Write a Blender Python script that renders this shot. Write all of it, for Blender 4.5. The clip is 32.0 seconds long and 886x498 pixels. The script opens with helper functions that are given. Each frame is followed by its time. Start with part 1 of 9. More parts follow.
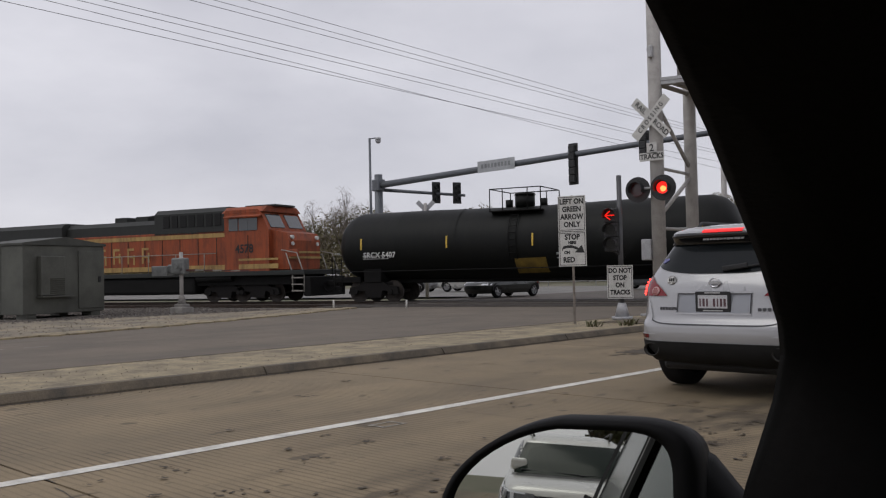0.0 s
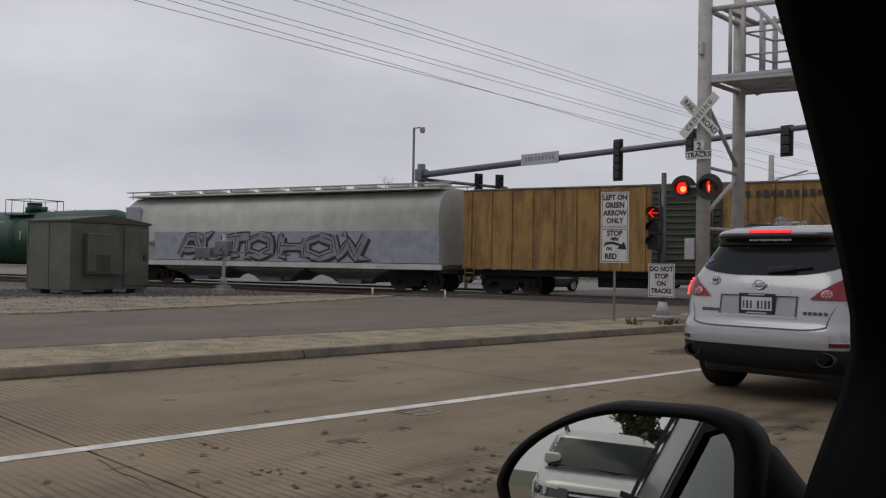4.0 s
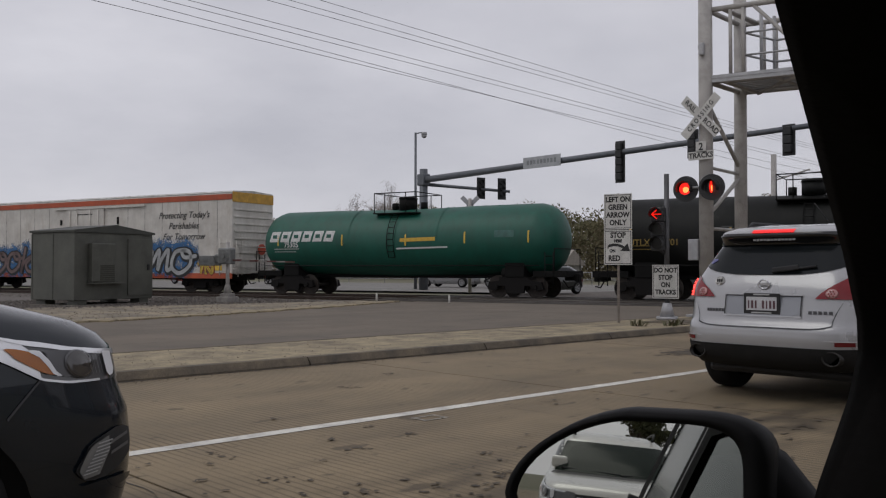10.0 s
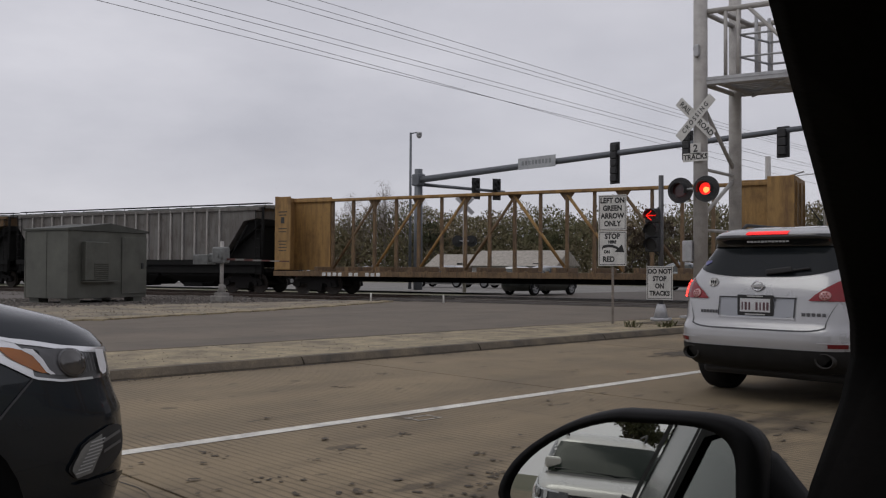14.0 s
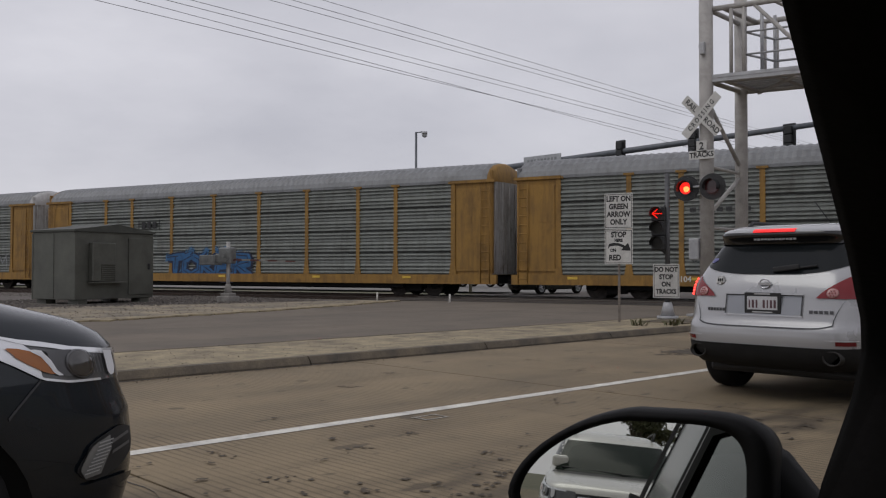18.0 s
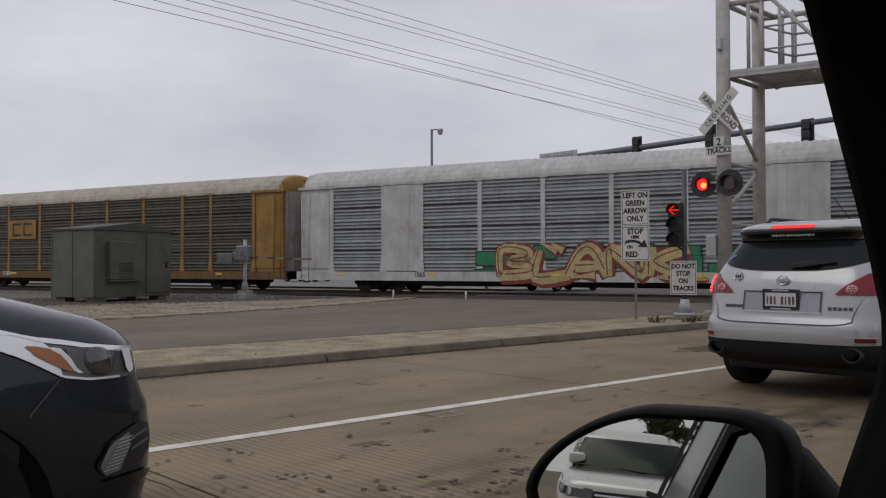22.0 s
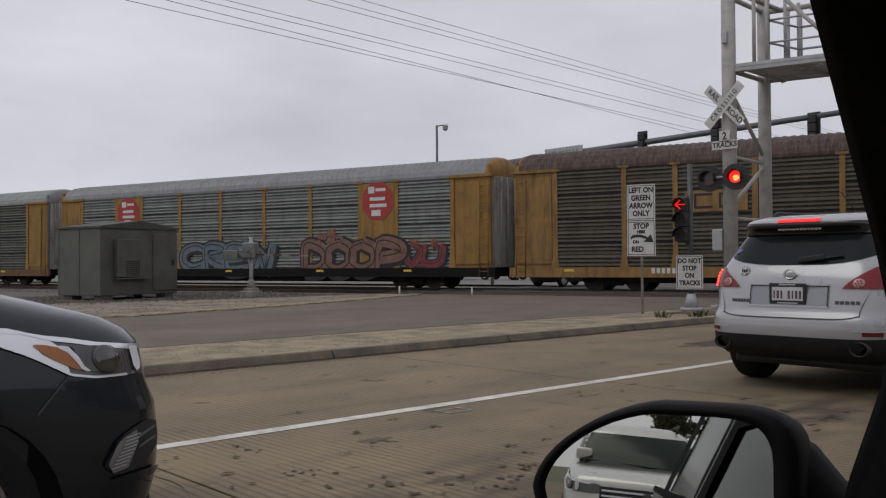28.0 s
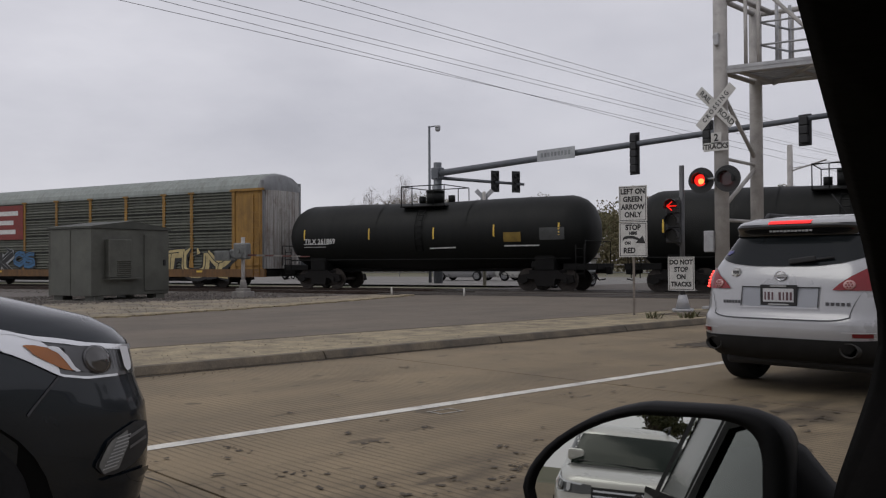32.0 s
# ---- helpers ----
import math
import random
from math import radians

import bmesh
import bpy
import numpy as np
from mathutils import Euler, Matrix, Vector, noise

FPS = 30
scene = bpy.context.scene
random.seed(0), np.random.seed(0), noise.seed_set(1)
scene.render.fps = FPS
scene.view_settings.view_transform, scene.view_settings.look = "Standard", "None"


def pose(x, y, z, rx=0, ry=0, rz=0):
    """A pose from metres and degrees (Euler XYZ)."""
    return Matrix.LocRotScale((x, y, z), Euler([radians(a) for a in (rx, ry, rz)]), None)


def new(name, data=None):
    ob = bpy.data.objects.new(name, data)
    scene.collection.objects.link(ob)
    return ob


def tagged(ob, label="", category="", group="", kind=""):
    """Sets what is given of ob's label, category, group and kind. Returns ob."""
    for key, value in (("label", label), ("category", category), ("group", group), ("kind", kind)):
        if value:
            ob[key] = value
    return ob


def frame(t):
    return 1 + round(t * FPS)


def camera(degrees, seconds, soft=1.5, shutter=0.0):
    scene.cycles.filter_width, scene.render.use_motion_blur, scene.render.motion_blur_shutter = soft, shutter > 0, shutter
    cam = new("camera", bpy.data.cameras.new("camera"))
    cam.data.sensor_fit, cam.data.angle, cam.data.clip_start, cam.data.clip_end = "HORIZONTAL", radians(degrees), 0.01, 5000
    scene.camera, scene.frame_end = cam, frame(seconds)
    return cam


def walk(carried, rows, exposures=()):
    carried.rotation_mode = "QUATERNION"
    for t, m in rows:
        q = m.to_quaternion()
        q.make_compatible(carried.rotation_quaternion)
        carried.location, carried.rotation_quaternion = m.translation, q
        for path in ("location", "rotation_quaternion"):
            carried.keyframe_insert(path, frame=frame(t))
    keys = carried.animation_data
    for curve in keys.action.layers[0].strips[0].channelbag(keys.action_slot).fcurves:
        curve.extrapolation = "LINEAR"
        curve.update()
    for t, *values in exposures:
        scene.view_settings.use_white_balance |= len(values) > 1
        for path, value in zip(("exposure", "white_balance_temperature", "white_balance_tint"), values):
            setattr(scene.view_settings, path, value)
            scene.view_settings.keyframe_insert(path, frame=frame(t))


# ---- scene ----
cam = camera(52.0, 32.0, soft=1.2)
# t, x, y, z, pitch, roll, yaw
PATH = [
    (0, 0.0153, 0.0163, 1.2566, 1.5, 1.26, 43.92), (0.5, 0.0115, 0.0121, 1.2524, 0.92, 1.28, 44.42),
    (1, 0.0077, 0.0081, 1.2480, 0.19, 1.05, 44.38), (1.5, 0.0036, 0.0039, 1.2490, -0.35, 0.46, 44.61),
    (2, -0.0004, -0.0004, 1.2500, -0.85, 0.7, 44.43), (2.5, -0.0001, -0.0001, 1.2471, -0.17, -0.43, 45.08),
    (3, 0.0001, 0.0001, 1.2441, 0.73, -0.84, 46.13), (3.5, 0.0000, 0.0001, 1.2449, 0.98, -1.08, 46.27),
    (5.5, -0.0004, -0.0004, 1.2474, 0.75, -0.04, 46.76), (6, -0.0004, -0.0005, 1.2480, 0.64, -0.01, 46.56),
    (6.5, -0.0006, -0.0007, 1.2482, 0.52, 0.05, 46.73), (7, -0.0010, -0.0010, 1.2485, 0.6, -0.04, 46.59),
    (7.5, -0.0007, -0.0007, 1.2489, 0.96, -0.19, 46.25), (8, -0.0005, -0.0005, 1.2492, 1.01, -0.15, 46.58),
    (8.5, -0.0003, -0.0003, 1.2496, 1.12, -0.04, 46.66), (9, -0.0000, -0.0000, 1.2500, 1.1, 0, 46.7),
    (9.5, -0.0004, -0.0005, 1.2500, 1.22, -0.05, 46.32), (10, -0.0009, -0.0009, 1.2500, 1.24, -0.04, 46.61),
    (10.5, -0.0005, -0.0005, 1.2494, 1.19, 0.05, 46.91), (11, -0.0000, -0.0000, 1.2489, 1.58, 0.02, 46.86),
    (11.5, 0.0000, 0.0000, 1.2490, 1.44, 0.11, 46.82), (12, 0.0000, 0.0000, 1.2492, 1.45, -0.14, 46.29),
    (12.5, 0.0000, 0.0000, 1.2494, 1.55, -0.06, 46.52), (13, -0.0000, -0.0000, 1.2496, 1.45, 0.06, 46.73),
    (13.5, -0.0004, -0.0005, 1.2498, 1.19, 0.12, 46.74), (14, -0.0007, -0.0009, 1.2500, 1.25, -0.33, 46.26),
    (14.5, -0.0010, -0.0010, 1.2500, 1.23, -0.22, 46.1), (16.5, -0.0018, -0.0019, 1.2500, 1.6, -0.3, 46.52),
    (17, -0.0020, -0.0021, 1.2500, 1.42, -0.21, 46.53), (17.5, -0.0022, -0.0024, 1.2502, 1.37, -0.2, 46.52),
    (18, -0.0025, -0.0026, 1.2504, 1.2, -0.04, 46.64), (18.5, -0.0028, -0.0029, 1.2506, 1.18, 0.07, 46.52),
    (19, -0.0030, -0.0031, 1.2508, 1.16, 0.01, 46.87), (19.5, -0.0031, -0.0034, 1.2510, 1.02, 0.06, 47.08),
    (20, -0.0034, -0.0036, 1.2511, 1.24, 0.07, 47.18), (20.5, -0.0034, -0.0036, 1.2510, 1.15, 0.1, 47.24),
    (21, -0.0034, -0.0036, 1.2508, 1.04, 0.13, 47.41), (21.5, -0.0032, -0.0034, 1.2506, 0.99, 0.19, 47.77),
    (22, -0.0030, -0.0031, 1.2504, 1.03, 0.12, 47.65), (22.5, -0.0040, -0.0042, 1.2508, 0.98, 0.12, 47.72),
    (23, -0.0050, -0.0052, 1.2511, 0.83, 0.2, 47.92), (23.5, -0.0050, -0.0052, 1.2514, 0.79, 0.28, 48.25),
    (24, -0.0050, -0.0052, 1.2515, 0.71, 0.33, 48.07), (24.5, -0.0047, -0.0050, 1.2514, 0.82, 0.31, 48.17),
    (25, -0.0045, -0.0047, 1.2511, 0.64, 0.4, 48.11), (25.5, -0.0042, -0.0045, 1.2512, 0.59, 0.36, 47.9),
    (27.5, -0.0032, -0.0035, 1.2515, 0.93, 0.33, 48.1), (28, -0.0030, -0.0032, 1.2515, 0.78, 0.46, 48.02),
    (28.5, -0.0029, -0.0030, 1.2511, 0.65, 0.56, 47.76), (29, -0.0028, -0.0029, 1.2508, 0.67, 0.62, 47.74),
    (29.5, -0.0026, -0.0028, 1.2504, 0.61, 0.68, 47.74), (30, -0.0024, -0.0026, 1.2500, 0.76, 0.7, 47.8),
    (30.5, -0.0024, -0.0025, 1.2504, 0.67, 0.77, 47.73), (31, -0.0022, -0.0024, 1.2508, 0.83, 0.63, 47.76),
    (31.5, -0.0021, -0.0022, 1.2511, 0.89, 0.66, 47.91), (32, -0.0020, -0.0021, 1.2515, 0.83, 0.35, 47.53),
]

walk(cam, [(t, pose(x, y, z, 90 + p, r, yaw)) for t, x, y, z, p, r, yaw in PATH],
     exposures=[(0, .2), (1, .12), (2, .08), (3, .04), (6, .02), (14, .03), (17, .07), (25, .08), (28, .12), (29, .16), (31, .16), (32, .09)])

# ---- world, sun ----
world = bpy.data.worlds.new("overcast")
scene.world = world
world.use_nodes = True
nt = world.node_tree
nt.nodes.clear()
SUN_EL, SUN_AZ = 52.0, 200.0


def wnode(kind, **kw):
    n = nt.nodes.new(kind)
    for k, v in kw.items():
        n.inputs[k].default_value = v
    return n


sky = nt.nodes.new("ShaderNodeTexSky")
sky.sky_type, sky.sun_disc = "NISHITA", False
sky.sun_elevation, sky.sun_rotation = radians(SUN_EL), radians(SUN_AZ)
tc = nt.nodes.new("ShaderNodeTexCoord")
mp = nt.nodes.new("ShaderNodeMapping")
mp.inputs["Scale"].default_value = (1.0, 1.0, 2.6)
nz = wnode("ShaderNodeTexNoise", Scale=2.3, Detail=6.0, Roughness=0.55)
ramp = nt.nodes.new("ShaderNodeValToRGB")
ramp.color_ramp.elements[0].position, ramp.color_ramp.elements[1].position = 0.3, 0.72
ramp.color_ramp.elements[0].color = (5.0, 4.9, 5.5, 1)
ramp.color_ramp.elements[1].color = (7.1, 6.9, 7.5, 1)
mixn = nt.nodes.new("ShaderNodeMix")
mixn.data_type = "RGBA"
mixn.inputs[0].default_value = 0.94
bg = wnode("ShaderNodeBackground", Strength=0.1)
outw = nt.nodes.new("ShaderNodeOutputWorld")
nt.links.new(tc.outputs["Generated"], mp.inputs["Vector"])
nt.links.new(mp.outputs["Vector"], nz.inputs["Vector"])
nt.links.new(nz.outputs["Fac"], ramp.inputs["Fac"])
nt.links.new(sky.outputs["Color"], mixn.inputs[6])
nt.links.new(ramp.outputs["Color"], mixn.inputs[7])
nt.links.new(mixn.outputs[2], bg.inputs["Color"])
nt.links.new(bg.outputs["Background"], outw.inputs["Surface"])

sun_data = bpy.data.lights.new("sun", "SUN")
sun_data.energy, sun_data.angle, sun_data.color = 0.55, radians(35), (1.0, 0.97, 0.93)
sun = new("sun", sun_data)
sun.matrix_world = pose(0, 0, 60, 90 - SUN_EL, 0, 180 - SUN_AZ)

# ---- materials ----
MATS = {}


def mat(name, color, rough=0.7, metal=0.0, var=0.18, scale=3.0, grain=60.0, bump=0.15, tint=None, random_id=0.0, emit=0.0, coat=0.0, stretch=(1, 1, 1), depth=0.004, spec=0.5):
    """A painted, cast or earthen surface: base colour broken by stains (scale) and grain, with fine relief."""
    if name in MATS:
        return MATS[name]
    m = bpy.data.materials.new(name)
    m.use_nodes = True
    t = m.node_tree
    b = t.nodes["Principled BSDF"]
    b.inputs["Metallic"].default_value = metal
    b.inputs["Coat Weight"].default_value = coat
    b.inputs["Specular IOR Level"].default_value = spec
    co = t.nodes.new("ShaderNodeTexCoord")
    ma = t.nodes.new("ShaderNodeMapping")
    ma.inputs["Scale"].default_value = stretch
    t.links.new(co.outputs["Object"], ma.inputs["Vector"])
    n1, n2 = t.nodes.new("ShaderNodeTexNoise"), t.nodes.new("ShaderNodeTexNoise")
    n1.inputs["Scale"].default_value, n1.inputs["Detail"].default_value, n1.inputs["Roughness"].default_value = scale, 5.0, 0.62
    n2.inputs["Scale"].default_value, n2.inputs["Detail"].default_value = grain, 3.0
    for n in (n1, n2):
        t.links.new(ma.outputs["Vector"], n.inputs["Vector"])
    r = t.nodes.new("ShaderNodeValToRGB")
    r.color_ramp.elements[0].position, r.color_ramp.elements[1].position = 0.33, 0.67
    lo = tint or [c * (1 - 2 * var) for c in color]
    r.color_ramp.elements[0].color = (*lo, 1)
    r.color_ramp.elements[1].color = (*[min(1, c * (1 + var * 0.6)) for c in color], 1)
    t.links.new(n1.outputs["Fac"], r.inputs["Fac"])
    g = t.nodes.new("ShaderNodeMix")
    g.data_type, g.blend_type = "RGBA", "OVERLAY"
    g.inputs[0].default_value = min(0.5, var * 1.6)
    t.links.new(r.outputs["Color"], g.inputs[6])
    t.links.new(n2.outputs["Fac"], g.inputs[7])
    last = g.outputs[2]
    if random_id:
        oi = t.nodes.new("ShaderNodeObjectInfo")
        hs = t.nodes.new("ShaderNodeHueSaturation")
        mr = t.nodes.new("ShaderNodeMapRange")
        mr.inputs["To Min"].default_value, mr.inputs["To Max"].default_value = 1 - random_id, 1 + random_id
        t.links.new(oi.outputs["Random"], mr.inputs["Value"])
        t.links.new(mr.outputs["Result"], hs.inputs["Value"])
        t.links.new(last, hs.inputs["Color"])
        last = hs.outputs["Color"]
    t.links.new(last, b.inputs["Base Color"])
    rr = t.nodes.new("ShaderNodeMapRange")
    rr.inputs["To Min"].default_value, rr.inputs["To Max"].default_value = max(0.02, rough - 0.12), min(1, rough + 0.12)
    t.links.new(n1.outputs["Fac"], rr.inputs["Value"])
    t.links.new(rr.outputs["Result"], b.inputs["Roughness"])
    if bump:
        bp = t.nodes.new("ShaderNodeBump")
        bp.inputs["Strength"].default_value, bp.inputs["Distance"].default_value = bump, depth
        t.links.new(n2.outputs["Fac"], bp.inputs["Height"])
        t.links.new(bp.outputs["Normal"], b.inputs["Normal"])
    if emit:
        t.links.new(last, b.inputs["Emission Color"])
        b.inputs["Emission Strength"].default_value = emit
    MATS[name] = m
    return m


def plain(name, color, rough=0.5, metal=0.0, emit=0.0, trans=0.0, alpha=1.0, coat=0.0, ior=1.45):
    if name in MATS:
        return MATS[name]
    m = bpy.data.materials.new(name)
    m.use_nodes = True
    b = m.node_tree.nodes["Principled BSDF"]
    b.inputs["Base Color"].default_value = (*color, 1)
    b.inputs["Roughness"].default_value, b.inputs["Metallic"].default_value = rough, metal
    b.inputs["Transmission Weight"].default_value, b.inputs["Coat Weight"].default_value, b.inputs["IOR"].default_value = trans, coat, ior
    if emit:
        b.inputs["Emission Color"].default_value = (*color, 1)
        b.inputs["Emission Strength"].default_value = emit
    MATS[name] = m
    return m


def weathered(name, color, dirt, amount=0.5, rough=0.65, metal=0.0, streak=(0.5, 0.5, 0.06), scale=9.0, grain=40.0):
    """Painted rail stock: base paint with vertical grime streaks and rust blotches."""
    if name in MATS:
        return MATS[name]
    m = mat(name, color, rough=rough, metal=metal, var=0.1, scale=1.1, grain=grain, bump=0.1)
    t = m.node_tree
    b = t.nodes["Principled BSDF"]
    co = t.nodes.new("ShaderNodeTexCoord")
    ma = t.nodes.new("ShaderNodeMapping")
    ma.inputs["Scale"].default_value = streak
    oi = t.nodes.new("ShaderNodeObjectInfo")
    t.links.new(co.outputs["Object"], ma.inputs["Vector"])
    t.links.new(oi.outputs["Location"], ma.inputs["Location"])
    n = t.nodes.new("ShaderNodeTexNoise")
    n.inputs["Scale"].default_value, n.inputs["Detail"].default_value, n.inputs["Roughness"].default_value = scale, 6.0, 0.68
    t.links.new(ma.outputs["Vector"], n.inputs["Vector"])
    mr = t.nodes.new("ShaderNodeMapRange")
    mr.inputs["From Min"].default_value, mr.inputs["From Max"].default_value = 0.45, 0.72
    mr.inputs["To Max"].default_value = amount
    t.links.new(n.outputs["Fac"], mr.inputs["Value"])
    mx = t.nodes.new("ShaderNodeMix")
    mx.data_type = "RGBA"
    src = b.inputs["Base Color"].links[0].from_socket
    t.links.new(mr.outputs["Result"], mx.inputs[0])
    t.links.new(src, mx.inputs[6])
    mx.inputs[7].default_value = (*dirt, 1)
    # broad soot and rust blotches over the streaks
    mb = t.nodes.new("ShaderNodeMapping")
    mb.inputs["Scale"].default_value = (1.0, 1.0, 0.6)
    t.links.new(co.outputs["Object"], mb.inputs["Vector"])
    t.links.new(oi.outputs["Location"], mb.inputs["Location"])
    n2 = t.nodes.new("ShaderNodeTexNoise")
    n2.inputs["Scale"].default_value, n2.inputs["Detail"].default_value, n2.inputs["Roughness"].default_value = 1.6, 9.0, 0.72
    t.links.new(mb.outputs["Vector"], n2.inputs["Vector"])
    m2 = t.nodes.new("ShaderNodeMapRange")
    m2.inputs["From Min"].default_value, m2.inputs["From Max"].default_value = 0.5, 0.68
    m2.inputs["To Max"].default_value = amount * 0.75
    t.links.new(n2.outputs["Fac"], m2.inputs["Value"])
    x2 = t.nodes.new("ShaderNodeMix")
    x2.data_type = "RGBA"
    t.links.new(m2.outputs["Result"], x2.inputs[0])
    t.links.new(mx.outputs[2], x2.inputs[6])
    x2.inputs[7].default_value = (dirt[0] * 0.75, dirt[1] * 0.68, dirt[2] * 0.62, 1)
    t.links.new(x2.outputs[2], b.inputs["Base Color"])
    return m


def pavement_material(name, color, dark, groove=0.0, joint=0.0):
    """Worn concrete: pale slab colour, oil and tyre stains, fine transverse tining."""
    m = mat(name, color, rough=0.85, var=0.16, scale=0.55, grain=90.0, bump=0.35, depth=0.003)
    t = m.node_tree
    b = t.nodes["Principled BSDF"]
    co = t.nodes.new("ShaderNodeTexCoord")
    src = b.inputs["Base Color"].links[0].from_socket

    def stain(scale, lo, hi, amount, src, col, stretch, detail=4.0):
        ma = t.nodes.new("ShaderNodeMapping")
        ma.inputs["Scale"].default_value = stretch
        t.links.new(co.outputs["Object"], ma.inputs["Vector"])
        n = t.nodes.new("ShaderNodeTexNoise")
        n.inputs["Scale"].default_value, n.inputs["Detail"].default_value = scale, detail
        t.links.new(ma.outputs["Vector"], n.inputs["Vector"])
        mr = t.nodes.new("ShaderNodeMapRange")
        mr.inputs["From Min"].default_value, mr.inputs["From Max"].default_value = lo, hi
        mr.inputs["To Max"].default_value = amount
        t.links.new(n.outputs["Fac"], mr.inputs["Value"])
        mx = t.nodes.new("ShaderNodeMix")
        mx.data_type = "RGBA"
        t.links.new(mr.outputs["Result"], mx.inputs[0])
        t.links.new(src, mx.inputs[6])
        mx.inputs[7].default_value = (*col, 1)
        return mx.outputs[2]

    src = stain(1.3, 0.52, 0.78, 0.6, src, dark, (1.0, 0.22, 1.0))
    src = stain(3.4, 0.66, 0.70, 0.75, src, dark, (1.0, 0.55, 1.0), 2.0)
    src = stain(11.0, 0.67, 0.72, 0.5, src, dark, (1.0, 0.8, 1.0), 2.0)
    src = stain(38.0, 0.62, 0.74, 0.35, src, dark, (1.0, 0.6, 1.0), 3.0)
    if groove:
        # oil drip strip along the lane's middle, broadened to paint the waiting car's shade
        sx = t.nodes.new("ShaderNodeSeparateXYZ")
        t.links.new(co.outputs["Object"], sx.inputs[0])
        near = src
        src = stain(3.2, 0.36, 0.62, 0.9, src, [c * 0.7 for c in dark], (1.0, 0.5, 1.0), 5.0)
        ad = t.nodes.new("ShaderNodeMath")
        ad.operation = "ADD"
        ad.inputs[1].default_value = 3.55
        ab = t.nodes.new("ShaderNodeMath")
        ab.operation = "ABSOLUTE"
        fall = t.nodes.new("ShaderNodeMapRange")
        fall.inputs["From Min"].default_value, fall.inputs["From Max"].default_value = 1.15, 0.1
        t.links.new(sx.outputs[0], ad.inputs[0])
        t.links.new(ad.outputs[0], ab.inputs[0])
        t.links.new(ab.outputs[0], fall.inputs["Value"])
        mx = t.nodes.new("ShaderNodeMix")
        mx.data_type = "RGBA"
        t.links.new(fall.outputs["Result"], mx.inputs[0])
        t.links.new(near, mx.inputs[6])
        t.links.new(src, mx.inputs[7])
        src = mx.outputs[2]
    if groove:
        wv = t.nodes.new("ShaderNodeTexWave")
        wv.wave_type, wv.bands_direction = "BANDS", "Y"
        wv.inputs["Scale"].default_value, wv.inputs["Distortion"].default_value, wv.inputs["Detail"].default_value = groove, 1.0, 3.0
        t.links.new(co.outputs["Object"], wv.inputs["Vector"])
        n = t.nodes.new("ShaderNodeTexNoise")
        n.inputs["Scale"].default_value = 0.7
        t.links.new(co.outputs["Object"], n.inputs["Vector"])
        mr = t.nodes.new("ShaderNodeMapRange")
        mr.inputs["From Min"].default_value, mr.inputs["From Max"].default_value = 0.3, 0.56
        mr.inputs["To Max"].default_value = 0.8
        t.links.new(n.outputs["Fac"], mr.inputs["Value"])
        mu = t.nodes.new("ShaderNodeMath")
        mu.operation = "MULTIPLY"
        po = t.nodes.new("ShaderNodeMath")
        po.operation = "POWER"
        po.inputs[1].default_value = 5.0
        t.links.new(wv.outputs["Fac"], po.inputs[0])
        t.links.new(po.outputs[0], mu.inputs[0])
        t.links.new(mr.outputs["Result"], mu.inputs[1])
        mx = t.nodes.new("ShaderNodeMix")
        mx.data_type = "RGBA"
        t.links.new(mu.outputs[0], mx.inputs[0])
        t.links.new(src, mx.inputs[6])
        mx.inputs[7].default_value = (*[c * 0.34 for c in color], 1)
        src = mx.outputs[2]
    t.links.new(src, b.inputs["Base Color"])
    return m


CONCRETE = pavement_material("worn_concrete_road", (0.243, 0.185, 0.111), (0.083, 0.063, 0.04), groove=4.6)
ASPHALT = pavement_material("grey_worn_asphalt", (0.15, 0.122, 0.092), (0.083, 0.068, 0.051))
# KERB is darkened both for grime and for the shade on its face
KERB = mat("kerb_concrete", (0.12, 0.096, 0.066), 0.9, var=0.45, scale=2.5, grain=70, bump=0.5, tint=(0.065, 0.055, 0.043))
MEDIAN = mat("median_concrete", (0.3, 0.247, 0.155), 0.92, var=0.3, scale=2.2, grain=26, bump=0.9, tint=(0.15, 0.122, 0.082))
GROUND = mat("dry_verge", (0.16, 0.14, 0.1), 0.95, var=0.35, scale=0.25, grain=9, bump=0.8, tint=(0.075, 0.085, 0.04), depth=0.03)
DIRT = mat("gravelly_dirt", (0.26, 0.215, 0.15), 0.95, var=0.3, scale=0.8, grain=30, bump=0.8, tint=(0.13, 0.115, 0.09), depth=0.01)
BALLAST = mat("ballast_stone", (0.13, 0.112, 0.098), 0.95, var=0.4, scale=6, grain=40, bump=0.6, tint=(0.06, 0.055, 0.05), random_id=0.3)
PAINT_LINE = mat("road_paint_white", (0.68, 0.66, 0.59), 0.75, var=0.14, scale=4, grain=55, bump=0.2, tint=(0.42, 0.4, 0.37))
RAILSTEEL = mat("rail_steel", (0.07, 0.05, 0.04), 0.5, metal=0.7, var=0.25, scale=5, grain=50)
TIE = mat("creosoted_timber", (0.055, 0.045, 0.038), 0.9, var=0.3, scale=3, grain=40, bump=0.5)
GALV = mat("galvanised_steel", (0.42, 0.42, 0.43), 0.5, metal=0.35, var=0.12, scale=5, grain=60, bump=0.08)
MASTGREY = mat("mast_grey_paint", (0.41, 0.39, 0.37), 0.6, var=0.14, scale=3, grain=50, bump=0.06)
ARMGREY = mat("signal_arm_steel", (0.13, 0.14, 0.155), 0.5, metal=0.3, var=0.12, scale=3, grain=50, bump=0.06)
BLACK = mat("black_housing", (0.018, 0.018, 0.019), 0.55, var=0.2, scale=5, grain=60, bump=0.05)
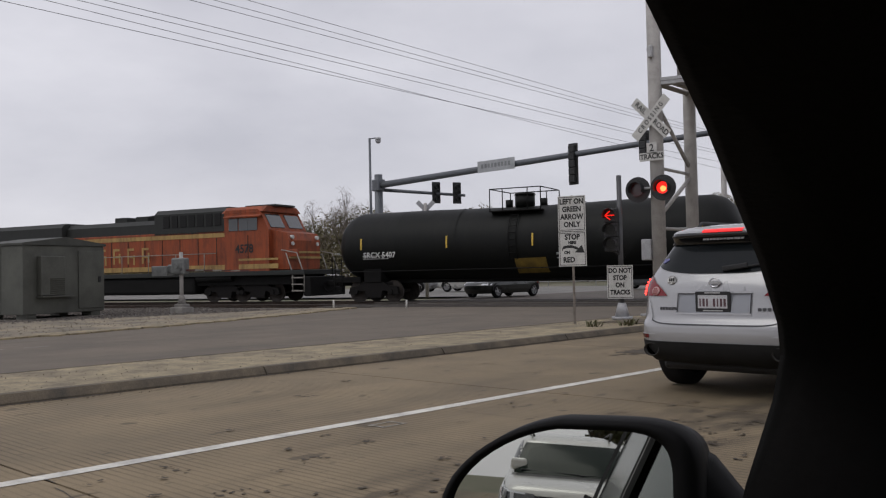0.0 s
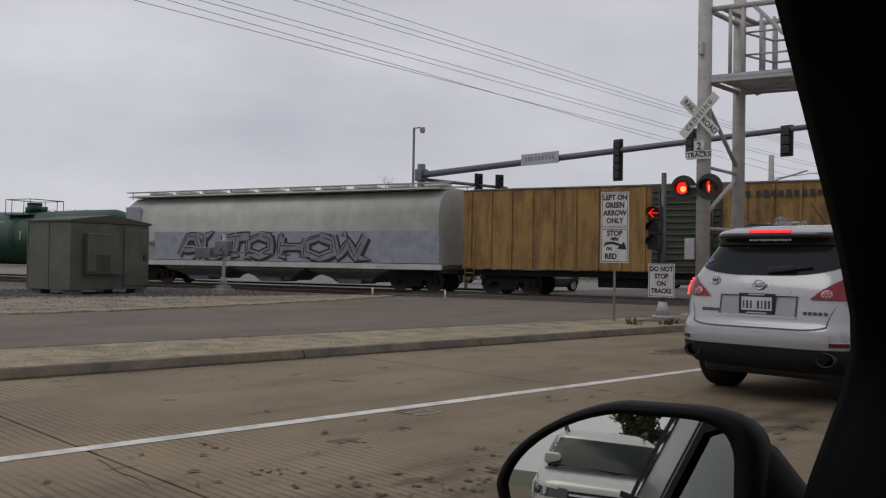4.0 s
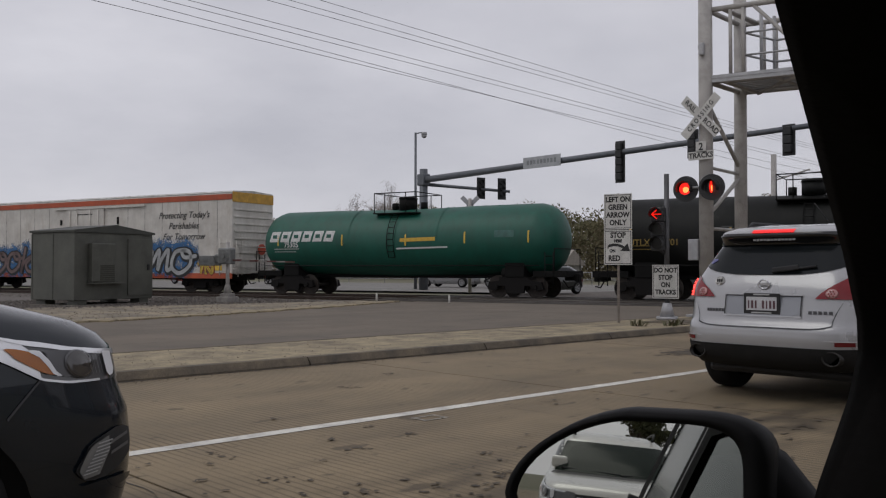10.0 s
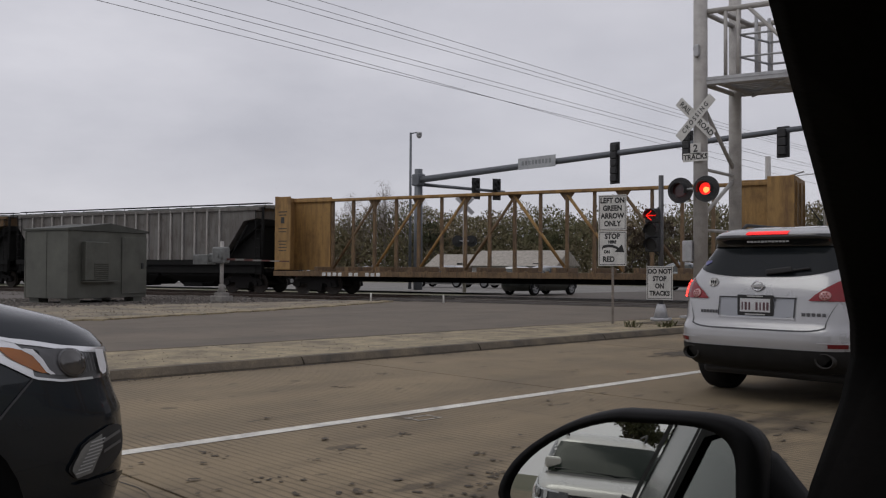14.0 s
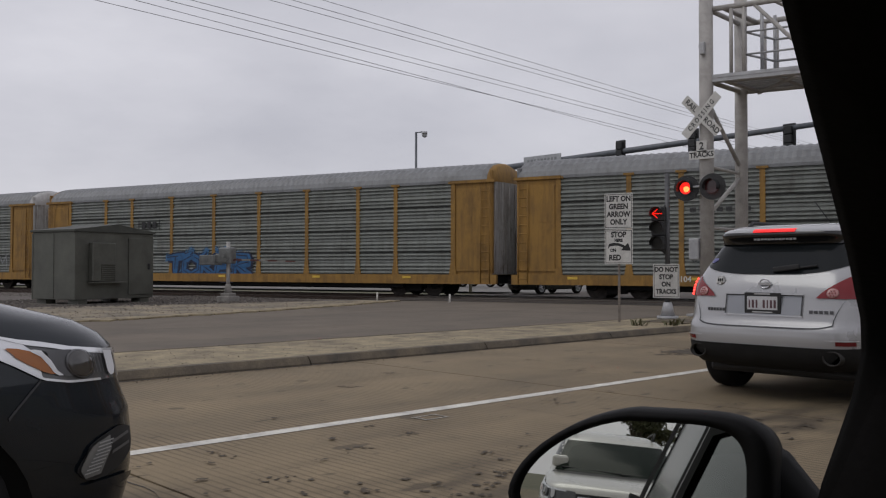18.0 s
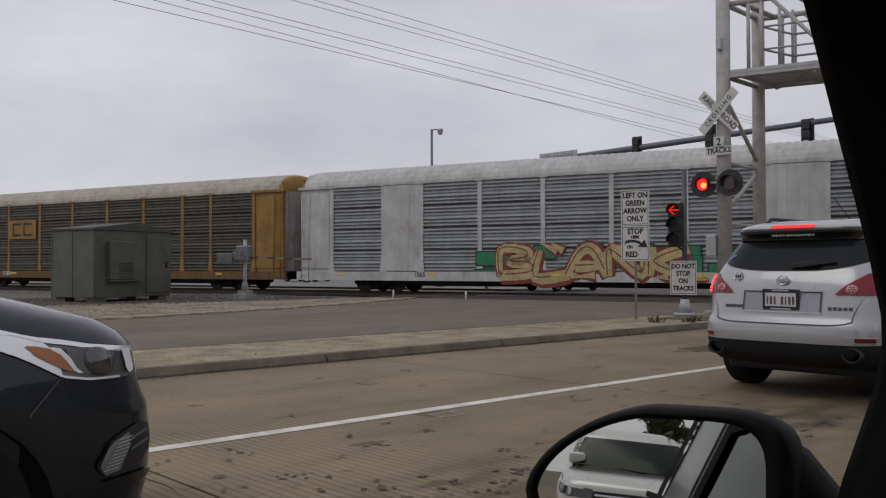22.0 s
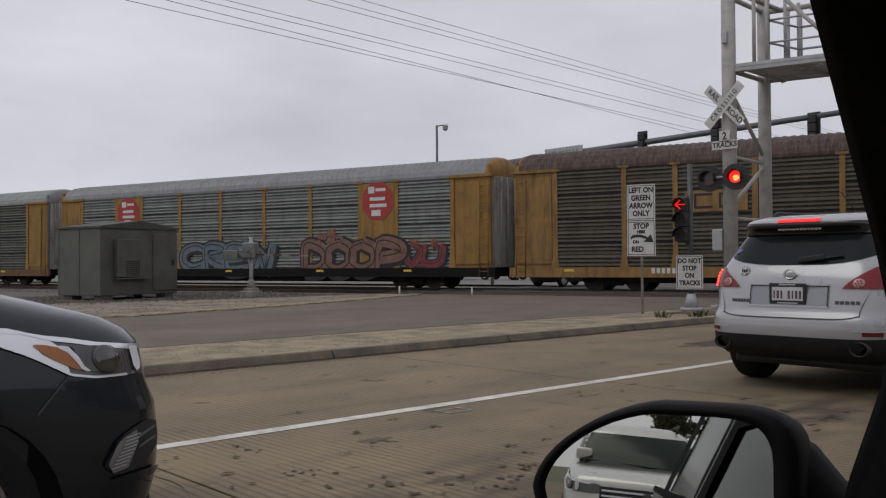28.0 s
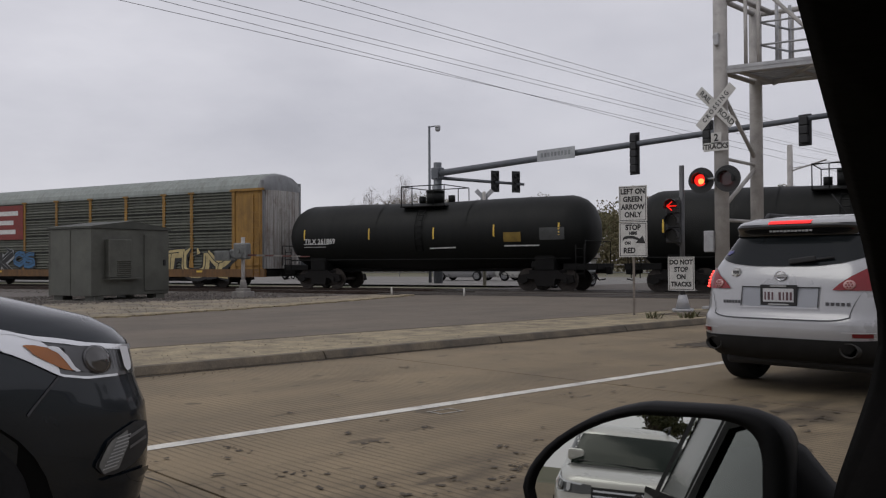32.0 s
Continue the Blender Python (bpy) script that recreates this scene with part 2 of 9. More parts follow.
SIGNWHITE = mat("sign_white_sheeting", (0.55, 0.54, 0.515), 0.5, var=0.1, scale=5, grain=80, bump=0.02)
SIGNBLACK = plain("sign_black", (0.015, 0.015, 0.015), 0.5)
REDLIT = plain("red_led_lit", (0.9, 0.015, 0.008), 0.4, emit=1.1)
REDCORE = plain("red_led_core", (1.0, 0.11, 0.03), 0.4, emit=5.0)
REDDARK = plain("red_lens_unlit", (0.05, 0.008, 0.008), 0.2, coat=0.5)
RUBBER = mat("tyre_rubber", (0.012, 0.012, 0.0125), 0.9, var=0.2, scale=8, grain=60, bump=0.2, spec=0.2)
STEELDARK = mat("truck_steel_grimy", (0.008, 0.007, 0.0065), 0.85, var=0.35, scale=4, grain=40, bump=0.3, tint=(0.007, 0.006, 0.006), spec=0.25)
BLACKFRAME = mat("black_underframe", (0.0075, 0.0072, 0.0068), 0.85, spec=0.25, var=0.3, scale=3, grain=40, bump=0.2)
CABINET = mat("cabinet_aluminium", (0.105, 0.106, 0.09), 0.5, metal=0.2, var=0.16, scale=1.2, grain=30, bump=0.05)

# ---- mesh helpers ----


def bmn():
    return bmesh.new()


def box(bm, c, s, rot=None, bevel=0.0, mi=0):
    m = Matrix.Translation(c)
    if rot is not None:
        m = m @ rot
    r = bmesh.ops.create_cube(bm, size=1.0, matrix=m @ Matrix.Diagonal((*s, 1)))
    fs = list({f for v in r["verts"] for f in v.link_faces})
    for f in fs:
        f.material_index = mi
    if bevel:
        es = list({e for f in fs for e in f.edges})
        out = bmesh.ops.bevel(bm, geom=es, offset=bevel, segments=2, affect="EDGES", profile=0.5)
        for f in out["faces"]:
            f.material_index = mi
    return bm


def rod(bm, a, b, r, seg=10, r2=None, cap=True, mi=0):
    a, b = Vector(a), Vector(b)
    d = b - a
    q = d.to_track_quat("Z", "Y").to_matrix().to_4x4()
    out = bmesh.ops.create_cone(bm, cap_ends=cap, segments=seg, radius1=r, radius2=r if r2 is None else r2, depth=d.length, matrix=Matrix.Translation((a + b) / 2) @ q)
    for f in {f for v in out["verts"] for f in v.link_faces}:
        f.smooth = len(f.verts) == 4
        f.material_index = mi
    return bm


def path_rod(bm, pts, r, seg=8):
    """One bent tube through the points."""
    pts = [Vector(p) for p in pts]
    rings = []
    for i, p in enumerate(pts):
        d = (pts[min(i + 1, len(pts) - 1)] - pts[max(i - 1, 0)]).normalized()
        up = Vector((0, 0, 1)) if abs(d.z) < .9 else Vector((1, 0, 0))
        a = d.cross(up).normalized()
        b = a.cross(d)
        rings.append([p + (a * math.cos(k * math.tau / seg) + b * math.sin(k * math.tau / seg)) * r for k in range(seg)])
    return skin(bm, rings)


def skin(bm, rings, closed=True, caps=True, smooth=True, mi=0):
    """Faces between rings of equally many points."""
    vs = [[bm.verts.new(p) for p in ring] for ring in rings]
    n = len(vs[0])
    for a, b in zip(vs, vs[1:]):
        for i in range(n if closed else n - 1):
            f = bm.faces.new((a[i], a[(i + 1) % n], b[(i + 1) % n], b[i]))
            f.smooth, f.material_index = smooth, mi
    if caps and closed:
        for ring in (vs[0][::-1], vs[-1]):
            f = bm.faces.new(ring)
            f.material_index = mi
    return bm


def prism(bm, pts, a, b, axis="x", mi=0):
    """A polygon in the other two axes, drawn out along axis from a to b."""
    put = {"x": lambda t, p: (t, p[0], p[1]), "y": lambda t, p: (p[0], t, p[1]), "z": lambda t, p: (p[0], p[1], t)}[axis]
    return skin(bm, [[put(t, p) for p in pts] for t in (a, b)], smooth=False, mi=mi)


def mesh_of(bm, *mats):
    bmesh.ops.recalc_face_normals(bm, faces=bm.faces)
    me = bpy.data.meshes.new("mesh")
    bm.to_mesh(me)
    bm.free()
    for m in mats:
        me.materials.append(m)
    return me


def part(name, bm, material, parent, label="", at=None):
    me = bm if isinstance(bm, bpy.types.Mesh) else mesh_of(bm, *(material if isinstance(material, (list, tuple)) else [material]))
    ob = new(name, me)
    ob.parent = parent
    if at is not None:
        ob.matrix_basis = at
    if label:
        ob["label"] = label
    return ob


def thing(name, label, category, m=None, group="", kind=""):
    ob = new(name)
    ob.empty_display_size = 0.2
    if m is not None:
        ob.matrix_basis = m
    return tagged(ob, label, category, group, kind)


def solid(name, bm, material, label="", category="", group="", kind="", m=None):
    me = mesh_of(bm, *(material if isinstance(material, (list, tuple)) else [material]))
    ob = new(name, me)
    if m is not None:
        ob.matrix_basis = m
    return tagged(ob, label, category, group, kind)


TEXTS = {}


def glyphs(body, size=1.0, fat=0.0, shear=0.0, align="CENTER", depth=0.0):
    """A mesh of the built-in font's letters in the xy plane, cached."""
    key = (body, size, fat, shear, align, depth)
    if key not in TEXTS:
        cu = bpy.data.curves.new("letters", "FONT")
        cu.body, cu.size, cu.offset, cu.shear, cu.align_x, cu.align_y, cu.extrude = body, size, fat, shear, align, "CENTER", depth
        cu.resolution_u = 3
        ob = bpy.data.objects.new("letters", cu)
        TEXTS[key] = bpy.data.meshes.new_from_object(ob)
        bpy.data.objects.remove(ob)
    return TEXTS[key]


def lettering(body, size, material, parent, at, fat=0.0, shear=0.0, align="CENTER", name="lettering", label="", wide=1.0):
    me = glyphs(body, size, fat, shear, align).copy()
    me.transform(Matrix.Diagonal((wide, 1, 1, 1)))
    me.materials.clear()
    me.materials.append(material)
    return part(name, me, material, parent, label, at)

# ---- the plan: the road runs along y, the tracks cross it at TH ----
TH = radians(17.2)
TRACK = pose(-23.1, 28.5, 0, 0, 0, 17.2)   # local x along the train's side, y away from the road's waiting side


def trk(s, n, z=0.0):
    return TRACK @ Vector((s, n, z))


def sheet(pts, top, thick, bm=None):
    bm = bm or bmn()
    return skin(bm, [[(x, y, z) for x, y in pts] for z in (top - thick, top)], smooth=False)


# ground to the horizon
gb = bmn()
skin(gb, [[(-2500, y, -0.12), (2500, y, -0.12)] for y in (-2500, -200, -40, 10, 60, 300, 2500)], closed=False, smooth=False)
solid("ground", gb, GROUND, "dry grass and bare earth verge", "ground", kind="structure")

KERB_X, MED_X = -9.72, -12.15
near_road = tagged(new("road_1"), "worn pale concrete road with oil stains and joints", "road", kind="structure")
# slabs of the waiting lanes, joints recessed between them
slab_cols = [(-9.69, -5.98), (-5.96, -2.3), (-2.28, 1.3), (1.32, 5.0)]
yy = [-60, -48, -36, -26, -17.6, -12.6, -7.6, -2.6, 2.42, 7.5, 12.5, 17.4, 22.3]
k = 0
for (xa, xb) in slab_cols:
    for ya, yb in zip(yy, yy[1:]):
        sh = 0.0
        bm = bmn()
        box(bm, ((xa + xb) / 2, (ya + yb) / 2 + sh, -0.1), (xb - xa, yb - ya - 0.022, 0.2))
        part("slab", bm, CONCRETE, near_road)
        k += 1
bm = bmn()
box(bm, (-2.3, -19, -0.13), (15, 84, 0.2))
part("joint_bed", bm, mat("joint_filler", (0.035, 0.032, 0.03), 0.9), near_road, "dark filler in the joints")

opp = bmn()
sheet([(-20.6, -60), (MED_X, -60), (MED_X, 21), (-14, 30), (-26.5, 26), (-25.6, 21.5), (-24.2, 17.6), (-22.2, 13.2), (-20.9, 9.0)], 0.0, 0.2, opp)
solid("road_2", opp, ASPHALT, "worn grey oncoming carriageway", "road", kind="structure")
cr = bmn()
# crossing apron and the road on beyond the tracks
sheet([(-9.7, 22.9), (5.0, 22.9), (7.5, 30), (12, 60), (-30, 60), (-30.5, 30.2), (-26.6, 26.05), (-14, 30.05), (-11.95, 21.05)], -0.006, 0.2, cr)
solid("road_3", cr, pavement_material("dark_crossing_asphalt", (0.1, 0.084, 0.07), (0.055, 0.046, 0.04)), "asphalt apron of the level crossing", "road", kind="structure")
cs = bmn()
PALE = pavement_material("pale_far_concrete", (0.2, 0.19, 0.175), (0.13, 0.122, 0.115))
skin(cs, [[tuple(trk(s, n, -0.012)) for n in (9.0, 34.0)] for s in (-160, -60, -10, 40, 160)], closed=False, smooth=False)
solid("road_4", cs, PALE, "pale concrete street and forecourt beyond the tracks", "road", kind="structure")
# dirt shoulder between carriageway and bungalow
ds = bmn()
sheet([(-33, 2), (-20.6, 2), (-20.9, 9.0), (-22.2, 13.2), (-24.2, 17.6), (-25.6, 21.5), (-26.4, 24.0), (-28.6, 23.2), (-28.7, 19.5), (-29.0, 16.5), (-29.6, 14.0), (-30.2, 11.0), (-31.0, 8.0)], -0.02, 0.15, ds)
solid("ground_verge", ds, DIRT, "trodden sandy dirt shoulder with gravel", "ground", kind="structure")
gs = bmn()
sheet([(-70, 2), (-33, 2), (-31.0, 8.0), (-30.2, 11.0), (-29.6, 14.0), (-29.0, 16.5), (-28.7, 19.5), (-28.6, 23.2), (-32, 24.5), (-70, 13)], -0.05, 0.15, gs)
solid("ground_stone_bank", gs, BALLAST, "stony ballast bank behind the equipment cabinet", "ground", kind="structure")
# broken asphalt rim on the shoulder
rim = bmn()
rr = random.Random(4)
for i in range(26):
    f = i / 25
    x, y = -20.7 - 5.2 * f ** 1.4, 7 + 15 * f
    box(rim, (x - 0.2, y, 0.012), (0.35 + rr.random() * 0.5, 0.55, 0.06), Matrix.Rotation(rr.random(), 4, "Z"), 0.015)
solid("pavement_rim", rim, MEDIAN, "broken pale concrete edging along the carriageway", "edging", kind="stuff")

# median island: kerb stones round a concrete fill
med = tagged(new("pavement_1"), "raised tan concrete median island with a grimy, shade-darkened kerb", "median", kind="structure")
bm = bmn()
sheet([(KERB_X - 0.18, -60), (KERB_X - 0.18, 19.2), (-10.4, 20.3), (-11.3, 20.4), (MED_X + 0.16, 19.6), (MED_X + 0.16, -60)], 0.1, 0.3, bm)
part("fill", bm, MEDIAN, med)
ks = [-60, -45, -30, -15, -6, -1.5, 2.6, 6.82, 10.1, 13.3, 16.4, 19.2]
for xk, w, face in ((KERB_X - 0.09, 0.18, 1), (MED_X + 0.08, 0.16, -1)):
    for ya, yb in zip(ks, ks[1:]):
        bm = bmn()
        h = 0.105
        pr = [(xk - face * w / 2, -0.2), (xk + face * (w / 2 + 0.02), -0.2), (xk + face * (w / 2 + 0.015), 0.02), (xk + face * (w / 2 - 0.02), h - 0.035), (xk + face * (w / 2 - 0.05), h), (xk - face * w / 2, h)]
        prism(bm, pr, ya + 0.012, yb - 0.012, "y")
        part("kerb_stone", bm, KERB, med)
bm = bmn()
skin(bm, [[(KERB_X + 0.03 - 0.99 * (1 - math.cos(a)) * 0.62 * (1 if a < 1.6 else 1), 19.2 + 1.2 * math.sin(a) * 0.9, z) for a in [i * 0.196 for i in range(9)]] + [(-11.3, 19.2, z)] for z in (-0.2, 0.095)], smooth=False)
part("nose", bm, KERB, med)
# drain cover slab on the island
bm = bmn()
box(bm, (-10.75, 17.2, 0.108), (1.1, 1.4, 0.02), bevel=0.006)
box(bm, (-10.75, 17.2, 0.122), (0.75, 1.0, 0.012), bevel=0.004)
part("access_cover", bm, KERB, med, "square access cover set in the island")
for i, (x, y) in enumerate([(-10.55, 15.4), (-10.15, 15.9), (-10.3, 16.3)]):
    wb = bmn()
    for j in range(26):
        a, l = rr.random() * 6.28, 0.08 + rr.random() * 0.14
        d = Vector((math.cos(a), math.sin(a), 0.7 + rr.random())).normalized() * l
        p = Vector((x + rr.uniform(-.12, .12), y + rr.uniform(-.12, .12), 0.1))
        q = Vector((-d.y, d.x, 0)).normalized() * 0.012
        skin(wb, [[p - q, p + q], [p + d * 0.6 - q * 1.3, p + d * 0.6 + q * 1.3], [p + d + Vector((0, 0, -.02)), p + d + q * 0.2 + Vector((0, 0, -.02))]], closed=False, smooth=False)
    solid("weed_tuft", wb, mat("weed_leaf", (0.075, 0.085, 0.035), 0.8, var=0.3, scale=30, tint=(0.11, 0.09, 0.05)), "scrubby weeds growing from the island joint", "weed", kind="stuff")

# gutter joints, grit and pebbles along the island and the shoulder
gj = bmn()
for x0, w0 in ((KERB_X + .045, .035), (MED_X - .03, .04)):
    pts = [(x0, -20 + i * .5) for i in range(79)]
    skin(gj, [[(x - w0 * rr.uniform(.2, 1.0), y, .0035), (x + w0 * rr.uniform(.2, 1.2), y, .0035)] for x, y in pts], closed=False, smooth=False)
solid("gutter_grime", gj, mat("gutter_dark", (.06, .05, .04), .95, var=.3, scale=8), "dark grimy joint along both sides of the island", "stain", kind="stuff")
pv, pf = [], []
for i in range(2600):
    k_ = (1, 2, 3, 3)[i % 4]
    if k_ < 2:
        x, y, z0 = rr.uniform(MED_X + .1, KERB_X - .1), rr.uniform(-2, 19), .1
    elif k_ == 2:
        x, y, z0 = KERB_X + abs(rr.gauss(0, .12)) + .03, rr.uniform(-2, 19), 0.0
    else:
        f = rr.random()
        x, y, z0 = -20.9 - 5.2 * f ** 1.4 - rr.uniform(0, 5.5), 6 + 16 * f, -.02
    r = rr.uniform(.004, .014) * (2.0 if k_ == 3 else 1)
    k = len(pv)
    a = rr.random() * 6.28
    for da in (0, 2.1, 4.2):
        pv.append((x + r * math.cos(a + da), y + r * math.sin(a + da), z0 + .001))
    pv.append((x + r * .2, y, z0 + r * 1.1))
    pf += [(k, k + 1, k + 3), (k + 1, k + 2, k + 3), (k + 2, k, k + 3)]
me = bpy.data.meshes.new("grit")
me.from_pydata(pv, [], pf)
me.materials.append(mat("grit_stone", (.2, .165, .12), .95, var=.4, scale=30, tint=(.11, .09, .07)))
tagged(new("grit", me), "loose grit and pebbles on the island and shoulder", "gravel", kind="stuff")

# road paint
ln = bmn()
for ya, yb in zip(range(-60, 22, 4), range(-56, 26, 4)):
    skin(ln, [[(-5.91 + s * 0.072, y, 0.004) for s in (-1, 1)] for y in (ya, min(yb, 20.5))], closed=False)
solid("lane_line", ln, PAINT_LINE, "solid white painted lane line", "road marking", kind="structure")
ln = bmn()
for ya, yb in ((-20, -11), (-8, 1), (3.2, 6.6), (6.95, 7.4)):
    skin(ln, [[(-17.82, y, 0.004), (-17.74, y, 0.004)] for y in (ya, yb)], closed=False)
solid("lane_dash", ln, mat("worn_dash_paint", (.26, .24, .215), .8, var=.3, scale=5), "worn faded lane dashes on the far carriageway", "road marking", kind="structure")
ln = bmn()
for s in (-1, 1):
    skin(ln, [[(-5.62 + s * 0.08 - 0.015, y, 0.004), (-5.62 + s * 0.08 + 0.015, y, 0.004)] for y in (5.02, 5.3)], closed=False)
for y in (5.03, 5.26):
    skin(ln, [[(-5.71, y, 0.0042), (-5.53, y, 0.0042)], [(-5.71, y + 0.03, 0.0042), (-5.53, y + 0.03, 0.0042)]], closed=False)
solid("utility_mark", ln, mat("faded_paint", (.34, .31, .26), .8, var=.4, scale=20), "small faded white surveyor's mark on the lane", "road marking", kind="structure")
# tar patches and cracks with a shape of their own
TAR = mat("tar_patch", (0.055, 0.05, 0.046), 0.85, var=0.3, scale=6, grain=50, bump=0.4)
PATCH = mat("dark_patch", (0.09, 0.07, 0.048), 0.9, var=0.25, scale=6, grain=60, bump=0.5)
tb = bmn()
fixed = [(-7.69, 5.84, .2, .16), (-5.21, 4.54, .1, .08), (-4.97, 3.92, .12, .16), (-8.31, 6.96, .14, .12), (-9.2, 9.6, .12, .2), (-8.2, 9.4, .2, .16), (-7.0, 8.9, .1, .3), (-5.5, 3.1, .22, .06), (-4.6, 3.0, .1, .1)]
lift = .003
for i in range(230):
    x, y = rr.uniform(-5.7, -1.2), rr.uniform(0.2, 12)
    if i > 25:
        x, y = rr.gauss(-3.6, .4), rr.uniform(1.0, 7.5)
    if i > 150:
        x, y = rr.uniform(-5.6, -2.0), rr.uniform(1.0, 9)
    if i > 214:
        x, y = rr.uniform(-9.4, -6.2), rr.uniform(2, 16)
    a, b = rr.uniform(0.02, 0.09), rr.uniform(0.02, 0.09)
    if i < len(fixed):
        x, y, a, b = fixed[i]
    for _ in range(rr.randint(2, 7) if i >= len(fixed) else 12):
        cx, cy, r, n = x + rr.gauss(0, .5) * a, y + rr.gauss(0, .5) * b, rr.uniform(.008, .03) * (.8 if i >= len(fixed) else .9), 8
        ph = [rr.uniform(0.4, 1.3) for _ in range(n)]
        tb.faces.new([tb.verts.new((cx + r * ph[j] * math.cos(j * 6.283 / n), cy + r * 1.1 * ph[j] * math.sin(j * 6.283 / n), lift)) for j in range(n)])
        lift += .00001
solid("oil_spots", tb, PATCH, "dark oil drips and spalled spots on the lanes", "stain", kind="stuff")
tb = bmn()


def crack(pts, w):
    out = []
    for a, b in zip(pts, pts[1:]):
        for i in range(8):
            f = i / 8
            out.append(Vector((a[0] + (b[0] - a[0]) * f + rr.uniform(-.025, .025), a[1] + (b[1] - a[1]) * f + rr.uniform(-.025, .025), 0.0035)))
    skin(tb, [[p + Vector((-w, w * .4, 0)), p + Vector((w, -w * .4, 0))] for p in out], closed=False, smooth=False)


crack([(-6.0, 2.43), (-4.8, 2.3), (-3.2, 1.9), (-1.6, 1.8)], 0.012)
crack([(-9.6, 8.9), (-7.6, 8.6), (-6.1, 8.8)], 0.008)
crack([(-5.9, 6.1), (-4.6, 6.0), (-3.0, 6.25)], 0.006)
crack([(-9.6, 13.2), (-8.2, 12.8), (-6.2, 12.6)], 0.008)
for pts in ([(-11.9, 14.2), (-11.1, 16.2), (-10.9, 18.6)], [(-11.5, 12.0), (-11.7, 15.4), (-11.3, 17.0)], [(-10.9, 10.1), (-9.95, 10.3)], [(-12.0, 6.8), (-9.95, 6.9)]):
    first = len(tb.verts)
    crack(pts, 0.012)
    tb.verts.ensure_lookup_table()
    for v in tb.verts[first:]:
        v.co.z = .1045
solid("road_cracks", tb, TAR, "dark ragged cracks in the concrete", "crack", kind="stuff")
tb = bmn()
for i in range(160):
    cx, cy, r, n = -7.35 + rr.gauss(0, .14), 12.1 + rr.gauss(0, .3), rr.uniform(.02, .08), 9
    ph = [rr.uniform(.5, 1.3) for _ in range(n)]
    tb.faces.new([tb.verts.new((cx + r * ph[j] * math.cos(j * 6.283 / n), cy + r * 1.5 * ph[j] * math.sin(j * 6.283 / n), 0.003 + .00001 * i)) for j in range(n)])
solid("tar_repair", tb, PATCH, "dark ragged stain in the turning lane", "stain", kind="stuff")

# ---- tracks ----


def track_line(name, n_mid, label):
    t = thing(name, label, "railway track", TRACK, kind="structure")
    for side in (-0.72, 0.72):
        bm = bmn()
        y = n_mid + side
        pr = [(y - .07, -.12), (y + .07, -.12), (y + .07, -.1), (y + .012, -.085), (y + .012, -.02), (y + .036, -.01), (y + .036, .03), (y - .036, .03), (y - .036, -.01), (y - .012, -.02), (y - .012, -.085), (y - .07, -.1)]
        prism(bm, pr, -400, 700, "x")
        part("rail", bm, RAILSTEEL, t)
    bm = bmn()
    box(bm, (0, 0, 0), (0.23, 2.6, 0.12), bevel=0.01)
    tie = mesh_of(bm, TIE)
    for i in range(130):
        s = -80 + i * 0.56
        if s > -7.5:
            break
        part("tie", tie, TIE, t, at=pose(s, n_mid, -0.15))
    return t


track_line("track_1", 1.6, "steel rails of the running track on timber ties")
track_line("track_2", -2.75, "empty near track with worn steel rails")
# crossing panels between and beside the rails
PANEL = mat("crossing_panel_concrete", (0.06, 0.051, 0.043), 0.9, var=0.3, scale=2, grain=40, bump=0.4)
cp = thing("crossing_surface", "grimy concrete crossing panels laid between the rails", "crossing panel", TRACK, kind="structure")
for n_mid in (1.6, -2.75):
    for s in range(-7, 31, 3):
        for off, w in ((0, 1.3), (-1.1, 0.62), (1.1, 0.62)):
            bm = bmn()
            box(bm, (s + 1.5, n_mid + off, -0.03), (2.97, w, 0.1), bevel=0.012)
            part("panel", bm, PANEL, cp)
# ballast bed and stones
bb = bmn()
skin(bb, [[tuple(trk(s, n, z)) for n, z in ((-7.2, -0.16), (-5.0, -0.06), (-0.6, -0.06), (3.6, -0.06), (5.4, -0.16))] for s in (-400, -60, -20, -6)], closed=False, smooth=False)
skin(bb, [[tuple(trk(s, n, z)) for n, z in ((-7.2, -0.16), (-5.0, -0.06), (-0.6, -0.06), (3.6, -0.06), (5.4, -0.16))] for s in (32, 60, 700)], closed=False, smooth=False)
solid("ground_ballast", bb, BALLAST, "grey ballast bed under the tracks", "ballast", kind="structure")
st = bmn()
verts, faces = [], []
for i in range(7600):
    s, n = rr.uniform(-36, -6.5), rr.uniform(-7.4, -0.2)
    p = trk(s, n, -0.07)
    if rr.random() < 0.5:
        p = Vector((rr.uniform(-38, -28.7), rr.uniform(8, 21), -0.04))
    r = rr.uniform(0.03, 0.075)
    k = len(verts)
    rot = Euler((rr.random() * 6, rr.random() * 6, rr.random() * 6)).to_matrix()
    for v in ((1, 0, 0), (-1, 0, 0), (0, 1, 0), (0, -1, 0), (0, 0, .8), (0, 0, -.8)):
        q = rot @ (Vector(v) * r * rr.uniform(0.7, 1.2))
        verts.append((p.x + q.x, p.y + q.y, p.z + q.z))
    faces += [(k + a, k + b, k + c) for a, b, c in ((0, 2, 4), (2, 1, 4), (1, 3, 4), (3, 0, 4), (2, 0, 5), (1, 2, 5), (3, 1, 5), (0, 3, 5))]
me = bpy.data.meshes.new("stones")
me.from_pydata(verts, [], faces)
me.materials.append(BALLAST)
tagged(new("ballast_stones", me), "loose grey and rust-brown ballast stones", "ballast", kind="stuff")

# ---- street furniture ----


